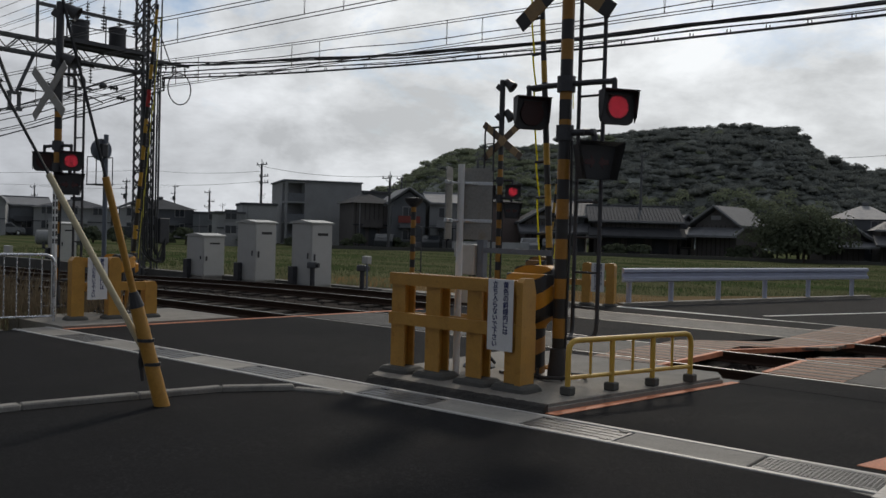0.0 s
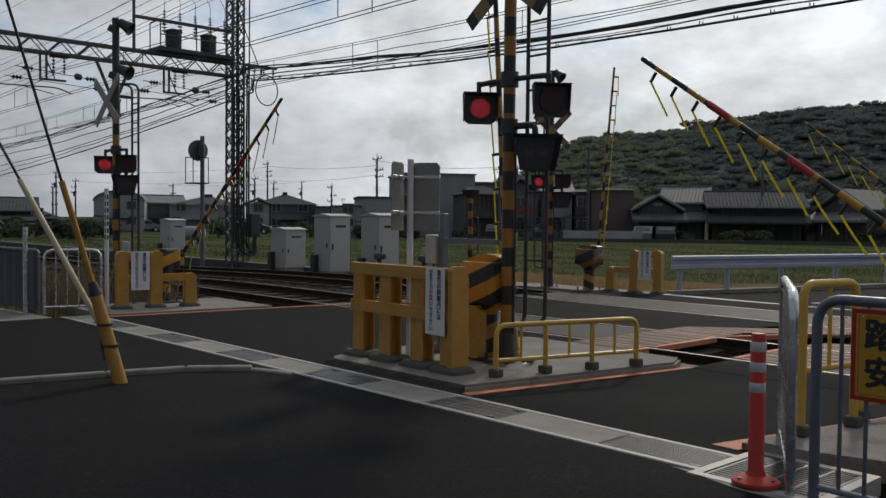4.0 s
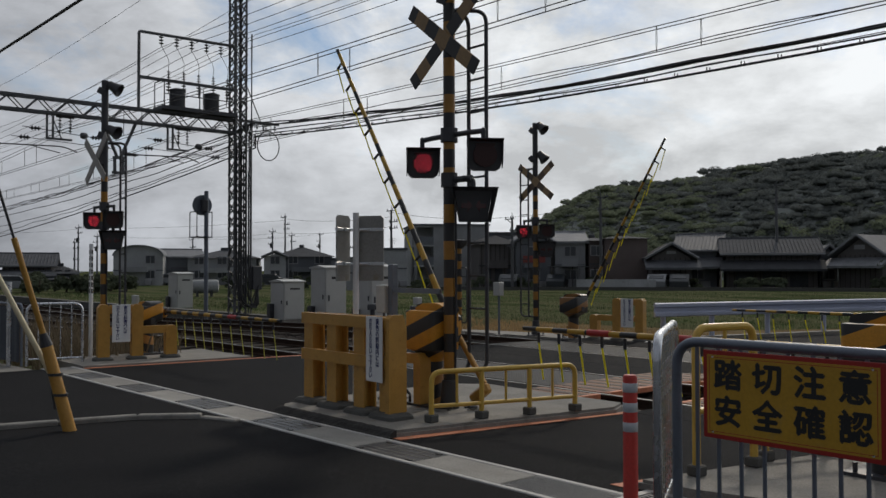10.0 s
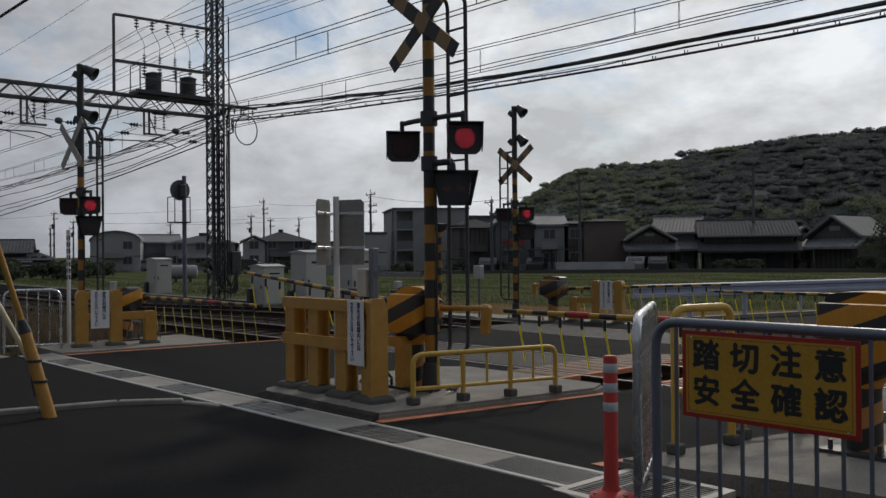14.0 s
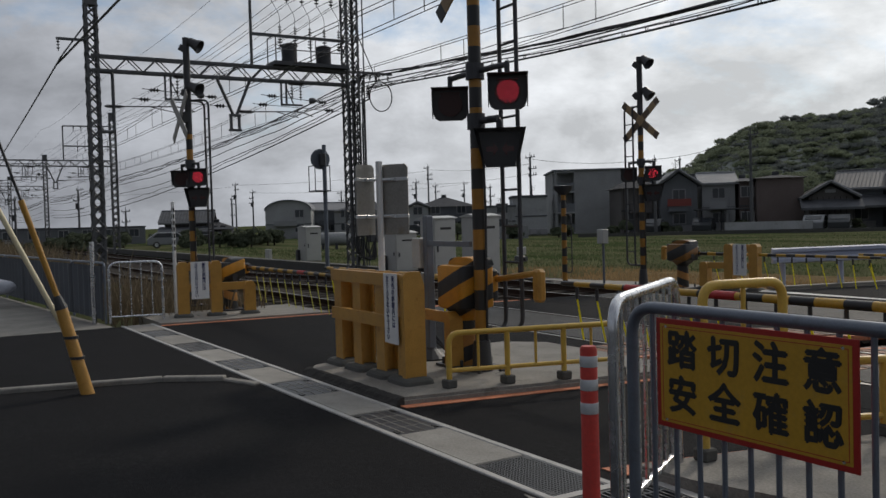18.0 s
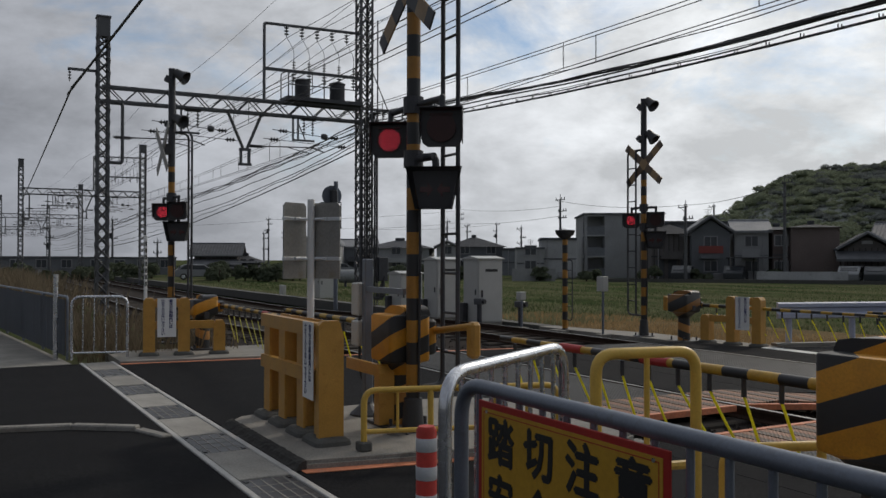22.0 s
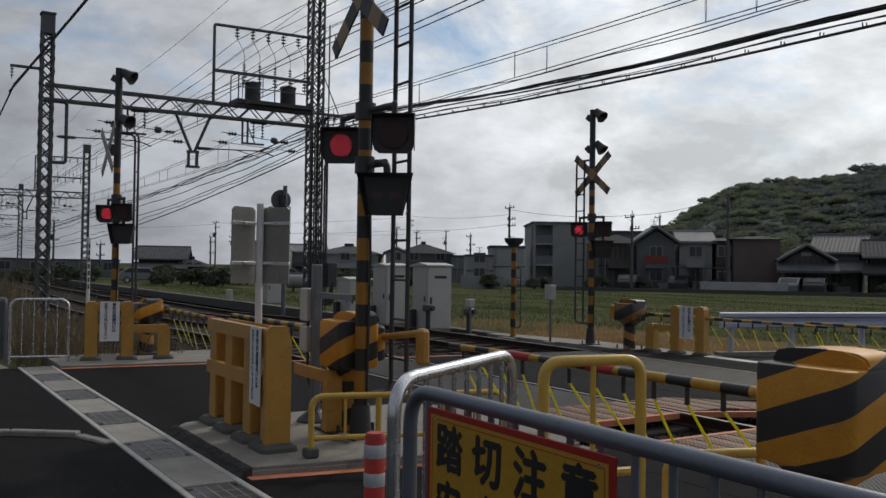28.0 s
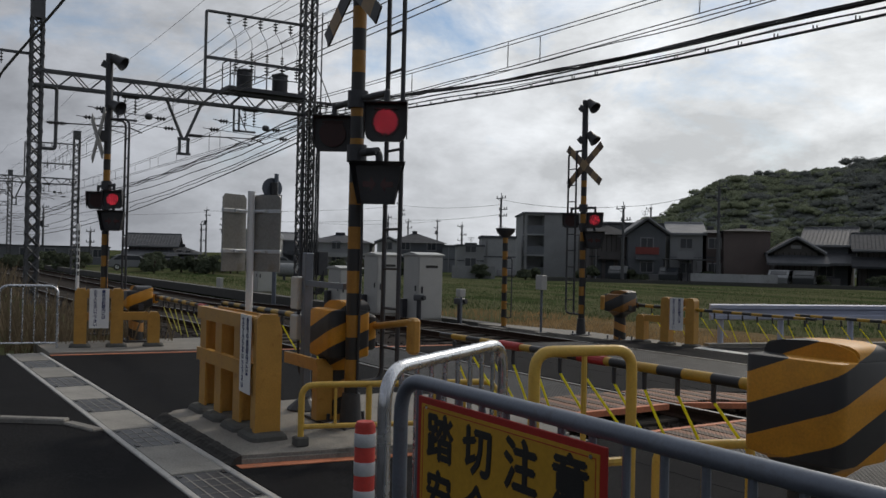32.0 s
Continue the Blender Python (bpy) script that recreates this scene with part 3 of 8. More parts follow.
def deck(name, y0, y1, xl, xr, material, label, z1=0.0):
    sheet(name, [(xl(y0), y0), (xr(y0), y0), (xr(y1), y1), (xl(y1), y1)], -0.15, z1, material, label, "crossing deck")


def build_decks():
    def lr(y):
        return -3.47 if y < 12.5 else min(-2.55, -3.47 + (y - 12.5) * 1.1)

    def rl(y):
        return -2.42 if y < 12.3 else min(-1.5, -2.42 + (y - 12.3) * 1.2)

    def rr(y):
        return 0.35 + (y - 9.6) * 0.1 if y < 12.2 else 0.6

    def shift(f, d):
        return lambda y: f(y) + d
    strips = [(9.502, 10.35, M_ASPH), (10.50, 11.77, M_PLATE), (11.94, 12.95, M_ASPH), (12.96, 14.05, M_ASPH), (14.21, 15.48, M_PLATE), (15.65, 16.69, M_ASPH)]
    for i, (a, b, mt) in enumerate(strips):
        deck("deck_left_%d" % (i + 1), a, b, left_edge, shift(lr, -0.85), mt, "crossing deck of the carriageway between the rails")
        # painted planks along the edge of the carriageway
        n = max(2, round((b - a) / 0.115))
        hold = thing("edge_planks_left_%d" % (i + 1), "worn orange-painted planks along the deck edge", "planks", None, "", "structure")
        for k in range(n):
            ya, yb = a + (b - a) * k / n + 0.005, a + (b - a) * (k + 1) / n - 0.005
            bm = bmesh.new()
            prism(bm, [(lr(ya) - 0.848, ya), (lr(ya), ya), (lr(yb), yb), (lr(yb) - 0.848, yb)], -0.035, 0.002 + 0.003 * (k % 2))
            part("plank", bm, M_PLANKO if k % 2 == 0 else M_RUSTPLANK, hold)
    for i, (a, b, mt) in enumerate(strips):
        if i == 0:
            continue
        deck("deck_right_%d" % (i + 1), a, b, shift(rl, 0.75), rr, M_PLATE if i != 3 else M_ASPH, "tread-plate deck of the footway between the rails")
        n = max(2, round((b - a) / 0.115))
        hold = thing("edge_planks_right_%d" % (i + 1), "worn orange-painted planks along the footway edge", "planks", None, "", "structure")
        for k in range(n):
            ya, yb = a + (b - a) * k / n + 0.005, a + (b - a) * (k + 1) / n - 0.005
            bm = bmesh.new()
            prism(bm, [(rl(ya), ya), (rl(ya) + 0.748, ya), (rl(yb) + 0.748, yb), (rl(yb), yb)], -0.035, 0.002 + 0.003 * (k % 2))
            part("plank", bm, M_PLANKO if k % 2 == 0 else M_RUSTPLANK, hold)
    deck("deck_right_1", 9.602, 10.35, rl, rr, M_ASPH, "asphalt of the footway before the rail")

    for i, (a, b, mt) in enumerate(strips):
        sheet("deck_edge_left_%d" % (i + 1), [(lr(a) - 0.002, a), (lr(a) + 0.06, a), (lr(b) + 0.06, b), (lr(b) - 0.002, b)], -0.05, 0.008, M_ORANGE, "pale orange edging along the deck", "edging")
        if i:
            sheet("deck_edge_right_%d" % (i + 1), [(rl(a) - 0.06, a), (rl(a) + 0.002, a), (rl(b) + 0.002, b), (rl(b) - 0.06, b)], -0.05, 0.008, M_ORANGE, "pale orange edging along the footway deck", "edging")

    def line(name, poly, material, label):
        sheet(name, poly, 0.0, 0.004, material, label, "road marking")
    line("orange_line_left", [(left_edge(6.86), 6.86), (left_edge(6.86) + 0.09, 6.86), (left_edge(13) + 0.09, 13), (left_edge(13), 13)], M_ORANGE, "faded orange edge line of the carriageway")
    line("orange_line_right", [(-2.9, 6.99), (-2.79, 6.99), (-2.38, 9.62), (-2.46, 9.62)], M_ORANGE, "faded orange edge line of the footway")
    line("orange_line_block", [(-0.68, 7.1), (-0.5, 7.1), (0.06, 9.58), (-0.09, 9.58)], M_ORANGE, "faded orange edge line before the kerb")
    sheet("stop_line_far", [(-7.6, 16.8), (-2.2, 16.55), (-2.2, 16.85), (-7.7, 17.1)], -0.02, -0.015, M_WHITELINE, "worn white stop line on the far road", "road marking")
    sheet("centre_line_far", [(-5.0, 17.6), (-4.9, 17.6), (-1.4, 26), (-1.5, 26)], -0.02, -0.015, M_WHITELINE, "thin white centre line on the far road", "road marking")


def build_channel():
    run = thing("drain_channel", "concrete drain channel with steel grating covers", "drain", pose(-1, 6.74, 0.003, 0, 0, 0.9) @ pose(1, -6.74, 0), "", "structure")
    bm = bmesh.new()
    box(bm, -10.4, 6.5, -0.5, -0.38, 6.97, -0.05)
    part("bed", bm, M_CHAN, run)
    for yy in (6.503, 6.917):
        bm = bmesh.new()
        box(bm, -10.4, yy, -0.06, -0.38, yy + 0.05, 0.004, b=0.006)
        part("edge_rail", bm, M_LIP, run, "pale lip with its glare put into the colour")
    rng = random.Random(2)
    xs = -10.37
    count = 0
    while xs < -0.45:
        L1 = 0.91
        bm = bmesh.new()
        L1 = min(L1, -0.38 - xs)
        box(bm, 0, 6.555, -0.06, L1 - 0.012, 6.915, 0.0, b=0.006)
        part("cover_slab", bm, M_CHAN, run, "", False, pose(xs, 0, rng.uniform(-0.003, 0.003)))
        xs += L1
        L2 = min(0.75, -0.38 - xs)
        if L2 < 0.3:
            break
        if count == 5:
            # fine steel mesh
            bm = bmesh.new()
            for k in range(17):
                t = 6.565 + k * (0.34 / 16)
                box(bm, 0.01, t - 0.004, -0.03, L2 - 0.01, t + 0.004, 0.001)
            for k in range(27):
                t = 0.02 + k * (L2 - 0.04) / 26
                box(bm, t - 0.003, 6.56, -0.03, t + 0.0035, 6.91, 0.0)
            cover = part("grating", bm, M_GRATE, run, "steel mesh grating", False, pose(xs, 0, 0))
            bm = bmesh.new()
            box(bm, 0.008, 6.558, -0.06, L2 - 0.02, 6.912, -0.03)
            part("pan", bm, M_COVER, cover, "dark pan under the mesh")
        else:
            bm = bmesh.new()
            box(bm, 0.008, 6.558, -0.06, L2 - 0.02, 6.912, -0.004, b=0.004)
            cover = part("cover_plate", bm, M_COVER, run, "dark ribbed cover plate", False, pose(xs, 0, 0))
            for k in range(4):
                t = 6.615 + k * 0.078
                bm = bmesh.new()
                box(bm, 0.03, t, -0.004, L2 - 0.04, t + 0.008, -0.001)
                part("rib", bm, M_CHAN, cover)
            for t in (0.2, 0.37, 0.54):
                if t < L2 - 0.1:
                    bm = bmesh.new()
                    box(bm, t, 6.575, -0.0045, t + 0.007, 6.9, -0.0015)
                    part("rib", bm, M_CHAN, cover)
        for hx in (0.06, L2 - 0.08):
            for hy in (6.585, 6.885):
                bm = bmesh.new()
                box(bm, hx - 0.03, hy - 0.013, -0.004, hx + 0.03, hy + 0.013, 0.0018)
                part("lifting_hole", bm, M_INK, cover, "dark lifting slot")
        count += 1
        xs += L2
    # cross drain at the end, with its frame
    pit = thing("drain_inlet", "square steel grating set in a concrete frame", "drain", pose(-0.05, 6.8, 0), "", "structure")
    bm = bmesh.new()
    for a in ((-0.38, -0.38, 0.38, -0.32), (-0.38, 0.32, 0.38, 0.38), (-0.38, -0.32, -0.32, 0.32), (0.32, -0.32, 0.38, 0.32)):
        box(bm, a[0], a[1], -0.1, a[2], a[3], 0.006)
    part("frame", bm, M_LIP, pit)
    bm = bmesh.new()
    for k in range(17):
        t = -0.31 + k * 0.62 / 16
        box(bm, -0.31, t - 0.006, -0.05, 0.31, t + 0.006, 0.0)
    for k in range(5):
        t = -0.3 + k * 0.15
        box(bm, t - 0.008, -0.31, -0.05, t + 0.008, 0.31, 0.002)
    part("grating", bm, M_GRATE, pit)
    bm = bmesh.new()
    box(bm, -0.32, -0.32, -0.3, 0.32, 0.32, -0.07)
    part("sump", bm, M_EARTH, pit)
    sheet("apron", [(-0.56, 6.47), (-0.08, 6.36), (0.22, 6.37), (3.0, 6.52), (3.0, 6.63), (-0.3, 6.5)], -0.06, 0.003, M_CHAN, "pale concrete strip under the pipe fence", "apron")


def build_slabs():
    isl = thing("signal_island", "raised concrete island carrying the guard and signal", "island", None, "", "structure")
    bm = bmesh.new()
    prism(bm, [(-4.72, 6.985), (-2.9, 7.005), (-2.48, 9.45), (-2.62, 9.75), (-4.6, 9.75), (-4.99, 9.4), (-4.97, 7.4), (-4.88, 7.1)], -0.3, 0.06)
    bmesh.ops.bevel(bm, geom=[e for e in bm.edges if all(v.co.z > 0 for v in e.verts)], offset=0.025, segments=2, affect="EDGES")
    part("slab", bm, M_CONC, isl)
    bm = bmesh.new()
    rng = random.Random(4)
    ring = None
    for k in range(41):
        f = k / 40
        x = -4.76 + 1.87 * f
        y0, y1 = 6.908 + 0.032 * f, 6.99 + 0.02 * f
        prof = ((y0, -0.06), (y0, 0.006), (y0 + 0.02, 0.02), (y1 - 0.035, 0.045), (y1 - 0.01, 0.06), (y1 + 0.02, 0.065), (y1 + 0.02, -0.06))
        now = [bm.verts.new((x + rng.uniform(-0.004, 0.004), y + rng.uniform(-0.004, 0.004) * (0 < i < 6), z + rng.uniform(-0.003, 0.003) * (0 < i < 6))) for i, (y, z) in enumerate(prof)]
        if ring:
            for i in range(6):
                bm.faces.new((ring[i], now[i], now[i + 1], ring[i + 1]))
        else:
            bm.faces.new(now)
        ring = now
    bm.faces.new(list(reversed(ring)))
    part("mortar_edge", bm, M_MORTAR, isl, "rough dirty mortar edge, slab face shade in its colour")
    bm = bmesh.new()
    box(bm, -2.6, 9.45, -0.2, -1.9, 9.9, -0.02, pose(-0.15, 0, 0), b=0.02)
    part("step", bm, M_CONC, isl)
    isl2 = thing("gate_island", "raised concrete island carrying the barrier machine", "island", None, "", "structure")
    bm = bmesh.new()
    prism(bm, [(-0.5, 7.15), (-0.1, 7.2), (0.42, 7.36), (1.6, 7.55), (3.4, 7.7), (3.4, 9.6), (0.06, 9.6)], -0.07, 0.06)
    bmesh.ops.bevel(bm, geom=[e for e in bm.edges if all(v.co.z > 0 for v in e.verts)], offset=0.02, segments=2, affect="EDGES")
    part("slab", bm, M_CONC, isl2)
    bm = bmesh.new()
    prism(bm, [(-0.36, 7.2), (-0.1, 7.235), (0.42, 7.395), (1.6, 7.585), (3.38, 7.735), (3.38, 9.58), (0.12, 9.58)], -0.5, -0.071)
    part("footing", bm, M_DITCH, isl2, "footing in the ditch, its shade painted dark")
    isl3 = thing("far_left_island", "low concrete pad beside the carriageway", "island", None, "", "structure")
    bm = bmesh.new()
    prism(bm, [(-11.6, 6.86), (left_edge(6.86) - 0.02, 6.86), (left_edge(9.4) - 0.02, 9.4), (-11.6, 9.4)], -0.3, 0.03)
    part("slab", bm, M_CONC, isl3)
    isl4 = thing("far_side_island", "low concrete pad beyond the far track", "island", None, "", "structure")
    bm = bmesh.new()
    prism(bm, [(-13.5, 16.35), (-7.9, 16.6), (-7.7, 17.5), (-10.9, 17.4), (-13.5, 16.7)], -0.35, -0.03)
    part("slab", bm, M_CONC, isl4)
    kerb = thing("kerb", "pale worn concrete kerb stones along the road edge", "kerb", None, "", "structure")
    pts = [(-6.25, 0.0), (-5.95, 2.0), (-5.64, 4.25), (-5.45, 5.08), (-5.28, 5.75), (-4.93, 6.24), (-4.5, 6.4)]
    bm = None
    for (xa, ya), (xb, yb) in zip(pts, pts[1:]):
        d = math.hypot(xb - xa, yb - ya)
        n = max(1, round(d / 0.9))
        for k in range(n):
            f, g = k / n, (k + 1) / n
            ang = math.degrees(math.atan2(yb - ya, xb - xa))
            bm = bmesh.new()
            top = 0.045 if xa < -5.2 else 0.022
            box(bm, 0.003, -0.05, -0.1, d / n - 0.003, 0.05, top, b=0.012)
            part("kerb_stone", bm, M_CHAN, kerb, "", False, pose(xa + (xb - xa) * f, ya + (yb - ya) * f, 0, 0, 0, ang))
    sheet("side_road", [(-10.3, -20), (-6.75, -20), (-6.3, 0), (-5.68, 4.25), (-5.49, 5.08), (-5.32, 5.77), (-4.97, 6.27), (-4.6, 6.39), (-10.2, 6.3)], 0.0, 0.012, M_ASPH, "asphalt behind the kerb", "road")
    sheet("concrete_lot", [(-30, -6), (-10.36, -6), (-10.36, 6.25), (-10.95, 6.2), (-24, 4.88), (-30, 4.3)], -0.25, 0.0, M_CONC, "pale concrete yard beside the road", "yard")
    sheet("trough", [(-80, 16.75), (-13.6, 16.75), (-13.6, 17.15), (-80, 17.15)], -0.4, -0.06, M_CONCD, "concrete cable trough along the far track", "cable trough")


build_ground()
build_roads()
build_track()
build_decks()
build_channel()
build_slabs()


# ---- crossing signals ----
SHUTTERS = []


def horn(parent, m):
    """A loudspeaker horn that points along -y of its pose, on an arm from the pole."""
    sp = thing_part("speaker", parent, m)
    bm = bmesh.new()
    lathe(bm, [(0.04, 0.0), (0.078, 0.012), (0.088, 0.1), (0.1, 0.16), (0.124, 0.22), (0.13, 0.25), (0.118, 0.246), (0.06, 0.15), (0.03, 0.14)], 18, pose(0, 0.1, 0, 90))
    part("bell", bm, M_BLACK, sp, "", True)
    bm = bmesh.new()
    root = m.inverted() @ Vector((0, 0, m.translation.z))
    tube(bm, bend([(0, 0.06, -0.05), (0, 0.06, -0.1), (root.x, root.y, root.z - 0.1)], 0.03), 0.02, 8)
    part("bracket", bm, M_DARK, sp)
    bm = bmesh.new()
    box(bm, root.x - 0.07, root.y - 0.07, root.z - 0.16, root.x + 0.07, root.y + 0.07, root.z - 0.04, b=0.01)
    part("clamp", bm, M_DARK, sp)
    return sp


def thing_part(name, parent, m, label=""):
    """A part that holds sub-parts: a small mesh at its pose."""
    bm = bmesh.new()
    cyl(bm, (0, -0.008, 0), (0, 0.008, 0), 0.012, n=8)
    return part(name, bm, M_DARK, parent, label, False, m)


def lamp(parent, x, z, bar_turn, face, lit_key):
    """A flashing lamp with its hood; an added shutter swings down before the red LED board."""
    outline = [(-0.168, 0.14), (-0.165, 0.0), (-0.158, -0.09), (-0.145, -0.125), (-0.11, -0.15), (0.11, -0.15), (0.145, -0.125), (0.158, -0.09), (0.165, 0.0), (0.168, 0.14)]
    bm = bmesh.new()
    prism(bm, outline, -0.02, 0.02, "y")
    at = bar_turn @ Vector((x, 0, z))
    lam = part("lamp", bm, M_BLACK, parent, "square black flashing lamp", False, Matrix.Translation(at) @ pose(0, 0, 0, 0, 0, face) @ pose(0, -0.07, 0))
    bm = bmesh.new()
    lathe(bm, [(0.125, 0), (0.13, 0.02), (0.11, 0.07), (0.05, 0.1), (0.0, 0.1)], 18, pose(0, 0.02, 0.0, -90))
    part("lamp_case", bm, M_BLACK, lam, "", True)
    bm = bmesh.new()
    prism(bm, [(-0.018, 0.14), (-0.085, 0.15), (-0.105, 0.149), (-0.105, 0.141), (-0.018, 0.13)], -0.172, 0.172, "x")
    part("hood", bm, M_BLACK, lam)
    for s in (-1, 1):
        bm = bmesh.new()
        prism(bm, [(-0.018, 0.135), (-0.1, 0.142), (-0.085, 0.03), (-0.06, -0.08), (-0.018, -0.13)], s * 0.164 - 0.004, s * 0.164 + 0.004, "x")
        part("hood_cheek", bm, M_BLACK, lam)
    bm = bmesh.new()
    cyl(bm, (0, -0.028, 0), (0, -0.02, 0), 0.112, n=28)
    part("lens", bm, M_BOARD, lam, "dark red lens")
    bm = bmesh.new()
    # dots of the LED array on lines that run aslant to the middle in each quarter
    for qx in (-1, 1):
        for qz in (-1, 1):
            for i in range(-7, 8):
                for j in range(0, 12):
                    u, v = (0.006 + j * 0.0105), i * 0.0165
                    cx, cz = (u + v) * 0.7071, (u - v) * 0.7071
                    if cx < 0.003 or cz < 0.003 or cx * cx + cz * cz > 0.0088:
                        continue
                    cyl(bm, (qx * cx, -0.034, qz * cz), (qx * cx, -0.028, qz * cz), 0.0027, n=5)
    part("led_array", bm, M_LEDDIM if lit_key.startswith("main") else M_LED, lam, "glowing red dots")
    # Added part: covers the ever-lit LEDs so the lamp seems to blink.
    bm = bmesh.new()
    cyl(bm, (0, -0.004, -0.105), (0, 0.004, -0.105), 0.113, n=28)
    box(bm, -0.09, -0.004, -0.02, 0.09, 0.004, 0.005)
    sh = part("shutter", bm, M_BOARD, lam, "added dark shutter that covers the lit LEDs", False, pose(0, -0.05, 0.105))
    SHUTTERS.append((sh, lit_key))
    bm = bmesh.new()
    tube(bm, bend([(0, 0.05, 0.13), (0, 0.05, 0.25), (0, 0.07, 0.25)], 0.03), 0.024, 10)
    part("lamp_stem", bm, M_DARK, lam)
    return lam


def signal(x, y, face, yaw, xz, lz, iz, keys, label, reach=(-0.31, 0.33, 0.3, -0.02), cross=(0.0, -0.075, None), ladder=1, horns=((4.15, 0, 25), (4.85, 0, 25)), top=4.95, sink=0.0):
    s = thing("crossing_signal", label, "crossing signal", pose(x, y, sink), "crossing signals")
    bm = bmesh.new()
    cyl(bm, (0, 0, 0.0), (0, 0, top), 0.058, n=20)
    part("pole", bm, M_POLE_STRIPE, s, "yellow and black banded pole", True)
    if x < -10:
        bm = bmesh.new()
        cyl(bm, (0, 0, xz - 0.3), (0, 0, top + 0.01), 0.0595, n=20)
        part("pole_sleeve", bm, M_DARK, s, "dark unpainted upper pole", True)
    bm = bmesh.new()
    lathe(bm, [(0.21, 0.0), (0.21, 0.025), (0.1, 0.03), (0.085, 0.2), (0.075, 0.33), (0.06, 0.34)], 20)
    part("base", bm, M_BLACK, s, "black flared pole foot", True)
    if keys[0] == "main_l":
        for k, (rr, zz, tilt) in enumerate(((0.2, 0.045, 0.012), (0.24, 0.04, -0.01), (0.215, 0.085, 0.02))):
            bm = bmesh.new()
            tube(bm, [(rr * math.cos(a * math.pi / 16) + 0.03 * k, rr * math.sin(a * math.pi / 16), zz + tilt * math.sin(a * math.pi / 16 + k)) for a in range(29)], 0.018, 8)
            part("cable_coil", bm, M_BLACK, s, "black hose coiled round the pole foot", True)
    for k in range(4):
        bm = bmesh.new()
        cyl(bm, (0, 0, 0), (0, 0, 0.05), 0.016, n=6)
        part("bolt", bm, M_DARK, s, "", False, pose(0.16 * math.cos(k * 1.57 + 0.8), 0.16 * math.sin(k * 1.57 + 0.8), 0.024))
    for sg in (1, -1):
        bm = bmesh.new()
        box(bm, -0.62, -0.008, -0.075, 0.62, 0.008, 0.075, b=0.003)
        part("cross_board", bm, cross[2] or M_CROSSBAR, s, "board of the crossing cross", False, pose(cross[0], cross[1] - 0.01 * sg, xz, 0, sg * 37, 0))
    bm = bmesh.new()
    box(bm, -0.09 + cross[0] * 0.7, min(-0.07, cross[1] + 0.012), xz - 0.09, 0.09 + cross[0], -0.02, xz + 0.09)
    part("cross_bracket", bm, M_BLACK, s)
    turn = pose(0, 0, 0, 0, 0, yaw)
    bm = bmesh.new()
    tube(bm, [turn @ Vector(p) for p in ((reach[0], 0, lz + 0.24), (reach[0] * 0.6, 0.01, lz + 0.25), (reach[1] * 0.6, 0.01, lz + 0.25), (reach[1], 0, lz + 0.24))], 0.026, 10)
    cyl(bm, (0, 0, lz + 0.18), (0, 0, lz + 0.32), 0.085, n=16)
    part("lamp_bar", bm, M_DARK, s)
    lamp(s, reach[0], lz, turn, face, keys[0])
    lamp(s, reach[1], lz, turn, face, keys[1])
    # direction indicator in its deep flared hood
    bm = bmesh.new()
    prism(bm, [(-0.13, -0.15), (0.13, -0.15), (0.185, 0.15), (-0.185, 0.15)], -0.012, 0.1, "y")
    ind = part("direction_indicator", bm, M_BLACK, s, "black train direction indicator", False, Matrix.Translation(turn @ Vector((reach[2], reach[3], iz))) @ pose(0, 0, 0, 0, 0, face))
    b0, b1, b2, b3 = (-0.185, -0.01, 0.15), (0.185, -0.01, 0.15), (0.132, -0.01, -0.15), (-0.132, -0.01, -0.15)
    f0, f1, f2, f3 = (-0.225, -0.13, 0.175), (0.225, -0.13, 0.175), (0.148, -0.13, -0.165), (-0.148, -0.13, -0.165)
    for nm, quad in (("hood_top", (b0, b1, f1, f0)), ("hood_cheek", (b0, f0, f3, b3)), ("hood_cheek", (b1, f1, f2, b2)), ("hood_floor", (b3, b2, f2, f3))):
        bm = bmesh.new()
        faces_of(bm, quad, ((0, 1, 2, 3),))
        bmesh.ops.solidify(bm, geom=bm.faces[:], thickness=0.006)
        part(nm, bm, M_BLACK, ind)
    # two unlit arrow windows in the face
    for sx in (-1, 1):
        bm = bmesh.new()
        prism(bm, [(0.015, 0.0), (0.06, 0.06), (0.06, 0.022), (0.12, 0.022), (0.12, -0.022), (0.06, -0.022), (0.06, -0.06)] if sx > 0 else [(-0.015, 0.0), (-0.06, -0.06), (-0.06, -0.022), (-0.12, -0.022), (-0.12, 0.022), (-0.06, 0.022), (-0.06, 0.06)], -0.02, -0.011, "y")
        part("arrow_window", bm, M_LENS, ind, "unlit red arrow window")
    bm = bmesh.new()
    tube(bm, bend([(0, 0.04, 0.1), (0, 0.04, 0.27), (-0.1, 0.06, 0.27)], 0.05), 0.03, 10)
    part("indicator_stem", bm, M_DARK, ind)
    bm = bmesh.new()
    tube(bm, [(0, 0, iz + 0.27), turn @ Vector((reach[2] - 0.02, reach[3], iz + 0.27))], 0.032, 10)
    cyl(bm, (0, 0, iz + 0.2), (0, 0, iz + 0.34), 0.082, n=16)
    part("indicator_bar", bm, M_DARK, s)
    for hz, side, dip in horns:
        horn(s, pose(0.14 * math.sin(radians(side)), -0.14 * math.cos(radians(side)), hz, 0, 0, side) @ pose(0, 0, 0, dip) @ Matrix.Scale(0.95, 4))
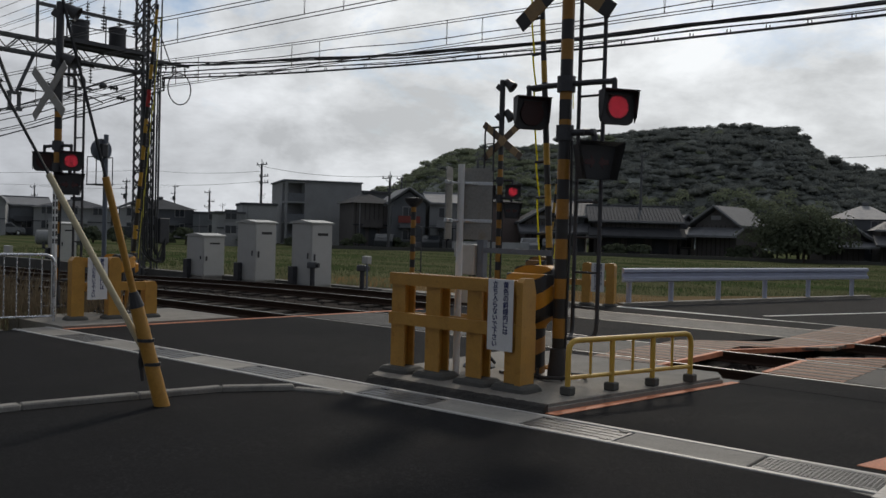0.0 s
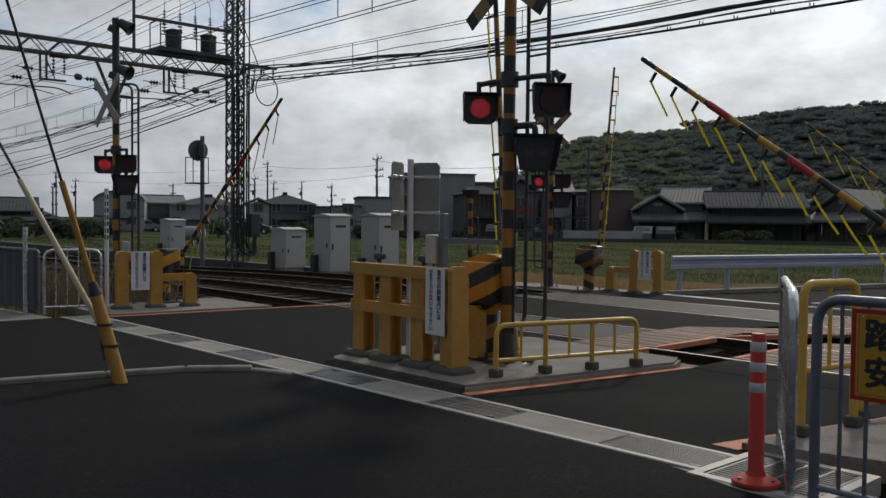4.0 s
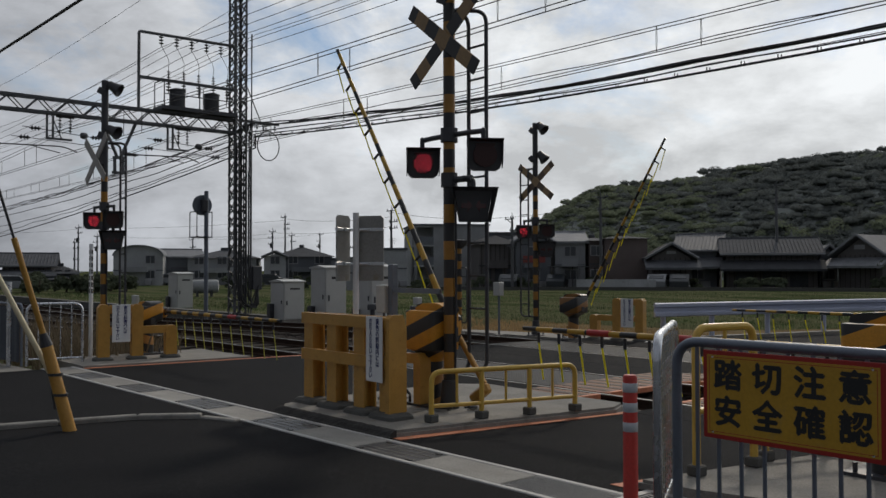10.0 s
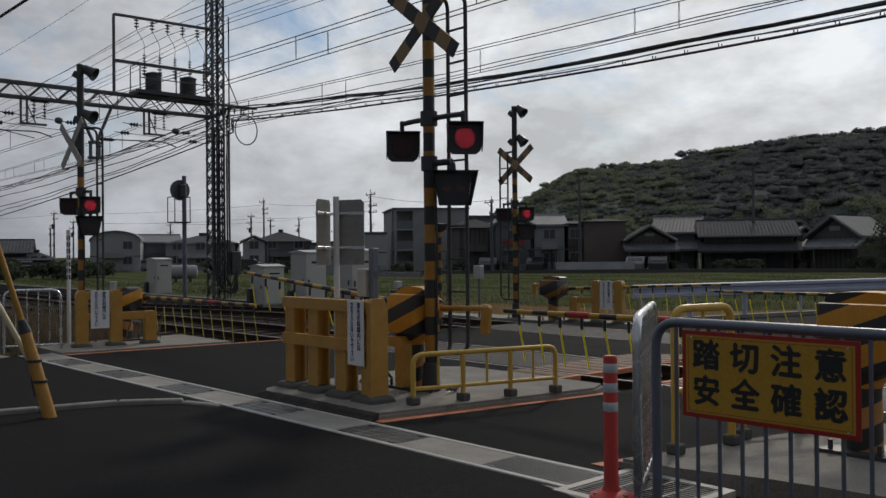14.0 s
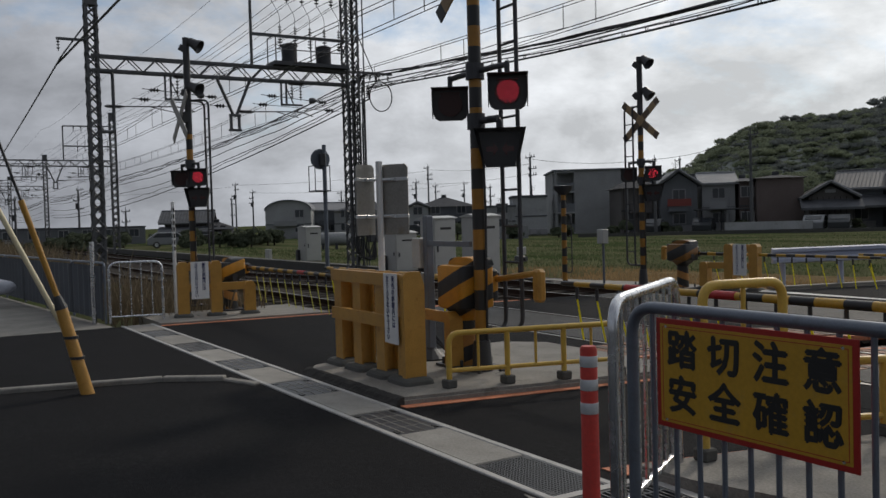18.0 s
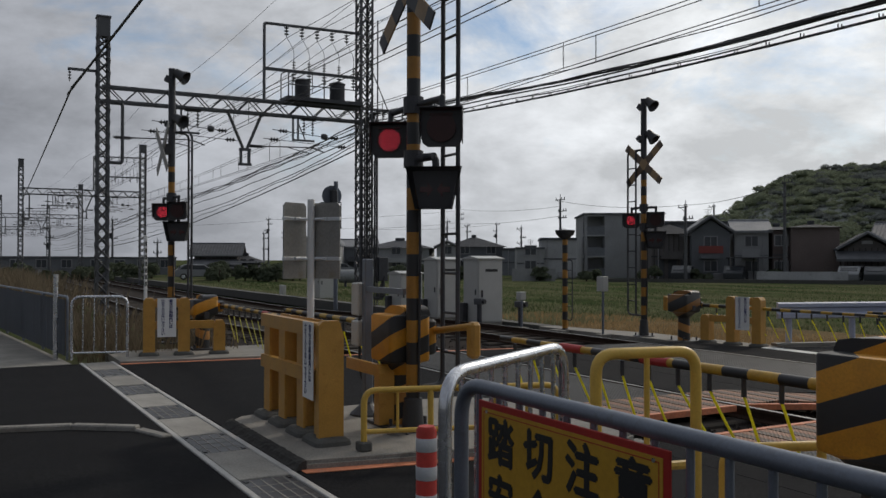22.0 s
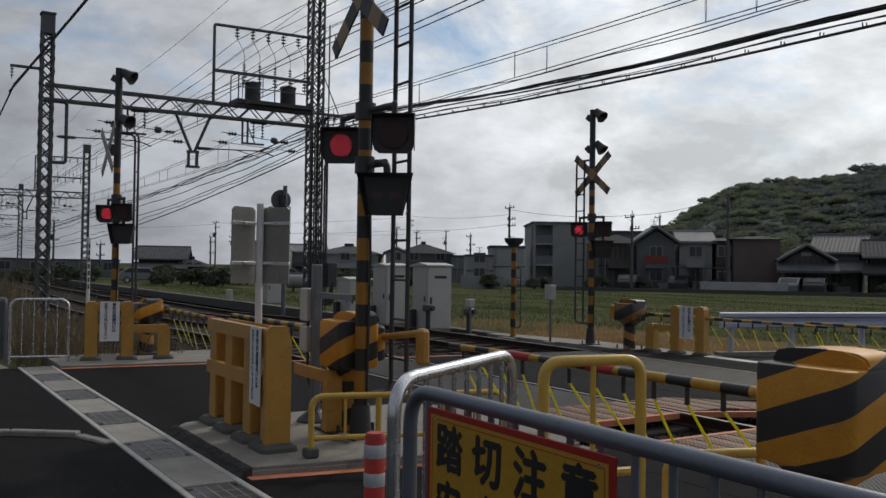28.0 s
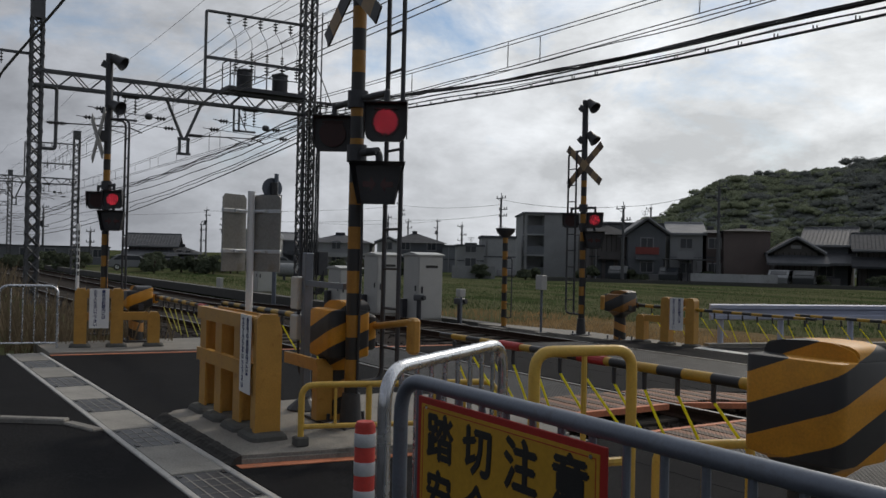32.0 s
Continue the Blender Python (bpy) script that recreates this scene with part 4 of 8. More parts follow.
    if ladder:
        lx0, lx1, ly = (-0.04, 0.22, 0.3) if ladder == 1 else (-0.36, -0.12, -0.1)
        for lx in (lx0, lx1):
            bm = bmesh.new()
            tube(bm, bend([(0.0, ly * 0.3, 0.42), (lx, ly, 0.42), (lx, ly, xz + 0.3), (0, 0.02, xz + 0.3)], 0.12), 0.02, 8)
            part("ladder_rail", bm, M_DARK, s, "", True)
        k = 0.7
        while k < xz + 0.1:
            bm = bmesh.new()
            cyl(bm, (lx0, ly, 0), (lx1, ly, 0), 0.012, n=6)
            part("rung", bm, M_DARK, s, "", False, pose(0, 0, k))
            k += 0.33
    bm = bmesh.new()
    tube(bm, [(0.06, 0.02, 0.3), (0.07, 0.03, 1.5), (0.066, 0.02, 2.3)], 0.012, 6)
    part("conduit", bm, M_WIRE, s)
    return s


signal(-3.53, 8.18, 56, 2, 3.7, 2.5, 2.035, ("main_l", "main_r"), "tall crossing signal with red lamps on the concrete island", (-0.405, 0.475, 0.31, 0.03), (0.0, -0.075, None), 1, ((4.2, 100, 25), (4.85, 100, 25)))
signal(-12.72, 8.08, 62, 13, 3.36, 2.28, 1.92, ("g2_l", "g2_r"), "tall crossing signal beside the roadside guard", (-0.3, 0.3, 0.3, -0.02), (0.0, -0.16, M_TAN), 1, ((3.88, 124, 24), (4.66, 140, 30)), 4.76, 0.02)
signal(-10.45, 16.75, 42, 10, 3.4, 2.3, 1.9, ("g3_l", "g3_r"), "tall crossing signal beyond the far track", (-0.3, 0.3, 0.3, -0.02), (0.09, -0.08, M_CROSSFADE), 2, ((3.98, 112, 48), (4.62, 100, 40)), 4.7, -0.04)


# ---- barrier gates ----
ARMS = {}


def gate(key, x, y, length, side, label, sink=0.0, strips=11, red=(), height=1.0, strip_len=0.42, arm_z=0.78, width=0.5, stripe=None, deep=0.2):
    """A barrier machine with its arm along +x (side 1) or -x (side -1)."""
    g = thing("barrier_gate", label, "barrier gate", pose(x, y, sink, 0, 0, 0 if side > 0 else 180), "barrier gates")
    bm = bmesh.new()
    cyl(bm, (0, 0, 0.02), (0, 0, 0.5), 0.118, 0.108, n=18)
    part("post", bm, M_DIAGS, g, "striped round post", True)
    bm = bmesh.new()
    box(bm, -0.24, -0.2, 0, 0.24, 0.2, 0.025)
    part("base_plate", bm, M_DARK, g)
    for sx in (-1, 1):
        for sy in (-1, 1):
            bm = bmesh.new()
            cyl(bm, (0, 0, 0), (0, 0, 0.07), 0.016, n=6)
            part("bolt", bm, M_DARK, g, "", False, pose(0.16 * sx, 0.16 * sy, 0.02))
    w = width / 2
    paint = stripe or M_DIAG
    # the case: a round-cornered box that narrows to the post below
    bm = bmesh.new()
    rings = [(0.0, 0.0, 0.115, 0.44), (0.0, 0.0, 0.125, 0.47), (w - 0.06, deep - 0.05, 0.07, 0.535), (w - 0.004, deep - 0.004, 0.055, 0.56), (w, deep, 0.055, 0.575),
             (w, deep, 0.055, height - 0.012), (w - 0.005, deep - 0.005, 0.052, height - 0.003), (w - 0.014, deep - 0.014, 0.045, height)]
    loft(bm, [round_ring(a, b, r, z) for a, b, r, z in rings])
    part("machine_case", bm, paint, g, "yellow case with black diagonal stripes", True)
    bm = bmesh.new()
    k = w - 0.012
    y0, y1 = sorted((-0.05 * side, (deep - 0.006) * side))
    prof = [(-k, -0.01), (-k, 0.035), (-k * 0.93, 0.052), (-k * 0.6, 0.066), (0.0, 0.074), (k * 0.5, 0.072), (k * 0.78, 0.064), (k * 0.93, 0.05), (k, 0.03), (k, -0.01)]
    if side < 0:
        prof = [(-u, v) for u, v in reversed(prof)]
    prism(bm, [(u, height + v) for u, v in prof], y0, y1, "y")
    bmesh.ops.bevel(bm, geom=[e for e in bm.edges if all(v.co.z > height for v in e.verts) and abs(e.verts[0].co.y - e.verts[1].co.y) < 1e-5], offset=0.012, segments=2, affect="EDGES")
    part("case_lid", bm, paint, g, "yellow domed lid", True)
    bm = bmesh.new()
    loft(bm, [round_ring(w * 0.62 - q, 0.055 - q, 0.04, z) for q, z in ((0.02, 0.6), (0.0, 0.62), (0.0, height - 0.07), (0.02, height - 0.05))])
    gear = part("gear_case", bm, paint, g, "striped gear case", True, pose(0, (deep + 0.05) * side, 0))
    for sx in (-1, 1):
        for zz in (0.66, height - 0.1):
            bm = bmesh.new()
            cyl(bm, (0, 0, 0), (0, 0.012 * side, 0), 0.013, n=6)
            part("bolt", bm, M_DARK, gear, "", False, pose(sx * w * 0.5, 0.055 * side, zz))
    bm = bmesh.new()
    box(bm, w - 0.004, -0.03, height - 0.3, w + 0.012, 0.05, height - 0.2, b=0.003)
    part("lock_plate", bm, M_DARK, g, "small dark lock plate")
    off = 0.275 * side
    bm = bmesh.new()
    cyl(bm, (0, off * 0.7, arm_z), (0, off * 1.2, arm_z), 0.075, n=16)
    part("axle", bm, M_DARK, g)
    # the arm turns about the axle; x runs along it
    bm = bmesh.new()
    box(bm, -0.12, off - 0.035, -0.06, 0.2, off + 0.035, 0.06, b=0.012)
    arm = part("arm", bm, M_DARK, g, "striped barrier arm with hanging yellow strips", False, pose(0, 0, arm_z))
    bm = bmesh.new()
    tube(bm, [(0.2, off, 0), (length, off, 0)], 0.034, 12, 0.022)
    part("boom", bm, M_ARM, arm, "yellow and black boom", True)
    for r in red:
        bm = bmesh.new()
        cyl(bm, (r, off, 0), (r + 0.25, off, 0), 0.0345 - 0.003 * r / 2, n=12)
        part("red_band", bm, M_ARMRED, arm, "red band")
    bm = bmesh.new()
    tube(bm, [(-0.1, off, 0.02), (-0.72, off, 0.1)], 0.03, 10)
    part("counter_bar", bm, M_YELLOW, arm)
    bm = bmesh.new()
    box(bm, -0.83, off - 0.045, -0.15, -0.72, off + 0.045, 0.14, b=0.025)
    part("counterweight", bm, M_YELLOW, arm, "yellow counterweight block")
    rng = random.Random(int(abs(x) * 10) + 7)
    for k in range(strips):
        px = 0.55 + (length - 0.75) * k / (strips - 1)
        bm = bmesh.new()
        cyl(bm, (0, 0, 0.0), (0, 0, -0.1), 0.015, n=8)
        st = part("hanger", bm, M_BLACK, arm, "black strip holder", False, pose(px, off, -0.03))
        bm = bmesh.new()
        n = 5
        bow = rng.uniform(-0.035, 0.02)
        tube(bm, [(bow * (i / n) ** 1.5, 0, -strip_len * i / n) for i in range(n + 1)], 0.0075 if key == "arm2" else 0.0085, 6)
        s2 = part("strip", bm, M_STRIPD if key == "arm2" else M_STRIP, st, "yellow hanging strip", False, pose(0, 0, -0.095))
        ARMS.setdefault(key + "_strips", []).append((s2, px, off))
    ARMS[key] = arm
    return g


gate("arm1", -3.82, 8.2, 3.9, -1, "barrier machine on the concrete island beside the signal", 0.06, 10, (), 0.95, 0.34, 0.78, 0.44, None, 0.19)
gate("arm2", -11.35, 8.3, 3.9, 1, "barrier machine beside the far guard", 0.03, 11, (2.4,), 0.8, 0.42, 0.7, 0.5, M_DIAG2)
gate("arm3", -9.4, 16.8, 4.0, 1, "barrier machine beyond the far track", -0.05, 12, (), 0.88, 0.4, 0.68, 0.5, M_DIAG3)
gate("arm4", 0.54, 8.47, 3.6, -1, "large striped barrier machine on the gate island", 0.06, 12, (1.66, 2.53), 1.0, 0.36, 0.78, 0.5, None, 0.19)
gate("arm5", -1.95, 17.2, 4.1, -1, "barrier machine at the far road side", -0.03, 12, (), 0.9, 0.4, 0.68)


# ---- guards, rails and fences ----
def post_h(bm, x, y, w, d, z0, z1):
    """An H-section post with chamfered flanges."""
    box(bm, x - w / 2, y - d / 2, z0, x + w / 2, y - d / 2 + 0.02, z1)
    box(bm, x - w / 2, y + d / 2 - 0.02, z0, x + w / 2, y + d / 2, z1)
    box(bm, x - 0.012, y - d / 2 + 0.018, z0, x + 0.012, y + d / 2 - 0.018, z1)


def warning_plate(parent, m, w, h):
    bm = bmesh.new()
    box(bm, -w / 2, -0.004, -h / 2, w / 2, 0.004, h / 2, b=0.0015)
    pl = part("notice_plate", bm, M_WHITE, parent, "white notice in blue vertical writing", False, m)
    for text, cx, n in (("黄色の斜線内には", w * 0.22, 8), ("立ち入らないで下さい", -w * 0.2, 10)):
        lh = h * 0.92 / 10
        for k, ch in enumerate(text):
            lettering("letter", ch, lh * 1.08, M_BLUEINK, pl, pose(cx, -0.0052, h * 0.46 - lh * (k + 0.5), 90, 0, 0), 0.0, 1.0, 0.0006, 0.0016)
    return pl


def pads(parent, spots, z, w=0.38, d=0.3):
    for x, y in spots:
        bm = bmesh.new()
        loft(bm, [round_ring(w / 2, d / 2, 0.06, 0.0), round_ring(w / 2 - 0.006, d / 2 - 0.006, 0.06, 0.03), round_ring(w / 2 - 0.03, d / 2 - 0.03, 0.06, 0.052), round_ring(w / 2 - 0.09, d / 2 - 0.07, 0.04, 0.06)])
        part("foot_pad", bm, M_CONCD, parent, "dark mortar pad", False, pose(x, y, z))


def guard_island():
    g = thing("guard_fence", "yellow steel guard with a notice on the concrete island", "guard", pose(-3.33, 7.385, 0.06), "yellow guards")
    xs = (-1.41, -0.99, -0.52, -0.11)
    for x in xs:
        bm = bmesh.new()
        post_h(bm, x, 0.005, 0.16, 0.15, 0.03, 0.9)
        part("post", bm, M_YELLOW, g, "yellow H-section post")
    for z0, z1 in ((0.815, 0.925), (0.45, 0.56)):
        bm = bmesh.new()
        prism(bm, [(-0.098, z0), (-0.078, z0), (-0.078, z1 - 0.02), (-0.04, z1 - 0.02), (-0.04, z1), (-0.098, z1)], -1.5, -0.062, "x")
        part("front_rail", bm, M_YELLOW, g, "yellow channel rail")
        bm = bmesh.new()
        box(bm, -1.495, 0.084, z0 + 0.002, -0.064, 0.1, z1 - 0.004)
        part("back_rail", bm, M_YELLOW, g, "yellow channel rail")
    bm = bmesh.new()
    prism(bm, [(-0.101, 0.03), (0.1, 0.03), (0.1, 0.83), (0.06, 0.945), (-0.07, 0.945), (-0.101, 0.91)], -0.06, -0.002, "x")
    part("end_plate", bm, M_YELLOW, g, "broad yellow end plate")
    pads(g, [(x, 0.0) for x in xs], 0.0)
    warning_plate(g, pose(-0.215, -0.112, 0.63, 0, 0, -3), 0.27, 0.6)
    # lower rear return
    bm = bmesh.new()
    box(bm, -1.22, 0.62, 0.42, -0.515, 0.66, 0.52)
    part("rear_rail", bm, M_YELLOW, g, "low yellow rear rail")
    bm = bmesh.new()
    prism(bm, [(-0.5, 0.03), (-0.4, 0.03), (-0.4, 0.46), (-0.44, 0.53), (-0.5, 0.53)], 0.58, 0.72, "y")
    part("rear_post", bm, M_YELLOW, g, "low yellow rear post")


def guard_small(name_label, m, flip=1, tall=0.86, plate=True):
    """Two tall posts with a notice between them and a low rail to a third post; x runs along it."""
    g = thing("guard_fence", name_label, "guard", m, "yellow guards")
    for x, h in ((0.0, tall), (0.5 * flip, tall), (1.02 * flip, tall * 0.6)):
        bm = bmesh.new()
        prism(bm, [(x - 0.085, 0.03), (x + 0.085, 0.03), (x + 0.085, h - 0.05), (x + 0.05, h), (x - 0.05, h), (x - 0.085, h - 0.05)], -0.085, 0.085, "y")
        part("post", bm, M_YELLOW, g, "yellow box post")
    lo, hi = sorted((0.0, 0.5 * flip))
    for z0, z1 in ((tall - 0.14, tall - 0.01), (tall * 0.6 - 0.12, tall * 0.6 - 0.005)):
        bm = bmesh.new()
        box(bm, lo + 0.08, -0.07, z0, hi - 0.08, -0.02, z1)
        part("rail", bm, M_YELLOW, g, "yellow rail")
    lo, hi = sorted((0.5 * flip, 1.02 * flip))
    bm = bmesh.new()
    box(bm, lo + 0.08, -0.07, tall * 0.6 - 0.12, hi - 0.08, 0.0, tall * 0.6 - 0.002)
    part("low_rail", bm, M_YELLOW, g, "low yellow rail")
    pads(g, [(0, 0), (0.5 * flip, 0), (1.02 * flip, 0)], 0.0, 0.3, 0.26)
    if plate:
        warning_plate(g, pose(0.25 * flip, -0.105, tall - 0.29, 0, 0, 0), 0.27, 0.58)
    return g


guard_island()
guard_small("yellow steel guard with a notice at the roadside", pose(-10.72, 7.36, 0.03, 0, 0, 80))
guard_small("yellow steel guard with a notice beyond the far track", pose(-7.85, 17.05, -0.03, 0, 0, 12), -1)


def pipe_rail(label, pts, h, posts, base=(0.1, 0.1, 0.07), low=0.14, thin=True, r=0.024):
    """A yellow pipe rail: end posts bent into the top rail, posts on blocks, a low rail."""
    rail = thing("pipe_railing", label, "railing")
    a, b = Vector(pts[0]), Vector(pts[1])
    bm = bmesh.new()
    up = Vector((0, 0, h))
    tube(bm, bend([a, a + up, b + up, b], 0.1, 6), r, 10)
    part("hoop", bm, M_PIPEY, rail, "", True)
    bm = bmesh.new()
    tube(bm, [a + Vector((0, 0, low)), b + Vector((0, 0, low))], r * 0.8, 8)
    part("low_rail", bm, M_PIPEY, rail)
    n = posts
    for k in range(n + 1):
        f = k / n
        p = a.lerp(b, f)
        if 0 < k < n:
            bm = bmesh.new()
            cyl(bm, (0, 0, 0), (0, 0, h), r * 0.95, n=10)
            part("post", bm, M_PIPEY, rail, "", True, Matrix.Translation(p))
        bm = bmesh.new()
        box(bm, -base[0] / 2, -base[1] / 2, 0, base[0] / 2, base[1] / 2, base[2], b=0.01)
        part("foot_block", bm, M_CONCD, rail, "dark concrete foot block", False, Matrix.Translation(p))
        if thin and k < n:
            q = a.lerp(b, (k + 0.5) / n)
            bm = bmesh.new()
            cyl(bm, (0, 0, low), (0, 0, h), r * 0.5, n=8)
            part("spindle", bm, M_PIPEY, rail, "", True, Matrix.Translation(q))
    return rail


pipe_rail("low yellow pipe railing on the concrete island", ((-3.02, 7.52, 0.06), (-2.6, 8.97, 0.06)), 0.445, 3)
pipe_rail("tall yellow pipe hoop on the gate island", ((-0.307, 7.53, 0.06), (-0.2, 8.06, 0.06)), 0.97, 1, low=0.42, r=0.028)
pipe_rail("low yellow pipe railing before the barrier machine", ((-0.25, 8.3, 0.06), (0.12, 9.3, 0.06)), 0.46, 2, low=0.12, r=0.026)


def pipe_fence(label, a, b, h, bars, material, r=0.024, low=0.1, group="pipe fences", ext=None):
    f = thing("pipe_fence", label, "fence", None, group)
    a, b = Vector(a), Vector(b)
    up = Vector((0, 0, h))
    bm = bmesh.new()
    tube(bm, bend([a, a + up, b + up, b], 0.14, 7), r, 12)
    part("frame", bm, material, f, "", True)
    bm = bmesh.new()
    tube(bm, [a + Vector((0, 0, low)), b + Vector((0, 0, low))], r * 0.7, 8)
    part("bottom_rail", bm, material, f)
    for k in range(1, bars):
        p = a.lerp(b, k / bars)
        bm = bmesh.new()
        cyl(bm, (0, 0, low), (0, 0, h - 0.005), r * 0.42, n=8)
        part("bar", bm, material, f, "", True, Matrix.Translation(p))
    return f


front_fence = pipe_fence("grey pipe fence with vertical bars beside the drain", (0.277, 6.467, 0), (3.28, 6.467, 0), 1.04, 24, M_GREYPIPE, 0.026, 0.08)
pipe_fence("shiny galvanised pipe fence end beside the bollard", (0.15, 6.47, 0), (-0.37, 7.39, 0.02), 1.05, 9, M_GALV, 0.026, 0.1)
pipe_fence("galvanised pipe fence at the end of the drain", (-10.88, 6.3, 0.0), (-10.72, 7.05, 0.0), 0.92, 5, M_GALV, 0.022)


def warning_sign():
    s = thing("warning_sign", "yellow sign with red border and black writing on the fence", "sign", pose(0.92, 6.43, 0.785))
    bm = bmesh.new()
    box(bm, -0.455, -0.004, -0.222, 0.455, 0.004, 0.222, b=0.0015)
    part("board", bm, M_SIGNR, s, "red border board")
    bm = bmesh.new()
    box(bm, -0.432, -0.0055, -0.2, 0.432, -0.0035, 0.2)
    part("field", bm, M_SIGNY, s, "yellow field")
    bm = bmesh.new()
    for a in ((-0.42, 0.186, 0.42, 0.189), (-0.42, -0.189, 0.42, -0.186), (-0.42, -0.186, -0.417, 0.186), (0.417, -0.186, 0.42, 0.186)):
        box(bm, a[0], -0.0062, a[1], a[2], -0.005, a[3])
    part("inner_line", bm, M_SIGNR, s)
    for j, row in enumerate(("踏切注意", "安全確認")):
        for k, ch in enumerate(row):
            lettering("letter", ch, 0.158, M_INK, s, pose(-0.315 + 0.212 * k, -0.0062, 0.092 - 0.182 * j, 90, 0, 0), 0.0, 1.0, 0.0006, 0.0058)
    for sx in (-0.4, 0.4):
        for sz in (-0.19, 0.19):
            bm = bmesh.new()
            cyl(bm, (0, -0.008, 0), (0, -0.003, 0), 0.006, n=8)
            part("rivet", bm, M_GALV, s, "", False, pose(sx, 0, sz))


warning_sign()


def bollard():
    b = thing("bollard", "red rubber bollard with silver reflective bands", "bollard", pose(-0.056, 6.5, 0.01))
    bm = bmesh.new()
    lathe(bm, [(0.125, 0.004), (0.125, 0.022), (0.1, 0.035), (0.055, 0.05), (0.042, 0.075), (0.04, 0.8), (0.032, 0.815), (0.0, 0.815)], 24)
    part("post", bm, M_RED, b, "red rubber post on a round flange", True)
    for z in (0.525, 0.635, 0.745):
        bm = bmesh.new()
        lathe(bm, [(0.0415, z - 0.026), (0.0422, z - 0.024), (0.0422, z + 0.024), (0.0415, z + 0.026)], 24)
        part("reflector", bm, M_REFLECT, b, "silver reflective band", True)
    for k in range(3):
        bm = bmesh.new()
        cyl(bm, (0, 0, 0.02), (0, 0, 0.04), 0.014, n=8)
        part("anchor", bm, M_DARK, b, "", False, pose(0.095 * math.cos(k * 2.1), 0.095 * math.sin(k * 2.1), 0))


bollard()


def guy():
    g = thing("guy_wire_guard", "yellow plastic guard over slanting pole guy wires", "guy wire")
    base = Vector((-5.07, 5.07, 0.0))
    j, t = Vector((-5.17, 4.88, 0.78)), Vector((-5.14, 4.6, 1.7))
    bm = bmesh.new()
    tube(bm, [base - Vector((0, 0, 0.05)), j], 0.058, 14, 0.05)
    part("guard_tube", bm, M_YELLOW, g, "thick yellow guard", True)
    bm = bmesh.new()
    tube(bm, [j - (j - base).normalized() * 0.03, j + (t - j).normalized() * 0.09], 0.056, 12, 0.032)
    part("collar", bm, M_BLACK, g, "black collar")
    bm = bmesh.new()
    tube(bm, [j, t], 0.026, 10)
    part("upper_tube", bm, M_YELLOW, g, "thin yellow guard", True)
    bm = bmesh.new()
    top = t + (t - j) * 6
    tube(bm, [t, top], 0.012, 6)
    part("wire", bm, M_WIRE, g)
    low, up = Vector((-5.2, 4.97, 0.42)), Vector((-5.62, 4.42, 1.72))
    bm = bmesh.new()
    tube(bm, [low, up], 0.024, 10)
    part("second_tube", bm, M_GUY, g, "second thin bleached guard", True)
    bm = bmesh.new()
    tube(bm, [up, up + (up - low) * 5], 0.012, 6)
    part("second_wire", bm, M_WIRE, g)
    bm = bmesh.new()
    for z in (0.32, 0.5):
        p = base.lerp(j, z / 0.78)
        cyl(bm, p - Vector((0.0, 0, 0.012)), p + Vector((0, 0, 0.012)), 0.064, n=12)
    tube(bm, bend([low, low + Vector((-0.03, 0.0, -0.12)), low + Vector((0.0, 0.0, -0.24))], 0.04), 0.03, 8, 0.015)
    part("ties", bm, M_BLACK, g, "black ties and turnbuckle")


guy()


def guard_rail():
    g = thing("guard_rail", "pale blue-grey steel guard rail on white posts", "guard rail")
    line = [Vector((-7.85, 17.5, 0)), Vector((-7.35, 19.2, 0)), Vector((-6.75, 21.2, 0)), Vector((-6.1, 23.4, 0)), Vector((-5.3, 26.0, 0))]
    prof = [(0.0, 0.44), (0.05, 0.46), (0.05, 0.52), (0.0, 0.55), (0.0, 0.62), (0.05, 0.65), (0.05, 0.71), (0.0, 0.73), (-0.012, 0.73), (-0.012, 0.44)]
    bm = bmesh.new()
    rings = []
    for i, p in enumerate(line):
        d = (line[min(i + 1, 4)] - line[max(i - 1, 0)]).normalized()
        nrm = Vector((d.y, -d.x, 0))
        rings.append([bm.verts.new(p + nrm * u + Vector((0, 0, z))) for u, z in prof])
    for a, b in zip(rings, rings[1:]):
        for k in range(len(prof)):
            bm.faces.new((a[k], a[(k + 1) % len(prof)], b[(k + 1) % len(prof)], b[k]))
    bm.faces.new(rings[0]); bm.faces.new(rings[-1][::-1])
    part("beam", bm, M_BLUEGREY, g, "blue-grey corrugated beam")
    for f in (0.04, 0.22, 0.41, 0.6, 0.78, 0.95):
        k = min(int(f * 4), 3)
        p = line[k].lerp(line[k + 1], f * 4 - k)
        bm = bmesh.new()
        cyl(bm, (0, 0, -0.2), (0, 0, 0.62), 0.055, n=12)
        part("post", bm, M_BLUEGREY, g, "", True, Matrix.Translation(p + Vector((-0.07, 0.02, -0.06))))
    bm = bmesh.new()
    prism(bm, [(-7.93, 17.45), (-7.75, 17.4), (-7.0, 20.0), (-5.2, 26.1), (-5.4, 26.2), (-7.2, 20.1)], -0.3, 0.02)
    part("kerb_strip", bm, M_CONC, g, "pale concrete kerb under the posts")


guard_rail()


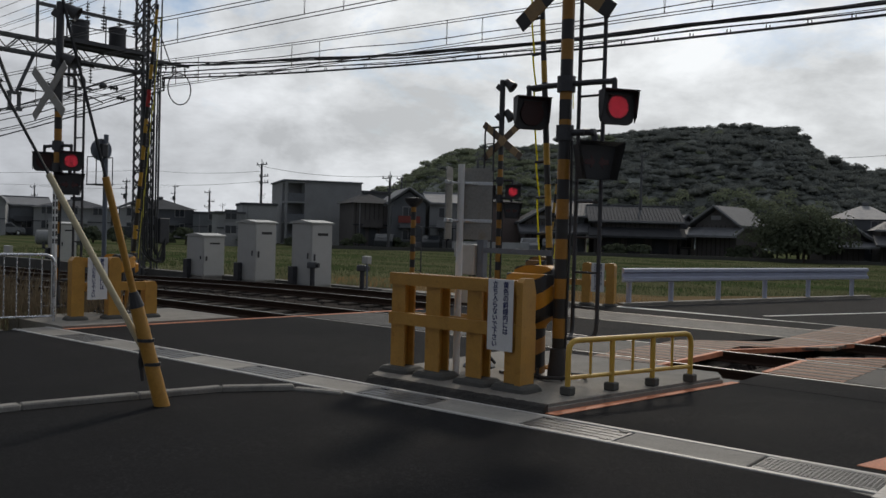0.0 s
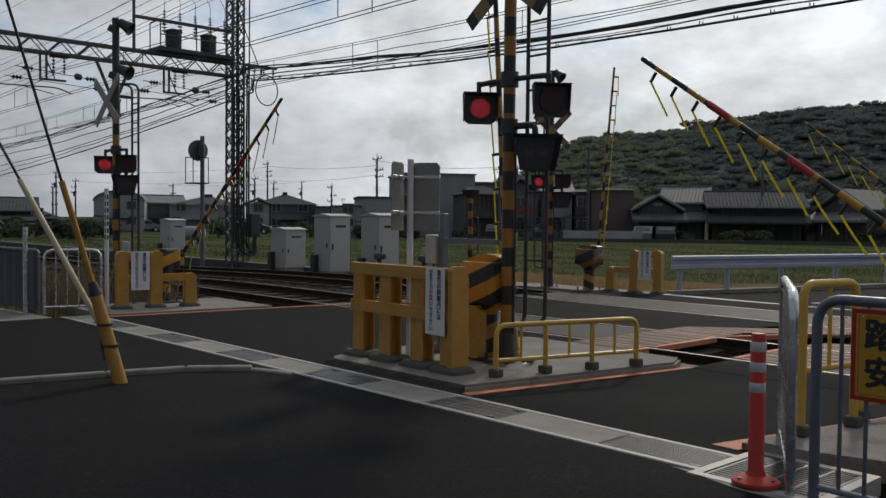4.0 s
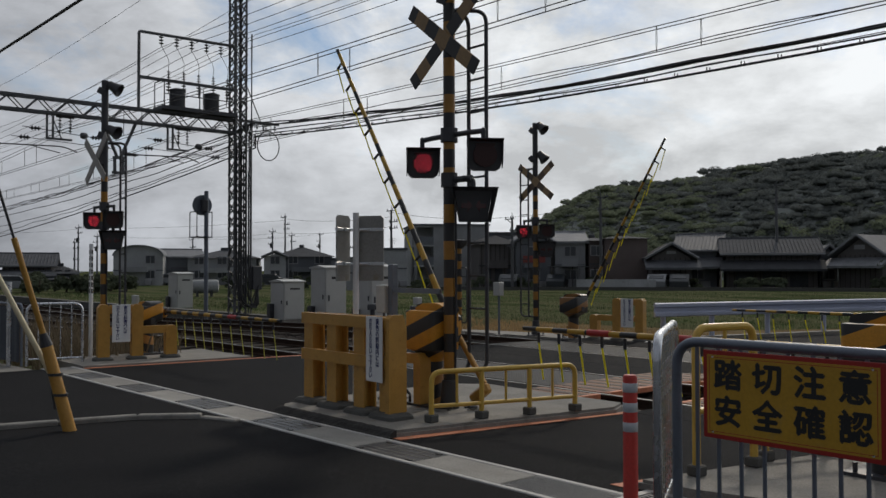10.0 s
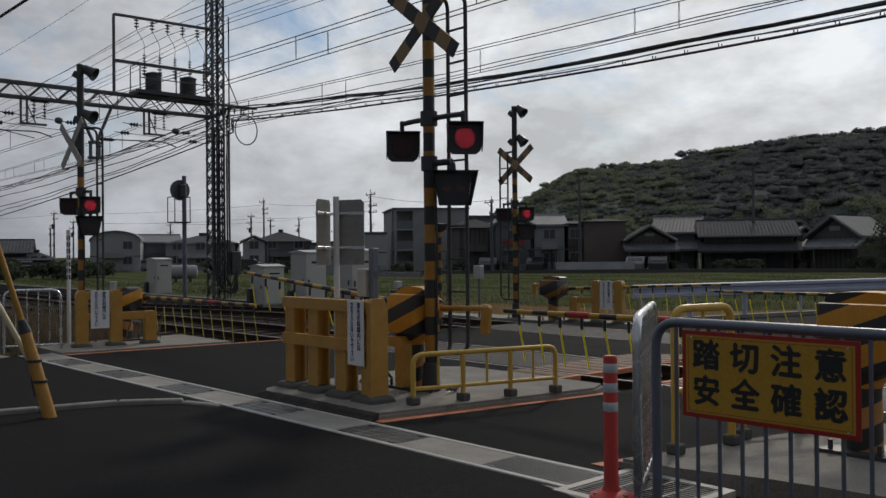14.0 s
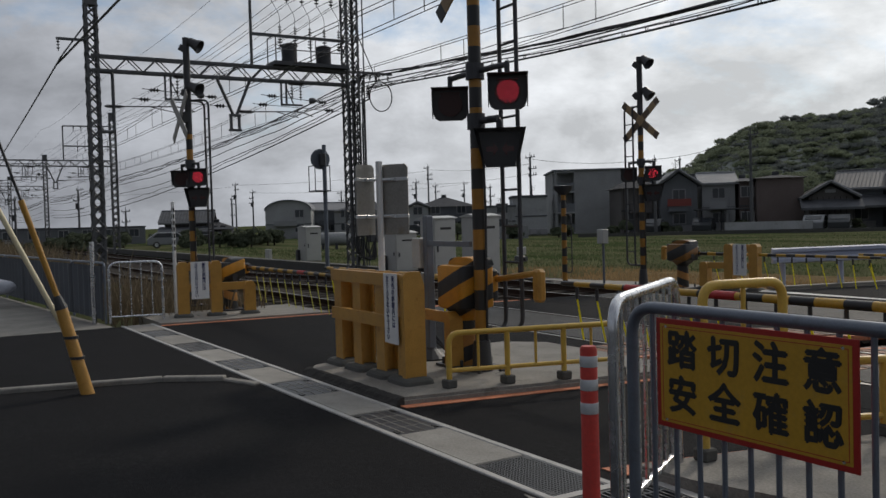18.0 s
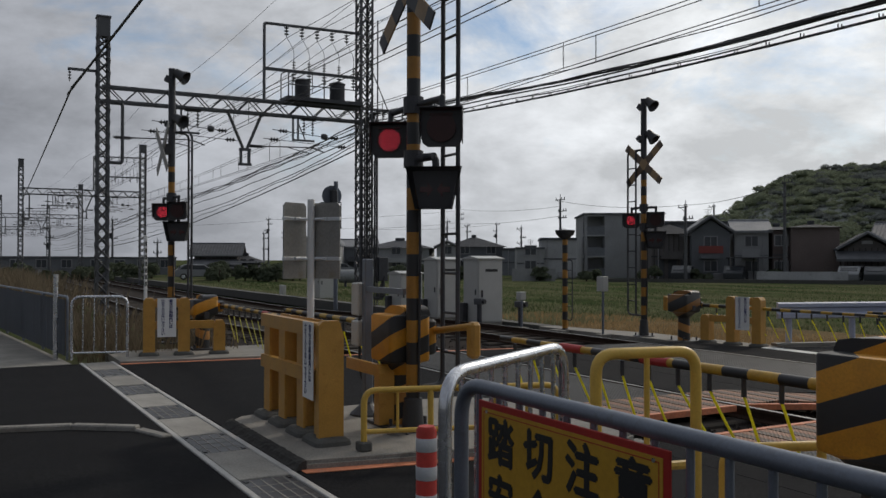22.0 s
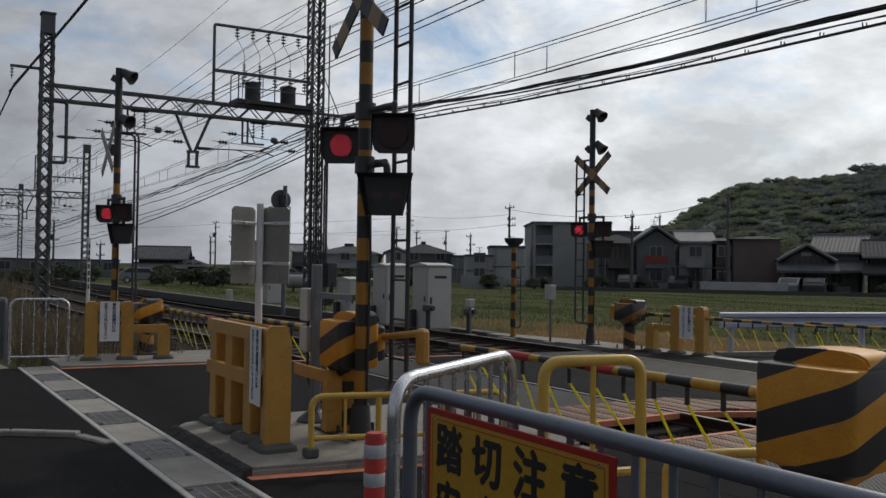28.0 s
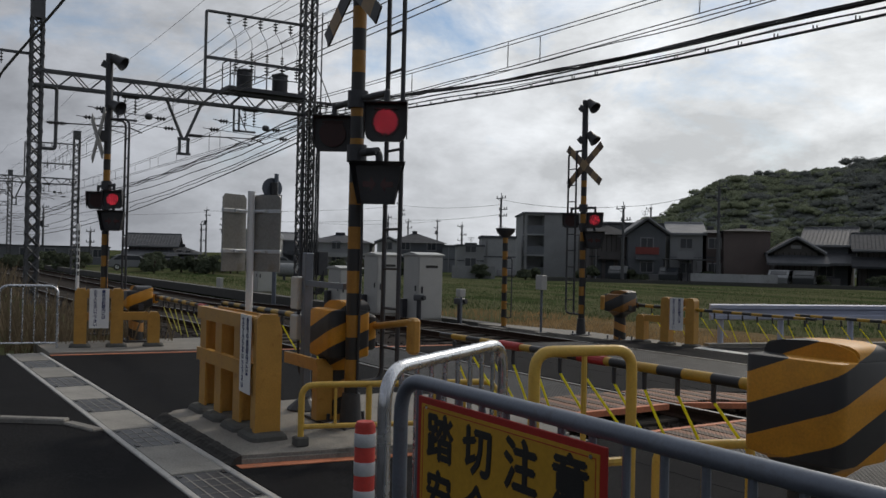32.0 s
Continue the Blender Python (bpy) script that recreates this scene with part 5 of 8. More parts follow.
# ---- trackside equipment ----
def lattice_post(bm, x, y, w, z0, z1, step=0.42, bar=0.028):
    """Four corner angles with crossed flat bracing and a plated top."""
    h = w / 2
    for sx in (-1, 1):
        for sy in (-1, 1):
            cx, cy = x + sx * h, y + sy * h
            box(bm, cx - (bar * 2 if sx > 0 else 0), cy - 0.006, z0, cx + (bar * 2 if sx < 0 else 0), cy + 0.006, z1)
            box(bm, cx - 0.006, cy - (bar * 2 if sy > 0 else 0), z0, cx + 0.006, cy + (bar * 2 if sy < 0 else 0), z1)
    z = z0 + 0.1
    while z + step < z1 - 0.5:
        for s in (-1, 1):
            for o in (-1, 1):
                tube(bm, [(x - s * h, y + o * h, z), (x + s * h, y + o * h, z + step)], 0.024, 4)
                tube(bm, [(x + o * h, y - s * h, z), (x + o * h, y + s * h, z + step)], 0.024, 4)
        z += step
    box(bm, x - h, y - h, z1 - 0.55, x + h, y + h, z1)
    box(bm, x - h - 0.03, y - h - 0.03, z1, x + h + 0.03, y + h + 0.03, z1 + 0.05)


def insulator(bm, p, n=4, r=0.05, pitch=0.07, down=True):
    x, y, z = p
    s = -1 if down else 1
    cyl(bm, (x, y, z), (x, y, z + s * (n * pitch + 0.06)), 0.014, n=6)
    for k in range(n):
        zz = z + s * (0.05 + k * pitch)
        cyl(bm, (x, y, zz), (x, y, zz + s * 0.03), r, r * 0.55, n=10)


def gantry(x, detail=True, label="lattice steel catenary gantry over the double track"):
    g = thing("catenary_gantry", label, "catenary gantry", pose(x, 0, 0), "catenary gantries")
    bm = bmesh.new(); lattice_post(bm, 0, 8.45, 0.34, -0.4, 8.5, 0.36, 0.034)
    part("left_post", bm, M_LATTICE, g, "square lattice post")
    bm = bmesh.new(); lattice_post(bm, 0, 16.72, 0.46, -0.5, 13.5 if detail else 10.0, 0.46, 0.036)
    part("right_post", bm, M_LATTICE, g, "tall square lattice post")
    bm = bmesh.new()
    for z in (6.08, 6.5):
        for dx in (-0.16, 0.16):
            box(bm, dx - 0.03, 8.4, z - 0.035, dx + 0.03, 16.75, z + 0.035)
    y, k = 8.6, 0
    while y < 16.4:
        for dx in (-0.16, 0.16):
            tube(bm, [(dx, y, 6.08 if k % 2 else 6.5), (dx, y + 0.42, 6.5 if k % 2 else 6.08)], 0.02, 4)
        y, k = y + 0.42, k + 1
    part("beam", bm, M_LATTICE, g, "truss beam")
    bm = bmesh.new()
    tube(bm, bend([(0, 13.27, 6.5), (0, 13.27, 9.0), (0, 16.6, 9.05)], 0.08), 0.05, 6)
    box(bm, -0.03, 13.25, 7.5, 0.03, 16.65, 7.6)
    part("upper_frame", bm, M_LATTICE, g, "feeder frame on the beam")
    for k in range(5):
        yy = 14.0 + 0.52 * k
        bm = bmesh.new(); insulator(bm, (0, yy, 8.98), 3, 0.085, 0.1)
        part("insulator", bm, M_PORC, g)
        bm = bmesh.new(); insulator(bm, (0, yy + 0.25, 7.6), 3, 0.065, 0.09, False)
        part("insulator", bm, M_PORC, g)
        bm = bmesh.new(); insulator(bm, (0, yy + 0.25, 7.5), 3, 0.09, 0.1)
        part("insulator", bm, M_PORC, g)
        bm = bmesh.new()
        tube(bm, bend([(0, yy, 8.65), (0.1, yy + 0.22, 8.2), (0, yy + 0.25, 7.95)], 0.3), 0.008, 4)
        part("jumper", bm, M_WIRE, g)
    for yc in (11.14, 14.85):
        bm = bmesh.new()
        insulator(bm, (0, yc - 0.25, 6.05), 5, 0.06, 0.1)
        insulator(bm, (0, yc + 0.05, 6.05), 5, 0.06, 0.1)
        box(bm, -0.04, yc - 0.35, 5.98, 0.04, yc + 0.15, 6.06)
        part("suspension_insulators", bm, M_PORC, g)
        bm = bmesh.new()
        for dy in (-0.62, -0.45):
            box(bm, -0.03, yc + dy - 0.025, 5.3, 0.03, yc + dy + 0.025, 6.12)
        box(bm, -0.03, yc - 0.62, 5.3, 0.03, yc + 0.1, 5.36)
        tube(bm, [(0, yc - 0.45, 5.9), (0, yc - 0.2, 5.34)], 0.02, 5)
        part("hanger_frame", bm, M_LATTICE, g, "steel hanger frame under the beam")
        bm = bmesh.new()
        tube(bm, [(0.0, yc - 1.3, 5.62), (0.0, yc + 0.9, 5.46)], 0.012, 5)
        part("cross_span", bm, M_WIRE, g, "cross span wire")
        bm = bmesh.new()
        lathe(bm, [(0.02, -0.11), (0.08, -0.09), (0.1, -0.03), (0.1, 0.03), (0.08, 0.09), (0.02, 0.11)], 12, pose(0, yc + 0.45, 5.5, 90))
        part("strain_ball", bm, M_LATTICE, g, "grey round strain insulator", True)
        for yy, zz in ((yc - 0.95, 5.59), (yc + 0.8, 5.47), (yc - 1.25, 5.3), (yc + 1.05, 5.2)):
            bm = bmesh.new()
            lathe(bm, [(0.02, -0.16), (0.03, -0.13), (0.075, -0.1), (0.03, -0.07), (0.03, -0.04), (0.075, -0.01), (0.03, 0.02), (0.03, 0.05), (0.075, 0.08), (0.03, 0.11), (0.02, 0.16)], 10, pose(0, yy, zz, 90))
            part("strain_insulator", bm, M_BLACK, g, "black ribbed strain insulator")
        bm = bmesh.new()
        tube(bm, [(0, yc - 1.6, 5.32), (0, yc + 1.4, 5.18)], 0.01, 5)
        part("lower_span", bm, M_WIRE, g, "lower span wire")
    # V hanger between the tracks, and the registration arms
    bm = bmesh.new()
    tube(bm, [(0, 12.1, 6.1), (0, 12.62, 4.9)], 0.05, 6)
    tube(bm, [(0, 13.2, 6.1), (0, 12.7, 4.9)], 0.05, 6)
    for yy in (12.53, 12.79):
        box(bm, -0.05, yy - 0.035, 4.48, 0.05, yy + 0.035, 4.95)
    box(bm, -0.07, 12.46, 4.42, 0.07, 12.86, 4.49)
    box(bm, -0.06, 12.48, 4.88, 0.06, 12.84, 4.96)
    part("v_hanger", bm, M_LATTICE, g, "V-shaped steel hanger")
    for y0, y1 in ((8.75, 11.0), (12.75, 14.9)):
        bm = bmesh.new()
        for q in range(9):
            tube(bm, [(0, y0 + 0.06 * q, 5.05), (0, y0 + 0.06 * q + 0.035, 5.05)], 0.055 if q % 8 else 0.03, 8)
        tube(bm, [(0, y0, 5.05), (0, y0 + 0.52, 5.06)], 0.028, 8)
        tube(bm, bend([(0, y0 + 0.5, 5.06), (0, y1, 5.12), (0.0, y1 + 0.4, 4.98)], 0.2), 0.02, 6)
        tube(bm, [(0, y0 + 1.3, 5.08), (0, y1 - 0.1, 4.92)], 0.014, 5)
        part("registration_arm", bm, M_PORC, g)
    bm = bmesh.new()
    tube(bm, bend([(0.0, 8.62, 6.05), (0.0, 9.0, 6.05), (0.0, 9.0, 4.3), (0, 8.62, 4.3)], 0.1), 0.05, 8)
    part("drop_bracket", bm, M_LATTICE, g)
    if detail:
        bm = bmesh.new()
        box(bm, -0.4, 13.9, 6.56, 0.4, 16.5, 6.68)
        part("platform", bm, M_DARK, g, "dark steel platform")
        for yy in (14.55, 15.75):
            bm = bmesh.new()
            lathe(bm, [(0.24, 6.68), (0.25, 6.72), (0.25, 7.22), (0.27, 7.24), (0.27, 7.28), (0.1, 7.34), (0.0, 7.34)], 16, pose(0, yy, 0))
            part("transformer", bm, M_DARK, g, "grey pole transformer", True)
        bm = bmesh.new()
        for yy in (13.95, 15.15, 16.4):
            tube(bm, [(0.38, yy, 6.6), (0.38, yy, 7.5)], 0.022, 6)
        for z in (7.05, 7.5):
            tube(bm, [(0.38, 13.95, z), (0.38, 16.4, z)], 0.018, 6)
        tube(bm, bend([(0.38, 13.95, 7.5), (-0.38, 13.95, 7.5), (-0.38, 13.95, 6.6)], 0.05), 0.02, 6)
        part("platform_rail", bm, M_LATTICE, g)
        bm = bmesh.new()
        box(bm, -0.05, 16.8, 6.5, 0.05, 18.3, 6.58)
        tube(bm, [(0, 16.85, 8.2), (0, 17.6, 6.55)], 0.02, 5)
        for k in range(4):
            insulator(bm, (0, 17.1 + 0.35 * k, 6.5), 2, 0.05, 0.09)
        part("side_arm", bm, M_LATTICE, g, "cable bracket with insulators")
        bm = bmesh.new()
        box(bm, -0.04, 7.5, 6.9, 0.04, 8.35, 6.97)
        insulator(bm, (0, 7.55, 6.9), 3, 0.05, 0.09)
        part("left_arm", bm, M_LATTICE, g)
        rg = random.Random(5)
        for k in range(9):
            bm = bmesh.new()
            yy, xx = 16.55 + 0.06 * k, 0.26 + 0.03 * (k % 3)
            tube(bm, bend([(xx, yy, rg.uniform(4.5, 6.3)), (xx + 0.02, yy, 1.2), (xx + 0.05, yy + 0.02, 0.2 + rg.uniform(0, 0.3)), (xx + 0.1, yy + rg.uniform(0.2, 0.5), 0.1), (xx + 0.1, 17.3, 0.9)], 0.25), 0.022, 5)
            part("riser_cable", bm, M_WIRE, g)
        bm = bmesh.new(); box(bm, 0.05, 17.1, 0.75, 0.4, 17.45, 1.55, b=0.02)
        part("junction_box", bm, M_DARK, g, "dark junction box")
        for yy in (17.0, 17.09, 16.62, 16.88):
            bm = bmesh.new()
            tube(bm, [(0.28, yy, -0.5), (0.28, yy, 9.5 if yy > 17 else 5.9)], 0.026, 6)
            part("ladder_rail", bm, M_LATTICE, g)
    return g


gantry(-24.3)
gantry(-66.0, False, "distant lattice catenary gantry")
gantry(-106.0, False, "distant lattice catenary gantry")
gantry(-150.0, False, "distant lattice catenary gantry")
gantry(22.0, False, "lattice catenary gantry behind the camera")


def span(bm, a, b, sag, r, n=14, wob=0.0):
    """A sagging wire; wob lets it wave a little."""
    a, b = Vector(a), Vector(b)
    if wob:
        n = 44
    s = a.y * 17.3
    tube(bm, [a.lerp(b, i / n) - Vector((0, wob * math.sin(i * 1.3 + s), 4 * sag * (i / n) * (1 - i / n) + wob * math.sin(i * 0.9 + s) * math.sin(i * 0.37 + s))) for i in range(n + 1)], r, 5, None, False)


def wire(name, label, runs, material=M_WIRE, wob=0.0):
    w = thing(name, label, "overhead wire", None, "overhead wires")
    for a, b, sag, r in runs:
        bm = bmesh.new()
        span(bm, a, b, sag, r, 14, wob)
        part("wire", bm, material, w)
    return w


def catenary(y, zm, zc, label):
    """Twin messenger and contact wires with a pair of droppers every few metres."""
    w = thing("catenary_wire", label, "overhead wire", None, "overhead wires")
    xs = [-150, -106, -66, -24.3, 22, 68]
    for a, b in zip(xs, xs[1:]):
        for dy in (-0.09, 0.09):
            bm = bmesh.new()
            span(bm, (a, y + dy, zm + 0.45), (b, y + dy, zm + 0.45), 0.42, 0.009)
            part("messenger_wire", bm, M_COPPER, w)
            bm = bmesh.new()
            span(bm, (a, y + dy, zc), (b, y + dy, zc), 0.02, 0.009)
            part("contact_wire", bm, M_COPPER, w)
            if a > -70:
                n = 10
                for k in range(1, n):
                    f = (k + (0.16 if dy > 0 else 0.0)) / n
                    zt = zm + 0.45 - 4 * 0.42 * f * (1 - f)
                    bm = bmesh.new()
                    for s in (-0.014, 0.014):
                        tube(bm, [(s * 0.3, 0, zc - 0.01), (s, 0, (zc + zt) / 2), (s * 0.3, 0, zt)], 0.0055, 4)
                    part("dropper", bm, M_COPPER, w, "", False, pose(a + (b - a) * f, y + dy, 0))


catenary(11.14, 5.22, 4.92, "catenary wire with droppers over the near track")
catenary(14.85, 5.45, 5.08, "catenary wire with droppers over the far track")
XS = [-150, -106, -66, -24.3, 22, 68]
# height at the crossing's gantry, sag to either side, height at the next gantry along
for label, y, z, sag, r, zl, sl in (("thick black signal cable bundle along the track", 17.0, 6.45, 1.22, 0.02, 5.25, 0.35), ("thick black signal cable bundle along the track", 17.05, 6.38, 1.14, 0.019, 5.0, 0.3), ("black signal cable wound along the track", 17.1, 6.42, 1.17, 0.016, 5.1, 0.32), ("black signal cable wound along the track", 16.95, 6.34, 1.12, 0.016, 4.9, 0.3),
                                    ("black cable along the track", 17.15, 6.2, 0.95, 0.02, 4.75, 0.4), ("black cable along the track", 17.2, 6.5, 1.25, 0.018, 4.1, 0.5),
                                    ("thin cable under the bundle with clips", 17.4, 6.03, 0.92, 0.026, 3.2, 0.3), ("black cable along the track", 17.35, 6.1, 0.9, 0.016, 3.5, 0.3),
                                    ("thin black cable along the track", 17.4, 6.13, 0.9, 0.008, 5.4, 0.35), ("black cable along the track", 17.7, 6.45, 0.6, 0.012, 5.5, 0.3)):
    start = {3.2: 5.65, 3.5: 5.75, 4.75: 5.9, 5.0: 6.05, 4.1: 5.8}.get(zl, 6.25)
    runs = [((a, y, zl - 0.3 if a < -70 else zl), (b, y, zl if b < -60 else start), sl, r) for a, b in zip(XS[:3], XS[1:4])]
    runs += [((-24.3, y, z), (22, y, z + 0.2), sag, r), ((22, y, z + 0.2), (68, y, z + 0.2), sag, r), ((-24.31, y, start), (-24.29, y, z), 0.0, r)]
    wire("signal_cable", label, runs, M_WIRE, 0.0 if "clips" in label or r < 0.01 else 0.035)
for y, z, sag in ((14.0, 8.6, 0.5), (14.52, 8.6, 0.5), (15.04, 8.6, 0.5), (15.56, 8.6, 0.5), (16.1, 8.6, 0.5), (17.4, 9.6, 0.6), (16.9, 10.6, 0.6), (16.4, 12.8, 0.6)):
    wire("feeder_wire", "thin feeder wire on insulators", [((a, y, z), (b, y, z), sag, 0.009) for a, b in zip(XS, XS[1:])])
wire("service_cable", "thick cable slanting from a lattice gantry post", [((-24.3, 7.62, 6.42), (-66.0, 8.55, 5.65), 0.05, 0.026), ((-24.3, 8.3, 7.4), (-24.3, 7.62, 6.42), 0.0, 0.024), ((-24.3, 7.5, 6.2), (-4.0, 8.05, 6.38), 0.0, 0.03)])
wire("loop_cable", "coiled spare loop of cable by the gantry", [])
lc = [o for o in scene.objects if o.name.startswith("loop_cable")][0]
bm = bmesh.new()
tube(bm, [(-23.6, 17.5 + 0.42 * math.cos(a * 0.3), 5.65 + 0.5 * math.sin(a * 0.3)) for a in range(22)], 0.02, 5)
part("loop", bm, M_WIRE, lc)


def clips():
    c = thing("cable_clips", "small clips hanging along the lowest cable", "cable clips", None, "", "stuff")
    bm = bmesh.new()
    for k in range(60):
        f = 0.02 + 0.95 * k / 60
        x = -24.3 + 46.3 * f
        z = 6.03 + 0.2 * f - 4 * 0.92 * f * (1 - f)
        box(bm, x - 0.008, 17.392, z, x + 0.008, 17.408, z + 0.09)
        box(bm, x + 0.06, 17.392, z, x + 0.075, 17.408, z + 0.07)
    part("clip", bm, M_WIRE, c)


clips()


def relay_cabinet(x, y, w, d, h, rz, label, z=-0.2):
    c = thing("relay_cabinet", label, "relay cabinet", pose(x, y, z, 0, 0, rz), "relay cabinets")
    bm = bmesh.new(); box(bm, -w / 2, -d / 2, 0, w / 2, d / 2, 0.12)
    part("plinth", bm, M_CONC, c, "concrete plinth")
    bm = bmesh.new(); box(bm, -w / 2, -d / 2, 0.12, w / 2, d / 2, h, b=0.012)
    part("body", bm, M_CAB, c)
    bm = bmesh.new()
    prism(bm, [(-w / 2 - 0.04, h), (w / 2 + 0.04, h), (w / 2 + 0.04, h + 0.03), (0, h + 0.09), (-w / 2 - 0.04, h + 0.03)], -d / 2 - 0.04, d / 2 + 0.04, "y")
    part("roof", bm, M_CAB, c, "low pitched lid")
    for a, b_ in ((-w / 2 + 0.02, w / 2 - 0.02),):
        bm = bmesh.new(); box(bm, a, -d / 2 - 0.012, 0.16, b_, -d / 2 - 0.001, h - 0.04)
        door = part("door", bm, M_CAB, c, "front door")
        bm = bmesh.new(); box(bm, b_ - 0.1, -d / 2 - 0.03, h * 0.48, b_ - 0.06, -d / 2 - 0.012, h * 0.56)
        part("handle", bm, M_DARK, door, "black handle")
    bm = bmesh.new(); box(bm, w / 2 + 0.001, -d / 2 + 0.02, 0.16, w / 2 + 0.012, d / 2 - 0.02, h - 0.04)
    sd = part("side_door", bm, M_CAB, c, "side door")
    bm = bmesh.new(); box(bm, w / 2 + 0.012, -0.15, h * 0.82, w / 2 + 0.014, 0.2, h * 0.86)
    part("name_strip", bm, M_INK, sd, "dark unreadable lettering bar")
    bm = bmesh.new(); box(bm, w / 2 + 0.012, -d / 2 + 0.08, h * 0.45, w / 2 + 0.035, -d / 2 + 0.12, h * 0.55)
    part("handle", bm, M_DARK, sd, "black handle")
    bm = bmesh.new(); box(bm, -w / 2 + 0.05, -d / 2 - 0.16, 0.0, -w / 2 + 0.25, -d / 2 - 0.02, 0.6, b=0.01)
    part("cable_box", bm, M_DARK, c, "dark cable riser")


relay_cabinet(-15.95, 16.35, 0.72, 0.7, 1.68, 0, "pale grey trackside relay cabinet with double doors")
relay_cabinet(-18.2, 16.4, 0.75, 0.7, 1.66, 0, "pale grey trackside relay cabinet with a handle")
relay_cabinet(-33.0, 18.6, 0.9, 0.7, 1.55, 0, "pale grey cabinet standing in the field edge", -0.3)
relay_cabinet(-20.55, 16.45, 0.78, 0.72, 1.25, 0, "low pale grey trackside relay cabinet with lettering")


def small_box_post(x, y, h, label, z=-0.08, w=0.2, bh=0.3):
    p = thing("meter_post", label, "equipment post", pose(x, y, z))
    bm = bmesh.new(); cyl(bm, (0, 0, 0), (0, 0, h), 0.025, n=10)
    part("post", bm, M_GREYPIPE, p, "", True)
    bm = bmesh.new(); box(bm, -w / 2, -0.09, h - bh * 0.6, w / 2, 0.06, h + bh * 0.4, b=0.01)
    part("box", bm, M_CAB, p, "small white equipment box")
    bm = bmesh.new(); box(bm, -0.12, -0.12, 0, 0.12, 0.12, 0.06)
    part("foot", bm, M_CONC, p)


small_box_post(-11.1, 16.25, 1.1, "white box on a thin post beyond the track")
small_box_post(-35.3, 17.55, 0.62, "pale box on a short post at the foot of the bank", -0.55, 0.5, 0.62)
small_box_post(-13.6, 15.95, 0.78, "stubby sensor post beside the far track", -0.1, 0.18, 0.18)


def striped_ladder_post():
    p = thing("speaker_post", "slim striped post with a speaker and ladder hoop", "equipment post", pose(-12.65, 16.45, -0.08))
    bm = bmesh.new(); cyl(bm, (0, 0, 0), (0, 0, 2.0), 0.06, n=14)
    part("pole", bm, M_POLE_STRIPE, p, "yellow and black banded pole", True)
    bm = bmesh.new(); lathe(bm, [(0.08, 2.0), (0.2, 2.12), (0.22, 2.2), (0.0, 2.22)], 16)
    part("hood", bm, M_DARK, p, "dark flared cap", True)
    bm = bmesh.new()
    tube(bm, bend([(0.0, 0, 0.25), (0.26, 0, 0.25), (0.26, 0, 1.55), (0, 0, 1.55)], 0.08), 0.014, 6)
    for k in range(4):
        cyl(bm, (0, 0, 0.55 + 0.26 * k), (0.26, 0, 0.55 + 0.26 * k), 0.01, n=6)
    part("ladder", bm, M_DARK, p)
    bm = bmesh.new(); box(bm, -0.25, -0.25, -0.05, 0.25, 0.25, 0.03)
    part("foot", bm, M_CONC, p)


striped_ladder_post()


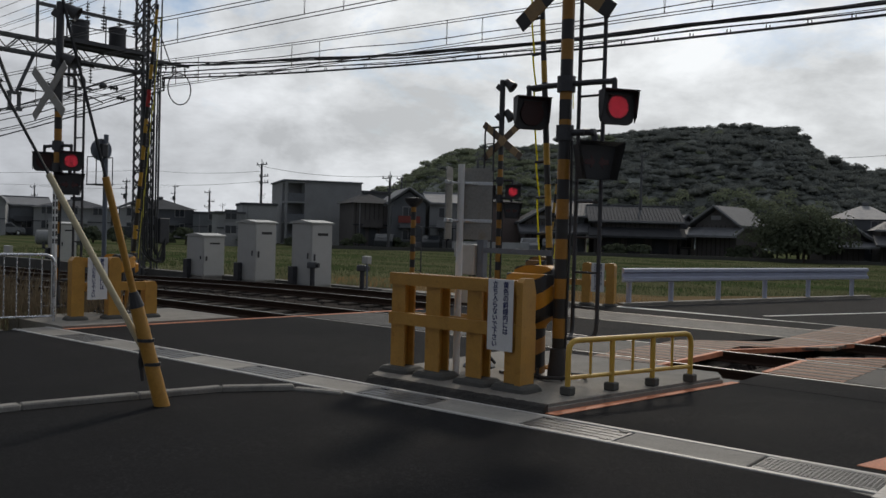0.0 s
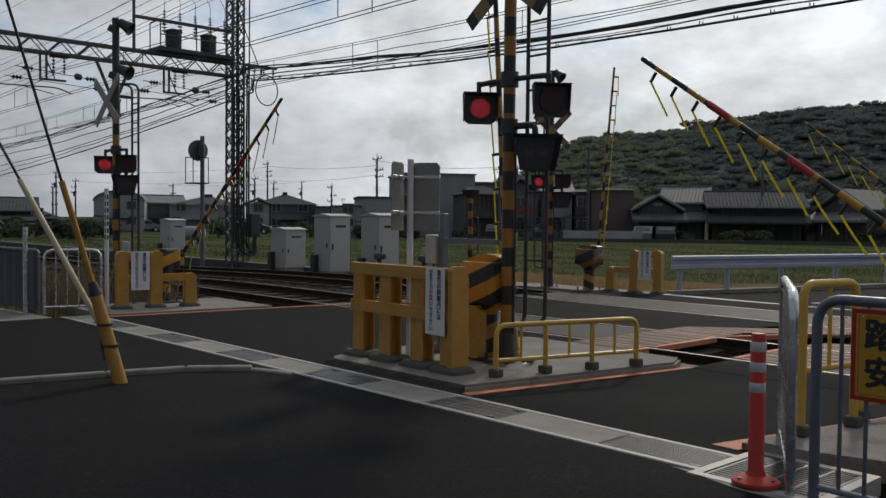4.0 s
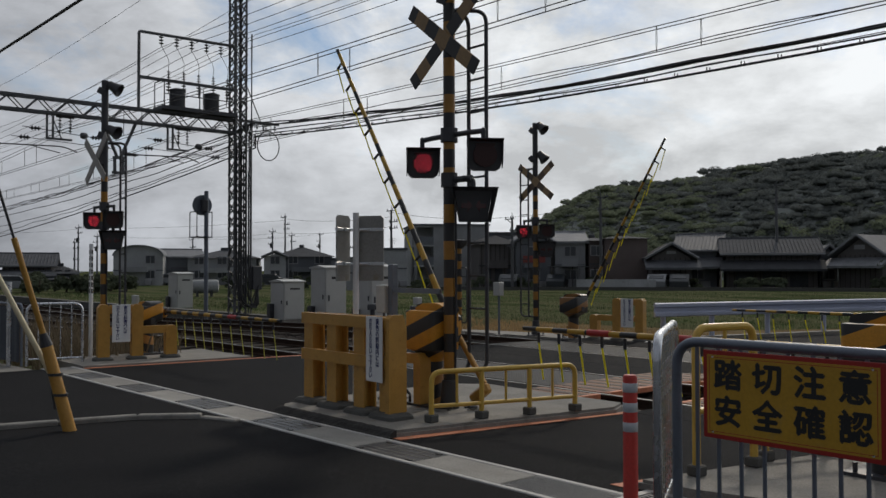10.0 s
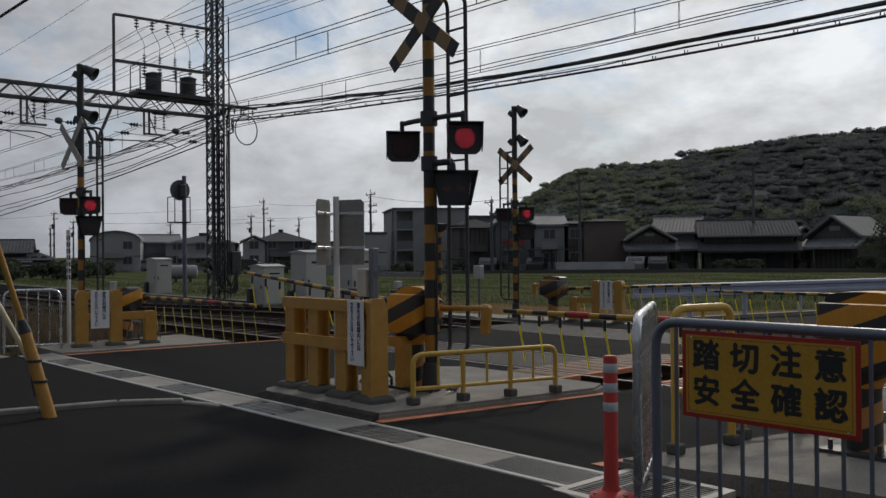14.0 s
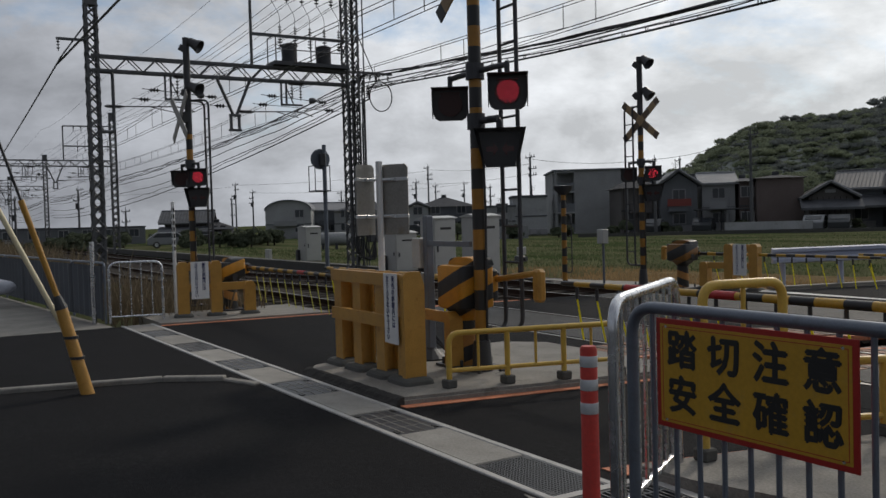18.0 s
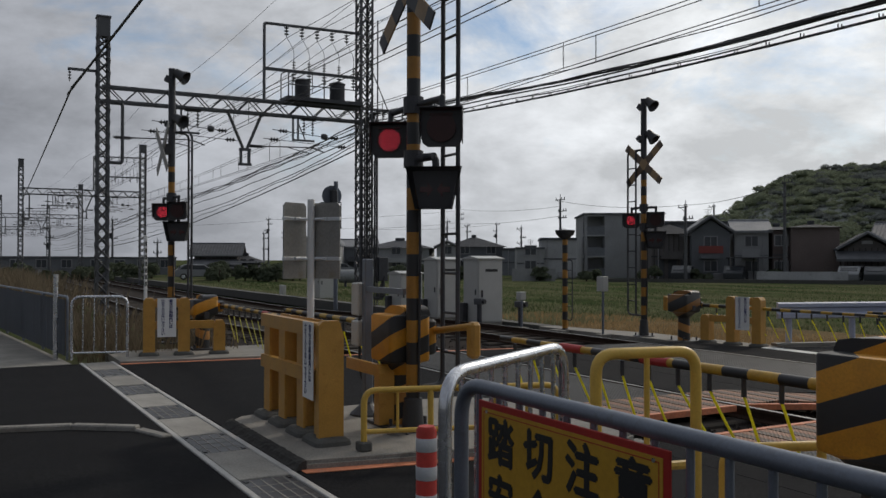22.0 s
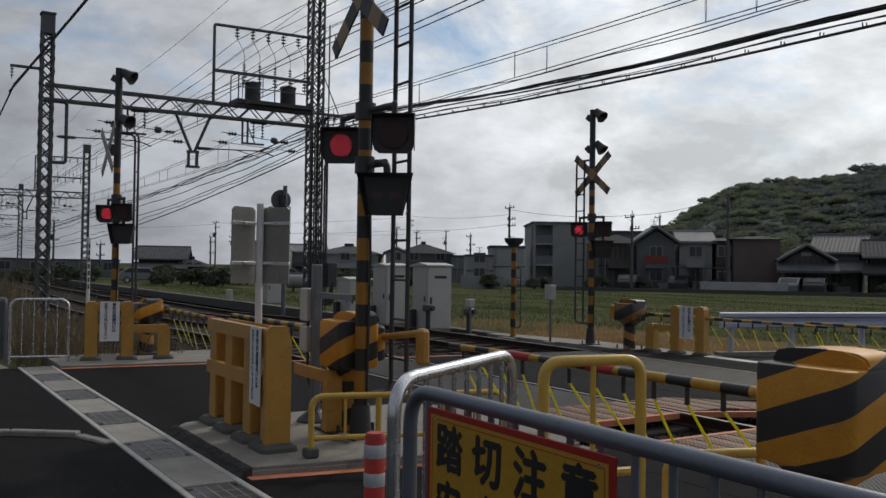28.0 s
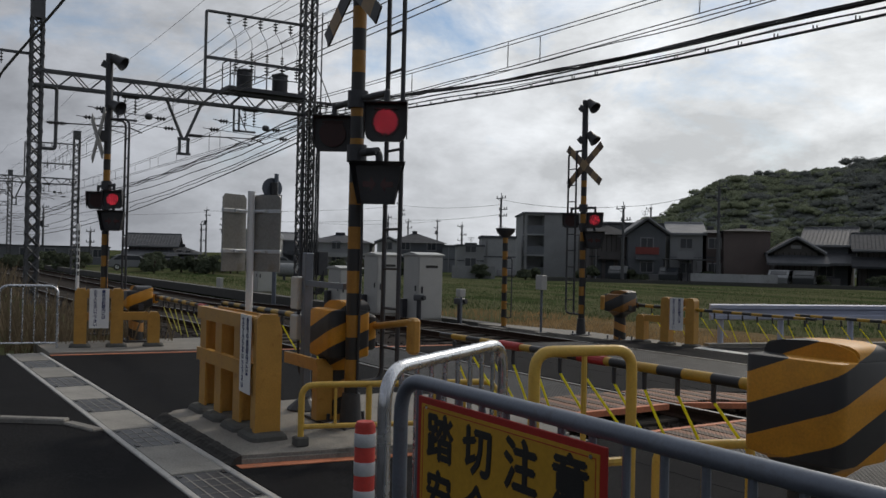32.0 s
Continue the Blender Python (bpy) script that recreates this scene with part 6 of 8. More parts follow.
def panel_post():
    """Backs of two upright signs clamped to one white pole on the island."""
    p = thing("sign_post", "white pole with the weathered backs of two upright panels", "sign post", pose(-4.21, 7.535, 0.06))
    bm = bmesh.new(); cyl(bm, (0, 0, 0), (0, 0, 1.93), 0.031, n=14)
    part("pole", bm, M_WHITE, p, "white round pole", True)
    for px, py, w, rz in ((0.09, 0.105, 0.30, 30), (-0.03, -0.135, 0.28, 118)):
        bm = bmesh.new()
        h0, h1 = 1.25, 1.9
        prism(bm, [(-w / 2, h0), (w / 2, h0), (w / 2, h1 - 0.03), (w / 2 - 0.03, h1), (-w / 2 + 0.03, h1), (-w / 2, h1 - 0.03)], -0.006, 0.006, "y")
        pl = part("panel", bm, M_TAN, p, "weathered grey panel", False, pose(px, py, 0, 0, 0, rz))
        for zz in (1.42, 1.76):
            bm = bmesh.new(); box(bm, -w / 2 - 0.003, -0.013, zz - 0.016, w / 2 + 0.003, 0.013, zz + 0.016, b=0.003)
            part("strap", bm, M_REFLECT, pl, "thin steel strap")
            bm = bmesh.new(); box(bm, -0.022, -0.036, zz - 0.014, 0.022, -0.012, zz + 0.014, b=0.004)
            part("clamp", bm, M_REFLECT, pl)
    for zz in (1.42, 1.76):
        for q in ((0.09, 0.105), (-0.03, -0.135)):
            bm = bmesh.new()
            tube(bm, [(0, 0, zz), (q[0], q[1], zz)], 0.012, 6)
            part("bracket", bm, M_REFLECT, p, "steel bracket from the pole to a panel")
    q = thing("conduit_post", "grey square post with junction boxes on the island", "equipment post", pose(-4.42, 8.16, 0.06))
    bm = bmesh.new(); box(bm, -0.04, -0.04, 0, 0.04, 0.04, 1.42, b=0.008)
    part("post", bm, M_GREYPIPE, q)
    for a, b_ in ((0.9, 1.2), (0.62, 0.85)):
        bm = bmesh.new(); box(bm, -0.2, -0.08, a, -0.04, 0.06, b_, b=0.01)
        part("junction_box", bm, M_CAB, q, "pale junction box")
    bm = bmesh.new(); lathe(bm, [(0.16, 0), (0.16, 0.015), (0.06, 0.1), (0.05, 0.12)], 14)
    part("foot", bm, M_DARK, q)
    bm = bmesh.new()
    for s in (-1, 1):
        tube(bm, bend([(-0.12, 0.03 * s, 0.95), (-0.1, 0.03 * s, 0.3), (0.05, 0.2, 0.02)], 0.15), 0.014, 6)
    part("cables", bm, M_WIRE, q)
    bm = bmesh.new(); box(bm, 0.03, -0.03, 1.12, 0.8, 0.0, 1.17)
    part("stay", bm, M_GREYPIPE, q, "stay bar to the signal pole")


panel_post()


def disc_post():
    p = thing("disc_signal", "round signal disc seen from behind on a pole", "railway signal", pose(-25.9, 16.35, -0.3))
    bm = bmesh.new(); cyl(bm, (0, 0, 0), (0, 0, 4.5), 0.075, n=14)
    part("pole", bm, M_GREYPIPE, p, "", True)
    bm = bmesh.new(); cyl(bm, (-0.1, -0.12, 4.0), (-0.06, -0.12, 4.0), 0.36, n=28)
    part("disc", bm, M_GREYPIPE, p, "grey round disc")
    bm = bmesh.new(); box(bm, -0.06, -0.2, 3.75, 0.12, 0.02, 4.2, b=0.03)
    part("lamp_case", bm, M_DARK, p)
    bm = bmesh.new()
    box(bm, -0.3, -0.5, 2.85, 0.3, 0.1, 2.89)
    for sx in (-0.28, 0.28):
        for sy in (-0.48, 0.08):
            cyl(bm, (sx, sy, 2.85), (sx, sy, 3.75), 0.018, n=6)
    for sy in (-0.48, 0.08):
        cyl(bm, (-0.28, sy, 3.75), (0.28, sy, 3.75), 0.018, n=6)
    part("platform", bm, M_DARK, p, "small service cage")


disc_post()


def name_post():
    p = thing("name_post", "white post with dark vertical writing", "sign post", pose(-11.5, 7.44, 0.0))
    bm = bmesh.new(); box(bm, -0.045, -0.02, 0, 0.045, 0.02, 1.85, b=0.006)
    part("post", bm, M_WHITE, p)
    for k in range(7):
        bm = bmesh.new(); box(bm, -0.022, -0.0225, 0, 0.022, -0.0205, 0.07)
        part("writing_bar", bm, M_INK, p, "dark unreadable writing", False, pose(0, 0, 1.05 + 0.105 * k))
        bm = bmesh.new(); box(bm, 0.0455, -0.012, 0, 0.047, 0.012, 0.07)
        part("writing_bar", bm, M_INK, p, "dark unreadable writing", False, pose(0, 0, 1.05 + 0.105 * k))


name_post()


def panel_fence():
    f = thing("sheet_fence", "dark blue sheet fence on a light frame", "fence")
    a, b = Vector((-10.95, 6.22, 0)), Vector((-24, 4.9, 0))
    n = 7
    for k in range(n):
        p, q = a.lerp(b, k / n), a.lerp(b, (k + 1) / n)
        d = q - p
        m = Matrix.Translation(p) @ pose(0, 0, 0, 0, 0, math.degrees(math.atan2(d.y, d.x)))
        bm = bmesh.new()
        nn = 24
        v0 = [bm.verts.new((d.length * i / nn, 0.012 * math.sin(i * 1.57), 0.06)) for i in range(nn + 1)]
        v1 = [bm.verts.new((d.length * i / nn, 0.012 * math.sin(i * 1.57), 0.88)) for i in range(nn + 1)]
        for i in range(nn):
            bm.faces.new((v0[i], v0[i + 1], v1[i + 1], v1[i]))
        bmesh.ops.solidify(bm, geom=bm.faces[:], thickness=0.004)
        part("sheet", bm, M_PANELB, f, "dark blue corrugated sheet", False, m)
        bm = bmesh.new()
        tube(bm, bend([(0, -0.03, 0), (0, -0.03, 0.92), (d.length - 0.05, -0.03, 0.92), (d.length - 0.05, -0.03, 0)], 0.08), 0.02, 8)
        part("frame", bm, M_GREYPIPE, f, "", True, m)
    bm = bmesh.new(); cyl(bm, (-11.05, 6.1, 0), (-11.05, 6.1, 1.25), 0.035, n=10)
    part("corner_post", bm, M_GALV, f, "pale corner post", True)


panel_fence()


def bags():
    rng = random.Random(8)
    M_BAG = mat("blue_white_sacks", (0.42, 0.44, 0.5), 0.6, 0, 0.25, 6, 40, 0.3)
    g = thing("sack_pile", "pile of pale blue and white sacks on the yard", "sacks", pose(-15.4, 4.75, 0.0))
    for k in range(7):
        bm = bmesh.new()
        bmesh.ops.create_icosphere(bm, subdivisions=3, radius=0.3)
        o = rng.uniform(0, 50)
        for v in bm.verts:
            n = noise.noise(v.co * 4 + Vector((o, 0, 0)))
            v.co *= 1 + 0.22 * n
            v.co.z = max(v.co.z * 0.6, -0.12) + 0.12
            v.co.x *= 1.2
        part("sack", bm, M_BAG, g, "crumpled sack", True, pose(rng.uniform(-0.5, 0.5), rng.uniform(-0.6, 0.3), 0.25 * (k % 3), 0, 0, rng.uniform(0, 360)))
    bm = bmesh.new()
    lathe(bm, [(0.12, 0), (0.11, 0.3), (0.09, 0.34)], 12, pose(0.1, -0.2, 0.62))
    part("roll", bm, M_BAG, g, "upright roll", True)
    c = thing("traffic_cone", "red plastic traffic cone on the yard", "traffic cone", pose(-15.9, 4.3, 0))
    bm = bmesh.new()
    lathe(bm, [(0.14, 0.03), (0.03, 0.7), (0.0, 0.7)], 16)
    part("cone", bm, M_RED, c, "", True)
    bm = bmesh.new(); box(bm, -0.19, -0.19, 0, 0.19, 0.19, 0.035, b=0.01)
    part("base", bm, M_RED, c)


bags()


# ---- distance: houses, poles, hill ----
# Dark tiles, timber and glass are lightened to paint in distant haze.
M_ROOF = mat("hazy_roof_tiles", (0.085, 0.088, 0.095), 0.9, 0, 0.3, 1.5, 14, 0.6, rand=0.35, spec=0.1)
M_ROOFL = mat("grey_roof_tiles", (0.185, 0.19, 0.2), 0.65, 0, 0.3, 1.5, 14, 0.6, rand=0.35, spec=0.3)
M_WALLW = mat("pale_house_wall", (0.34, 0.348, 0.352), 0.9, 0, 0.2, 0.6, 10, 0.1, dirt=(0.24, 0.235, 0.22), rand=0.2)
M_WALLG = mat("grey_house_wall", (0.152, 0.162, 0.176), 0.9, 0, 0.25, 0.6, 10, 0.1, rand=0.25)
M_WALLB = mat("brown_house_wall", (0.135, 0.108, 0.1), 0.9, 0, 0.22, 0.6, 10, 0.1, rand=0.2)
M_WOOD = mat("hazy_timber_wall", (0.105, 0.097, 0.095), 0.9, 0, 0.25, 1.5, 12, 0.2, rand=0.2)
M_BARKB = mat("blackened_battens", (0.05, 0.043, 0.04), 0.9, 0, 0.3, 2, 12, 0.2, rand=0.3)
M_GLASS = mat("hazy_window_glass", (0.05, 0.056, 0.064), 0.1, 0, 0.1, 2, 20, 0.0)
M_FRAME = mat("window_frame", (0.3, 0.3, 0.31), 0.5, 0.3, 0.1, 2, 20, 0.0)
BASE_Z = -0.42


def at_bearing(az, dist):
    return 3.0 + dist * math.cos(radians(az)), 4.9 + dist * math.sin(radians(az))


def add_windows(h, w, y, rows, wall_h, rng, size=(1.5, 1.1), every=3.0):
    n = max(1, int(w / every))
    for r in range(rows):
        for k in range(n):
            if rng.random() < 0.2:
                continue
            cx = -w / 2 + w * (k + 0.5) / n
            z = 0.9 + r * wall_h / rows
            bm = bmesh.new()
            box(bm, -size[0] / 2 - 0.06, -0.06, -0.06, size[0] / 2 + 0.06, 0.02, size[1] + 0.06)
            win = part("window", bm, M_FRAME, h, "", False, pose(cx, y, z))
            for s in (-1, 1):
                bm = bmesh.new()
                box(bm, s * size[0] / 4 - size[0] / 4 + 0.03, -0.075, 0.02, s * size[0] / 4 + size[0] / 4 - 0.03, -0.061, size[1] - 0.02)
                part("pane", bm, M_GLASS, win)


def house(az, dist, w, d, wall_h, roof_h, kind, turn, wall, roof, label, seed, rows=2, over=0.6):
    """A house whose front looks to the camera's side; turn tilts it."""
    rng = random.Random(seed)
    x, y = at_bearing(az, dist)
    h = thing("house", label, "house", pose(x, y, BASE_Z, 0, 0, az - 90 + turn), "houses beyond the field")
    bm = bmesh.new()
    if kind == "gable_front":
        prism(bm, [(-w / 2, 0), (w / 2, 0), (w / 2, wall_h), (0, wall_h + roof_h - 0.15), (-w / 2, wall_h)], 0, d, "y")
    elif kind == "dome":
        prism(bm, [(-w / 2, 0), (w / 2, 0)] + [(w / 2 * math.cos(math.pi * k / 14), wall_h + roof_h * math.sin(math.pi * k / 14)) for k in range(15)], 0, d, "y")
    else:
        box(bm, -w / 2, 0, 0, w / 2, d, wall_h)
    part("wall", bm, wall, h)
    if rows == 2 and kind in ("dome", "flat", "gable_side", "hip"):
        bm = bmesh.new()
        box(bm, -w / 2 - 0.04, -0.05, wall_h * 0.5, w / 2 + 0.04, 0.0, wall_h * 0.5 + 0.12)
        part("storey_band", bm, roof, h)
        bm = bmesh.new()
        s = rng.choice((-1, 1))
        box(bm, s * w * 0.34 - 0.04, -0.09, 0.0, s * w * 0.34 + 0.04, -0.01, wall_h)
        part("downpipe", bm, M_FRAME, h)
    if rows == 2 and rng.random() < 0.6:
        bm = bmesh.new()
        ax, top = w * rng.uniform(-0.3, 0.3), wall_h + roof_h + 1.1
        cyl(bm, (ax, d / 2, wall_h), (ax, d / 2, top), 0.025, n=5)
        for q in range(4):
            cyl(bm, (ax - 0.4 + 0.06 * q, d / 2, top - 0.1 - 0.15 * q), (ax + 0.4 - 0.06 * q, d / 2, top - 0.1 - 0.15 * q), 0.014, n=4)
        part("aerial", bm, M_LATTICE, h, "thin television aerial")
    bm = bmesh.new()
    o = over
    if kind == "flat":
        box(bm, -w / 2 - 0.1, -0.1, wall_h, w / 2 + 0.1, d + 0.1, wall_h + roof_h)
    elif kind == "gable_front":
        t = 0.22
        prism(bm, [(-w / 2 - o, wall_h - o * 0.4), (0, wall_h + roof_h), (w / 2 + o, wall_h - o * 0.4), (w / 2 + o, wall_h - o * 0.4 + t), (0, wall_h + roof_h + t), (-w / 2 - o, wall_h - o * 0.4 + t)], -o, d + o, "y")
    elif kind == "gable_side":
        t = 0.22
        prism(bm, [(-o, wall_h - 0.15), (d / 2, wall_h + roof_h), (d + o, wall_h - 0.15), (d + o, wall_h + 0.05), (d / 2, wall_h + roof_h + t), (-o, wall_h + 0.05)], -w / 2 - o, w / 2 + o, "x")
    elif kind == "dome":
        arc = [(math.cos(math.pi * k / 14), math.sin(math.pi * k / 14)) for k in range(15)]
        prism(bm, [(w / 2 * 1.04 * c, wall_h + (roof_h + 0.12) * s) for c, s in arc] + [(w / 2 * c, wall_h + (roof_h + 0.004) * s) for c, s in reversed(arc)], -0.3, d + 0.2, "y")
    else:
        r = max(w / 2 - d / 2, 0.3)
        vs = [(-w / 2 - o, -o, wall_h), (w / 2 + o, -o, wall_h), (w / 2 + o, d + o, wall_h), (-w / 2 - o, d + o, wall_h), (-r, d / 2, wall_h + roof_h), (r, d / 2, wall_h + roof_h)]
        faces_of(bm, vs, ((0, 1, 5, 4), (1, 2, 5), (2, 3, 4, 5), (3, 0, 4), (3, 2, 1, 0)))
    part("roof", bm, roof, h)
    if kind == "gable_front":
        for sx in (-1, 1):
            bm = bmesh.new()
            tube(bm, [(0, -o - 0.04, wall_h + roof_h + 0.18), (sx * (w / 2 + o), -o - 0.04, wall_h - o * 0.4 + 0.18)], 0.13, 5)
            part("barge_board", bm, M_ROOFL, h, "pale barge tiles")
        if rows == 1:
            bm = bmesh.new()
            prism(bm, [(-o - 1.1, wall_h * 0.62), (0.05, wall_h * 0.86), (0.05, wall_h * 0.93), (-o - 1.1, wall_h * 0.69)], -w / 2 - 0.7, w / 2 + 0.7, "x")
            part("pent_roof", bm, roof, h, "lower lean-to roof")
            bm = bmesh.new()
            box(bm, -w * 0.12, -0.06, wall_h + roof_h * 0.3, w * 0.12, 0.03, wall_h + roof_h * 0.55)
            part("gable_vent", bm, M_FRAME, h, "pale gable vent")
    if kind in ("hip", "gable_side"):
        bm = bmesh.new()
        r = max(w / 2 - d / 2, 0.3) if kind == "hip" else w / 2 + o
        box(bm, -r, d / 2 - 0.15, wall_h + roof_h - 0.02, r, d / 2 + 0.15, wall_h + roof_h + 0.32, b=0.06)
        part("ridge", bm, roof, h, "ridge tiles")
        # rounded tile courses down the front slope
        if rows == 1 and d > 4:
            bm = bmesh.new()
            ya, za = -o, wall_h + (0.05 if kind == "gable_side" else 0.0)
            yb, zb = d / 2, wall_h + roof_h + (0.2 if kind == "gable_side" else 0.0)
            half = w / 2 + o
            n = int(2 * half / 0.32)
            for q in range(n + 1):
                x = -half + 2 * half * q / n
                f = 1.0 if kind == "gable_side" else min(1.0, (half - abs(x)) / max(half - r, 0.05))
                if f < 0.15:
                    continue
                tube(bm, [(x, ya - 0.03, za + 0.02), (x, ya + (yb - ya) * f, za + (zb - za) * f + 0.02)], 0.05, 5)
            tagged(part("roof_tiling", bm, roof, h), "rows of rounded roof tiles", "", "", "stuff")
            # Paler than the tiles, to paint the sunlit edge of the eaves.
            bm = bmesh.new()
            box(bm, -half, -o - 0.1, za - 0.1, half, -o - 0.02, za + 0.05)
            part("eaves_edge", bm, M_FRAME, h, "pale strip painting the lit edge of the eaves")
        if rows == 1:
            bm = bmesh.new()
            prism(bm, [(-o - 1.3, wall_h * 0.52), (0.05, wall_h * 0.78), (0.05, wall_h * 0.84), (-o - 1.3, wall_h * 0.58)], -w / 2 - 0.6, w / 2 + 0.6, "x")
            part("pent_roof", bm, roof, h, "lower lean-to roof")
    if wall is not M_WOOD:
        add_windows(h, w, 0, rows, wall_h, rng, (1.1, 0.9), 2.6)
    elif kind != "gable_front":
        for k in (-1, 0, 1):
            bm = bmesh.new(); box(bm, k * w * 0.3 - w * 0.1, -0.05, 0.25, k * w * 0.3 + w * 0.1, 0.02, 1.9)
            part("shutter", bm, M_ROOF, h, "dark wooden shutter")
    if rows and wall is not M_WOOD:
        for q in range(2):
            bm = bmesh.new()
            ax = w * rng.uniform(-0.42, 0.32)
            box(bm, ax, -0.42, 0.12, ax + 0.75, -0.1, 0.72, b=0.03)
            part("air_conditioner", bm, M_FRAME, h, "outdoor unit of an air conditioner")
    if wall is M_WOOD:
        for q in range(int(w / 0.45)):
            bm = bmesh.new()
            bx = -w / 2 + 0.2 + 0.45 * q
            box(bm, bx, -0.035, 0.1, bx + 0.07, 0.0, wall_h)
            part("batten", bm, M_BARKB, h)
    if rows > 1 and kind != "flat" and w > 2.8:
        bm = bmesh.new()
        box(bm, -w * 0.3, -0.9, wall_h * 0.46, w * 0.2, 0, wall_h * 0.5)
        box(bm, -w * 0.3, -0.9, wall_h * 0.5, w * 0.2, -0.84, wall_h * 0.63)
        part("balcony", bm, wall, h)
    return h


def apartment():
    x, y = at_bearing(140.1, 92)
    h = thing("apartment_building", "grey three-storey apartment block with corner balconies", "apartment building", pose(x, y, BASE_Z, 0, 0, 140.1 - 90 + 8), "houses beyond the field")
    W, H, D = 6.4, 6.55, 10
    bm = bmesh.new(); box(bm, -1.6, 0, 0, W - 2.0, D, H)
    part("wall", bm, M_WALLW, h, "blank pale side wall")
    for z in (0, 2.15, 4.3, 6.36):
        bm = bmesh.new(); box(bm, -3.6, -0.05, z, -1.605, 2.0, z + 0.16)
        part("floor_slab", bm, M_WALLW, h)
    bm = bmesh.new(); box(bm, -3.62, 2.0, 0, -1.605, D, H)
    part("core_wall", bm, M_WALLW, h)
    bm = bmesh.new(); box(bm, -3.64, -0.07, 0, -3.36, 0.22, H)
    part("corner_pillar", bm, M_WALLW, h)
    for z in (0.16, 2.31, 4.46):
        bm = bmesh.new(); box(bm, -3.55, -0.04, z, -1.6, 0.04, z + 0.85)
        part("balcony", bm, M_WALLG, h)
    bm = bmesh.new(); box(bm, -3.8, -0.2, H, W - 1.9, D, H + 0.15)
    part("roof", bm, M_WALLG, h, "flat roof slab")
    bm = bmesh.new(); box(bm, W - 2.0, 1.0, 0, W + 5, D, H - 0.9)
    wing = part("wing", bm, M_WALLG, h, "lower wing")
    bm = bmesh.new(); box(bm, W - 2.1, 0.7, H - 0.9, W + 5.2, D, H - 0.65)
    part("wing_roof", bm, M_ROOF, wing)
    bm = bmesh.new(); box(bm, W - 1.5, 0.95, 3.2, W + 4.5, 1.02, 4.2)
    part("window_band", bm, M_GLASS, wing)
    bm = bmesh.new(); box(bm, W - 1.5, 0.6, 2.4, W + 4.5, 1.0, 2.9)
    part("balcony", bm, M_WALLG, wing)


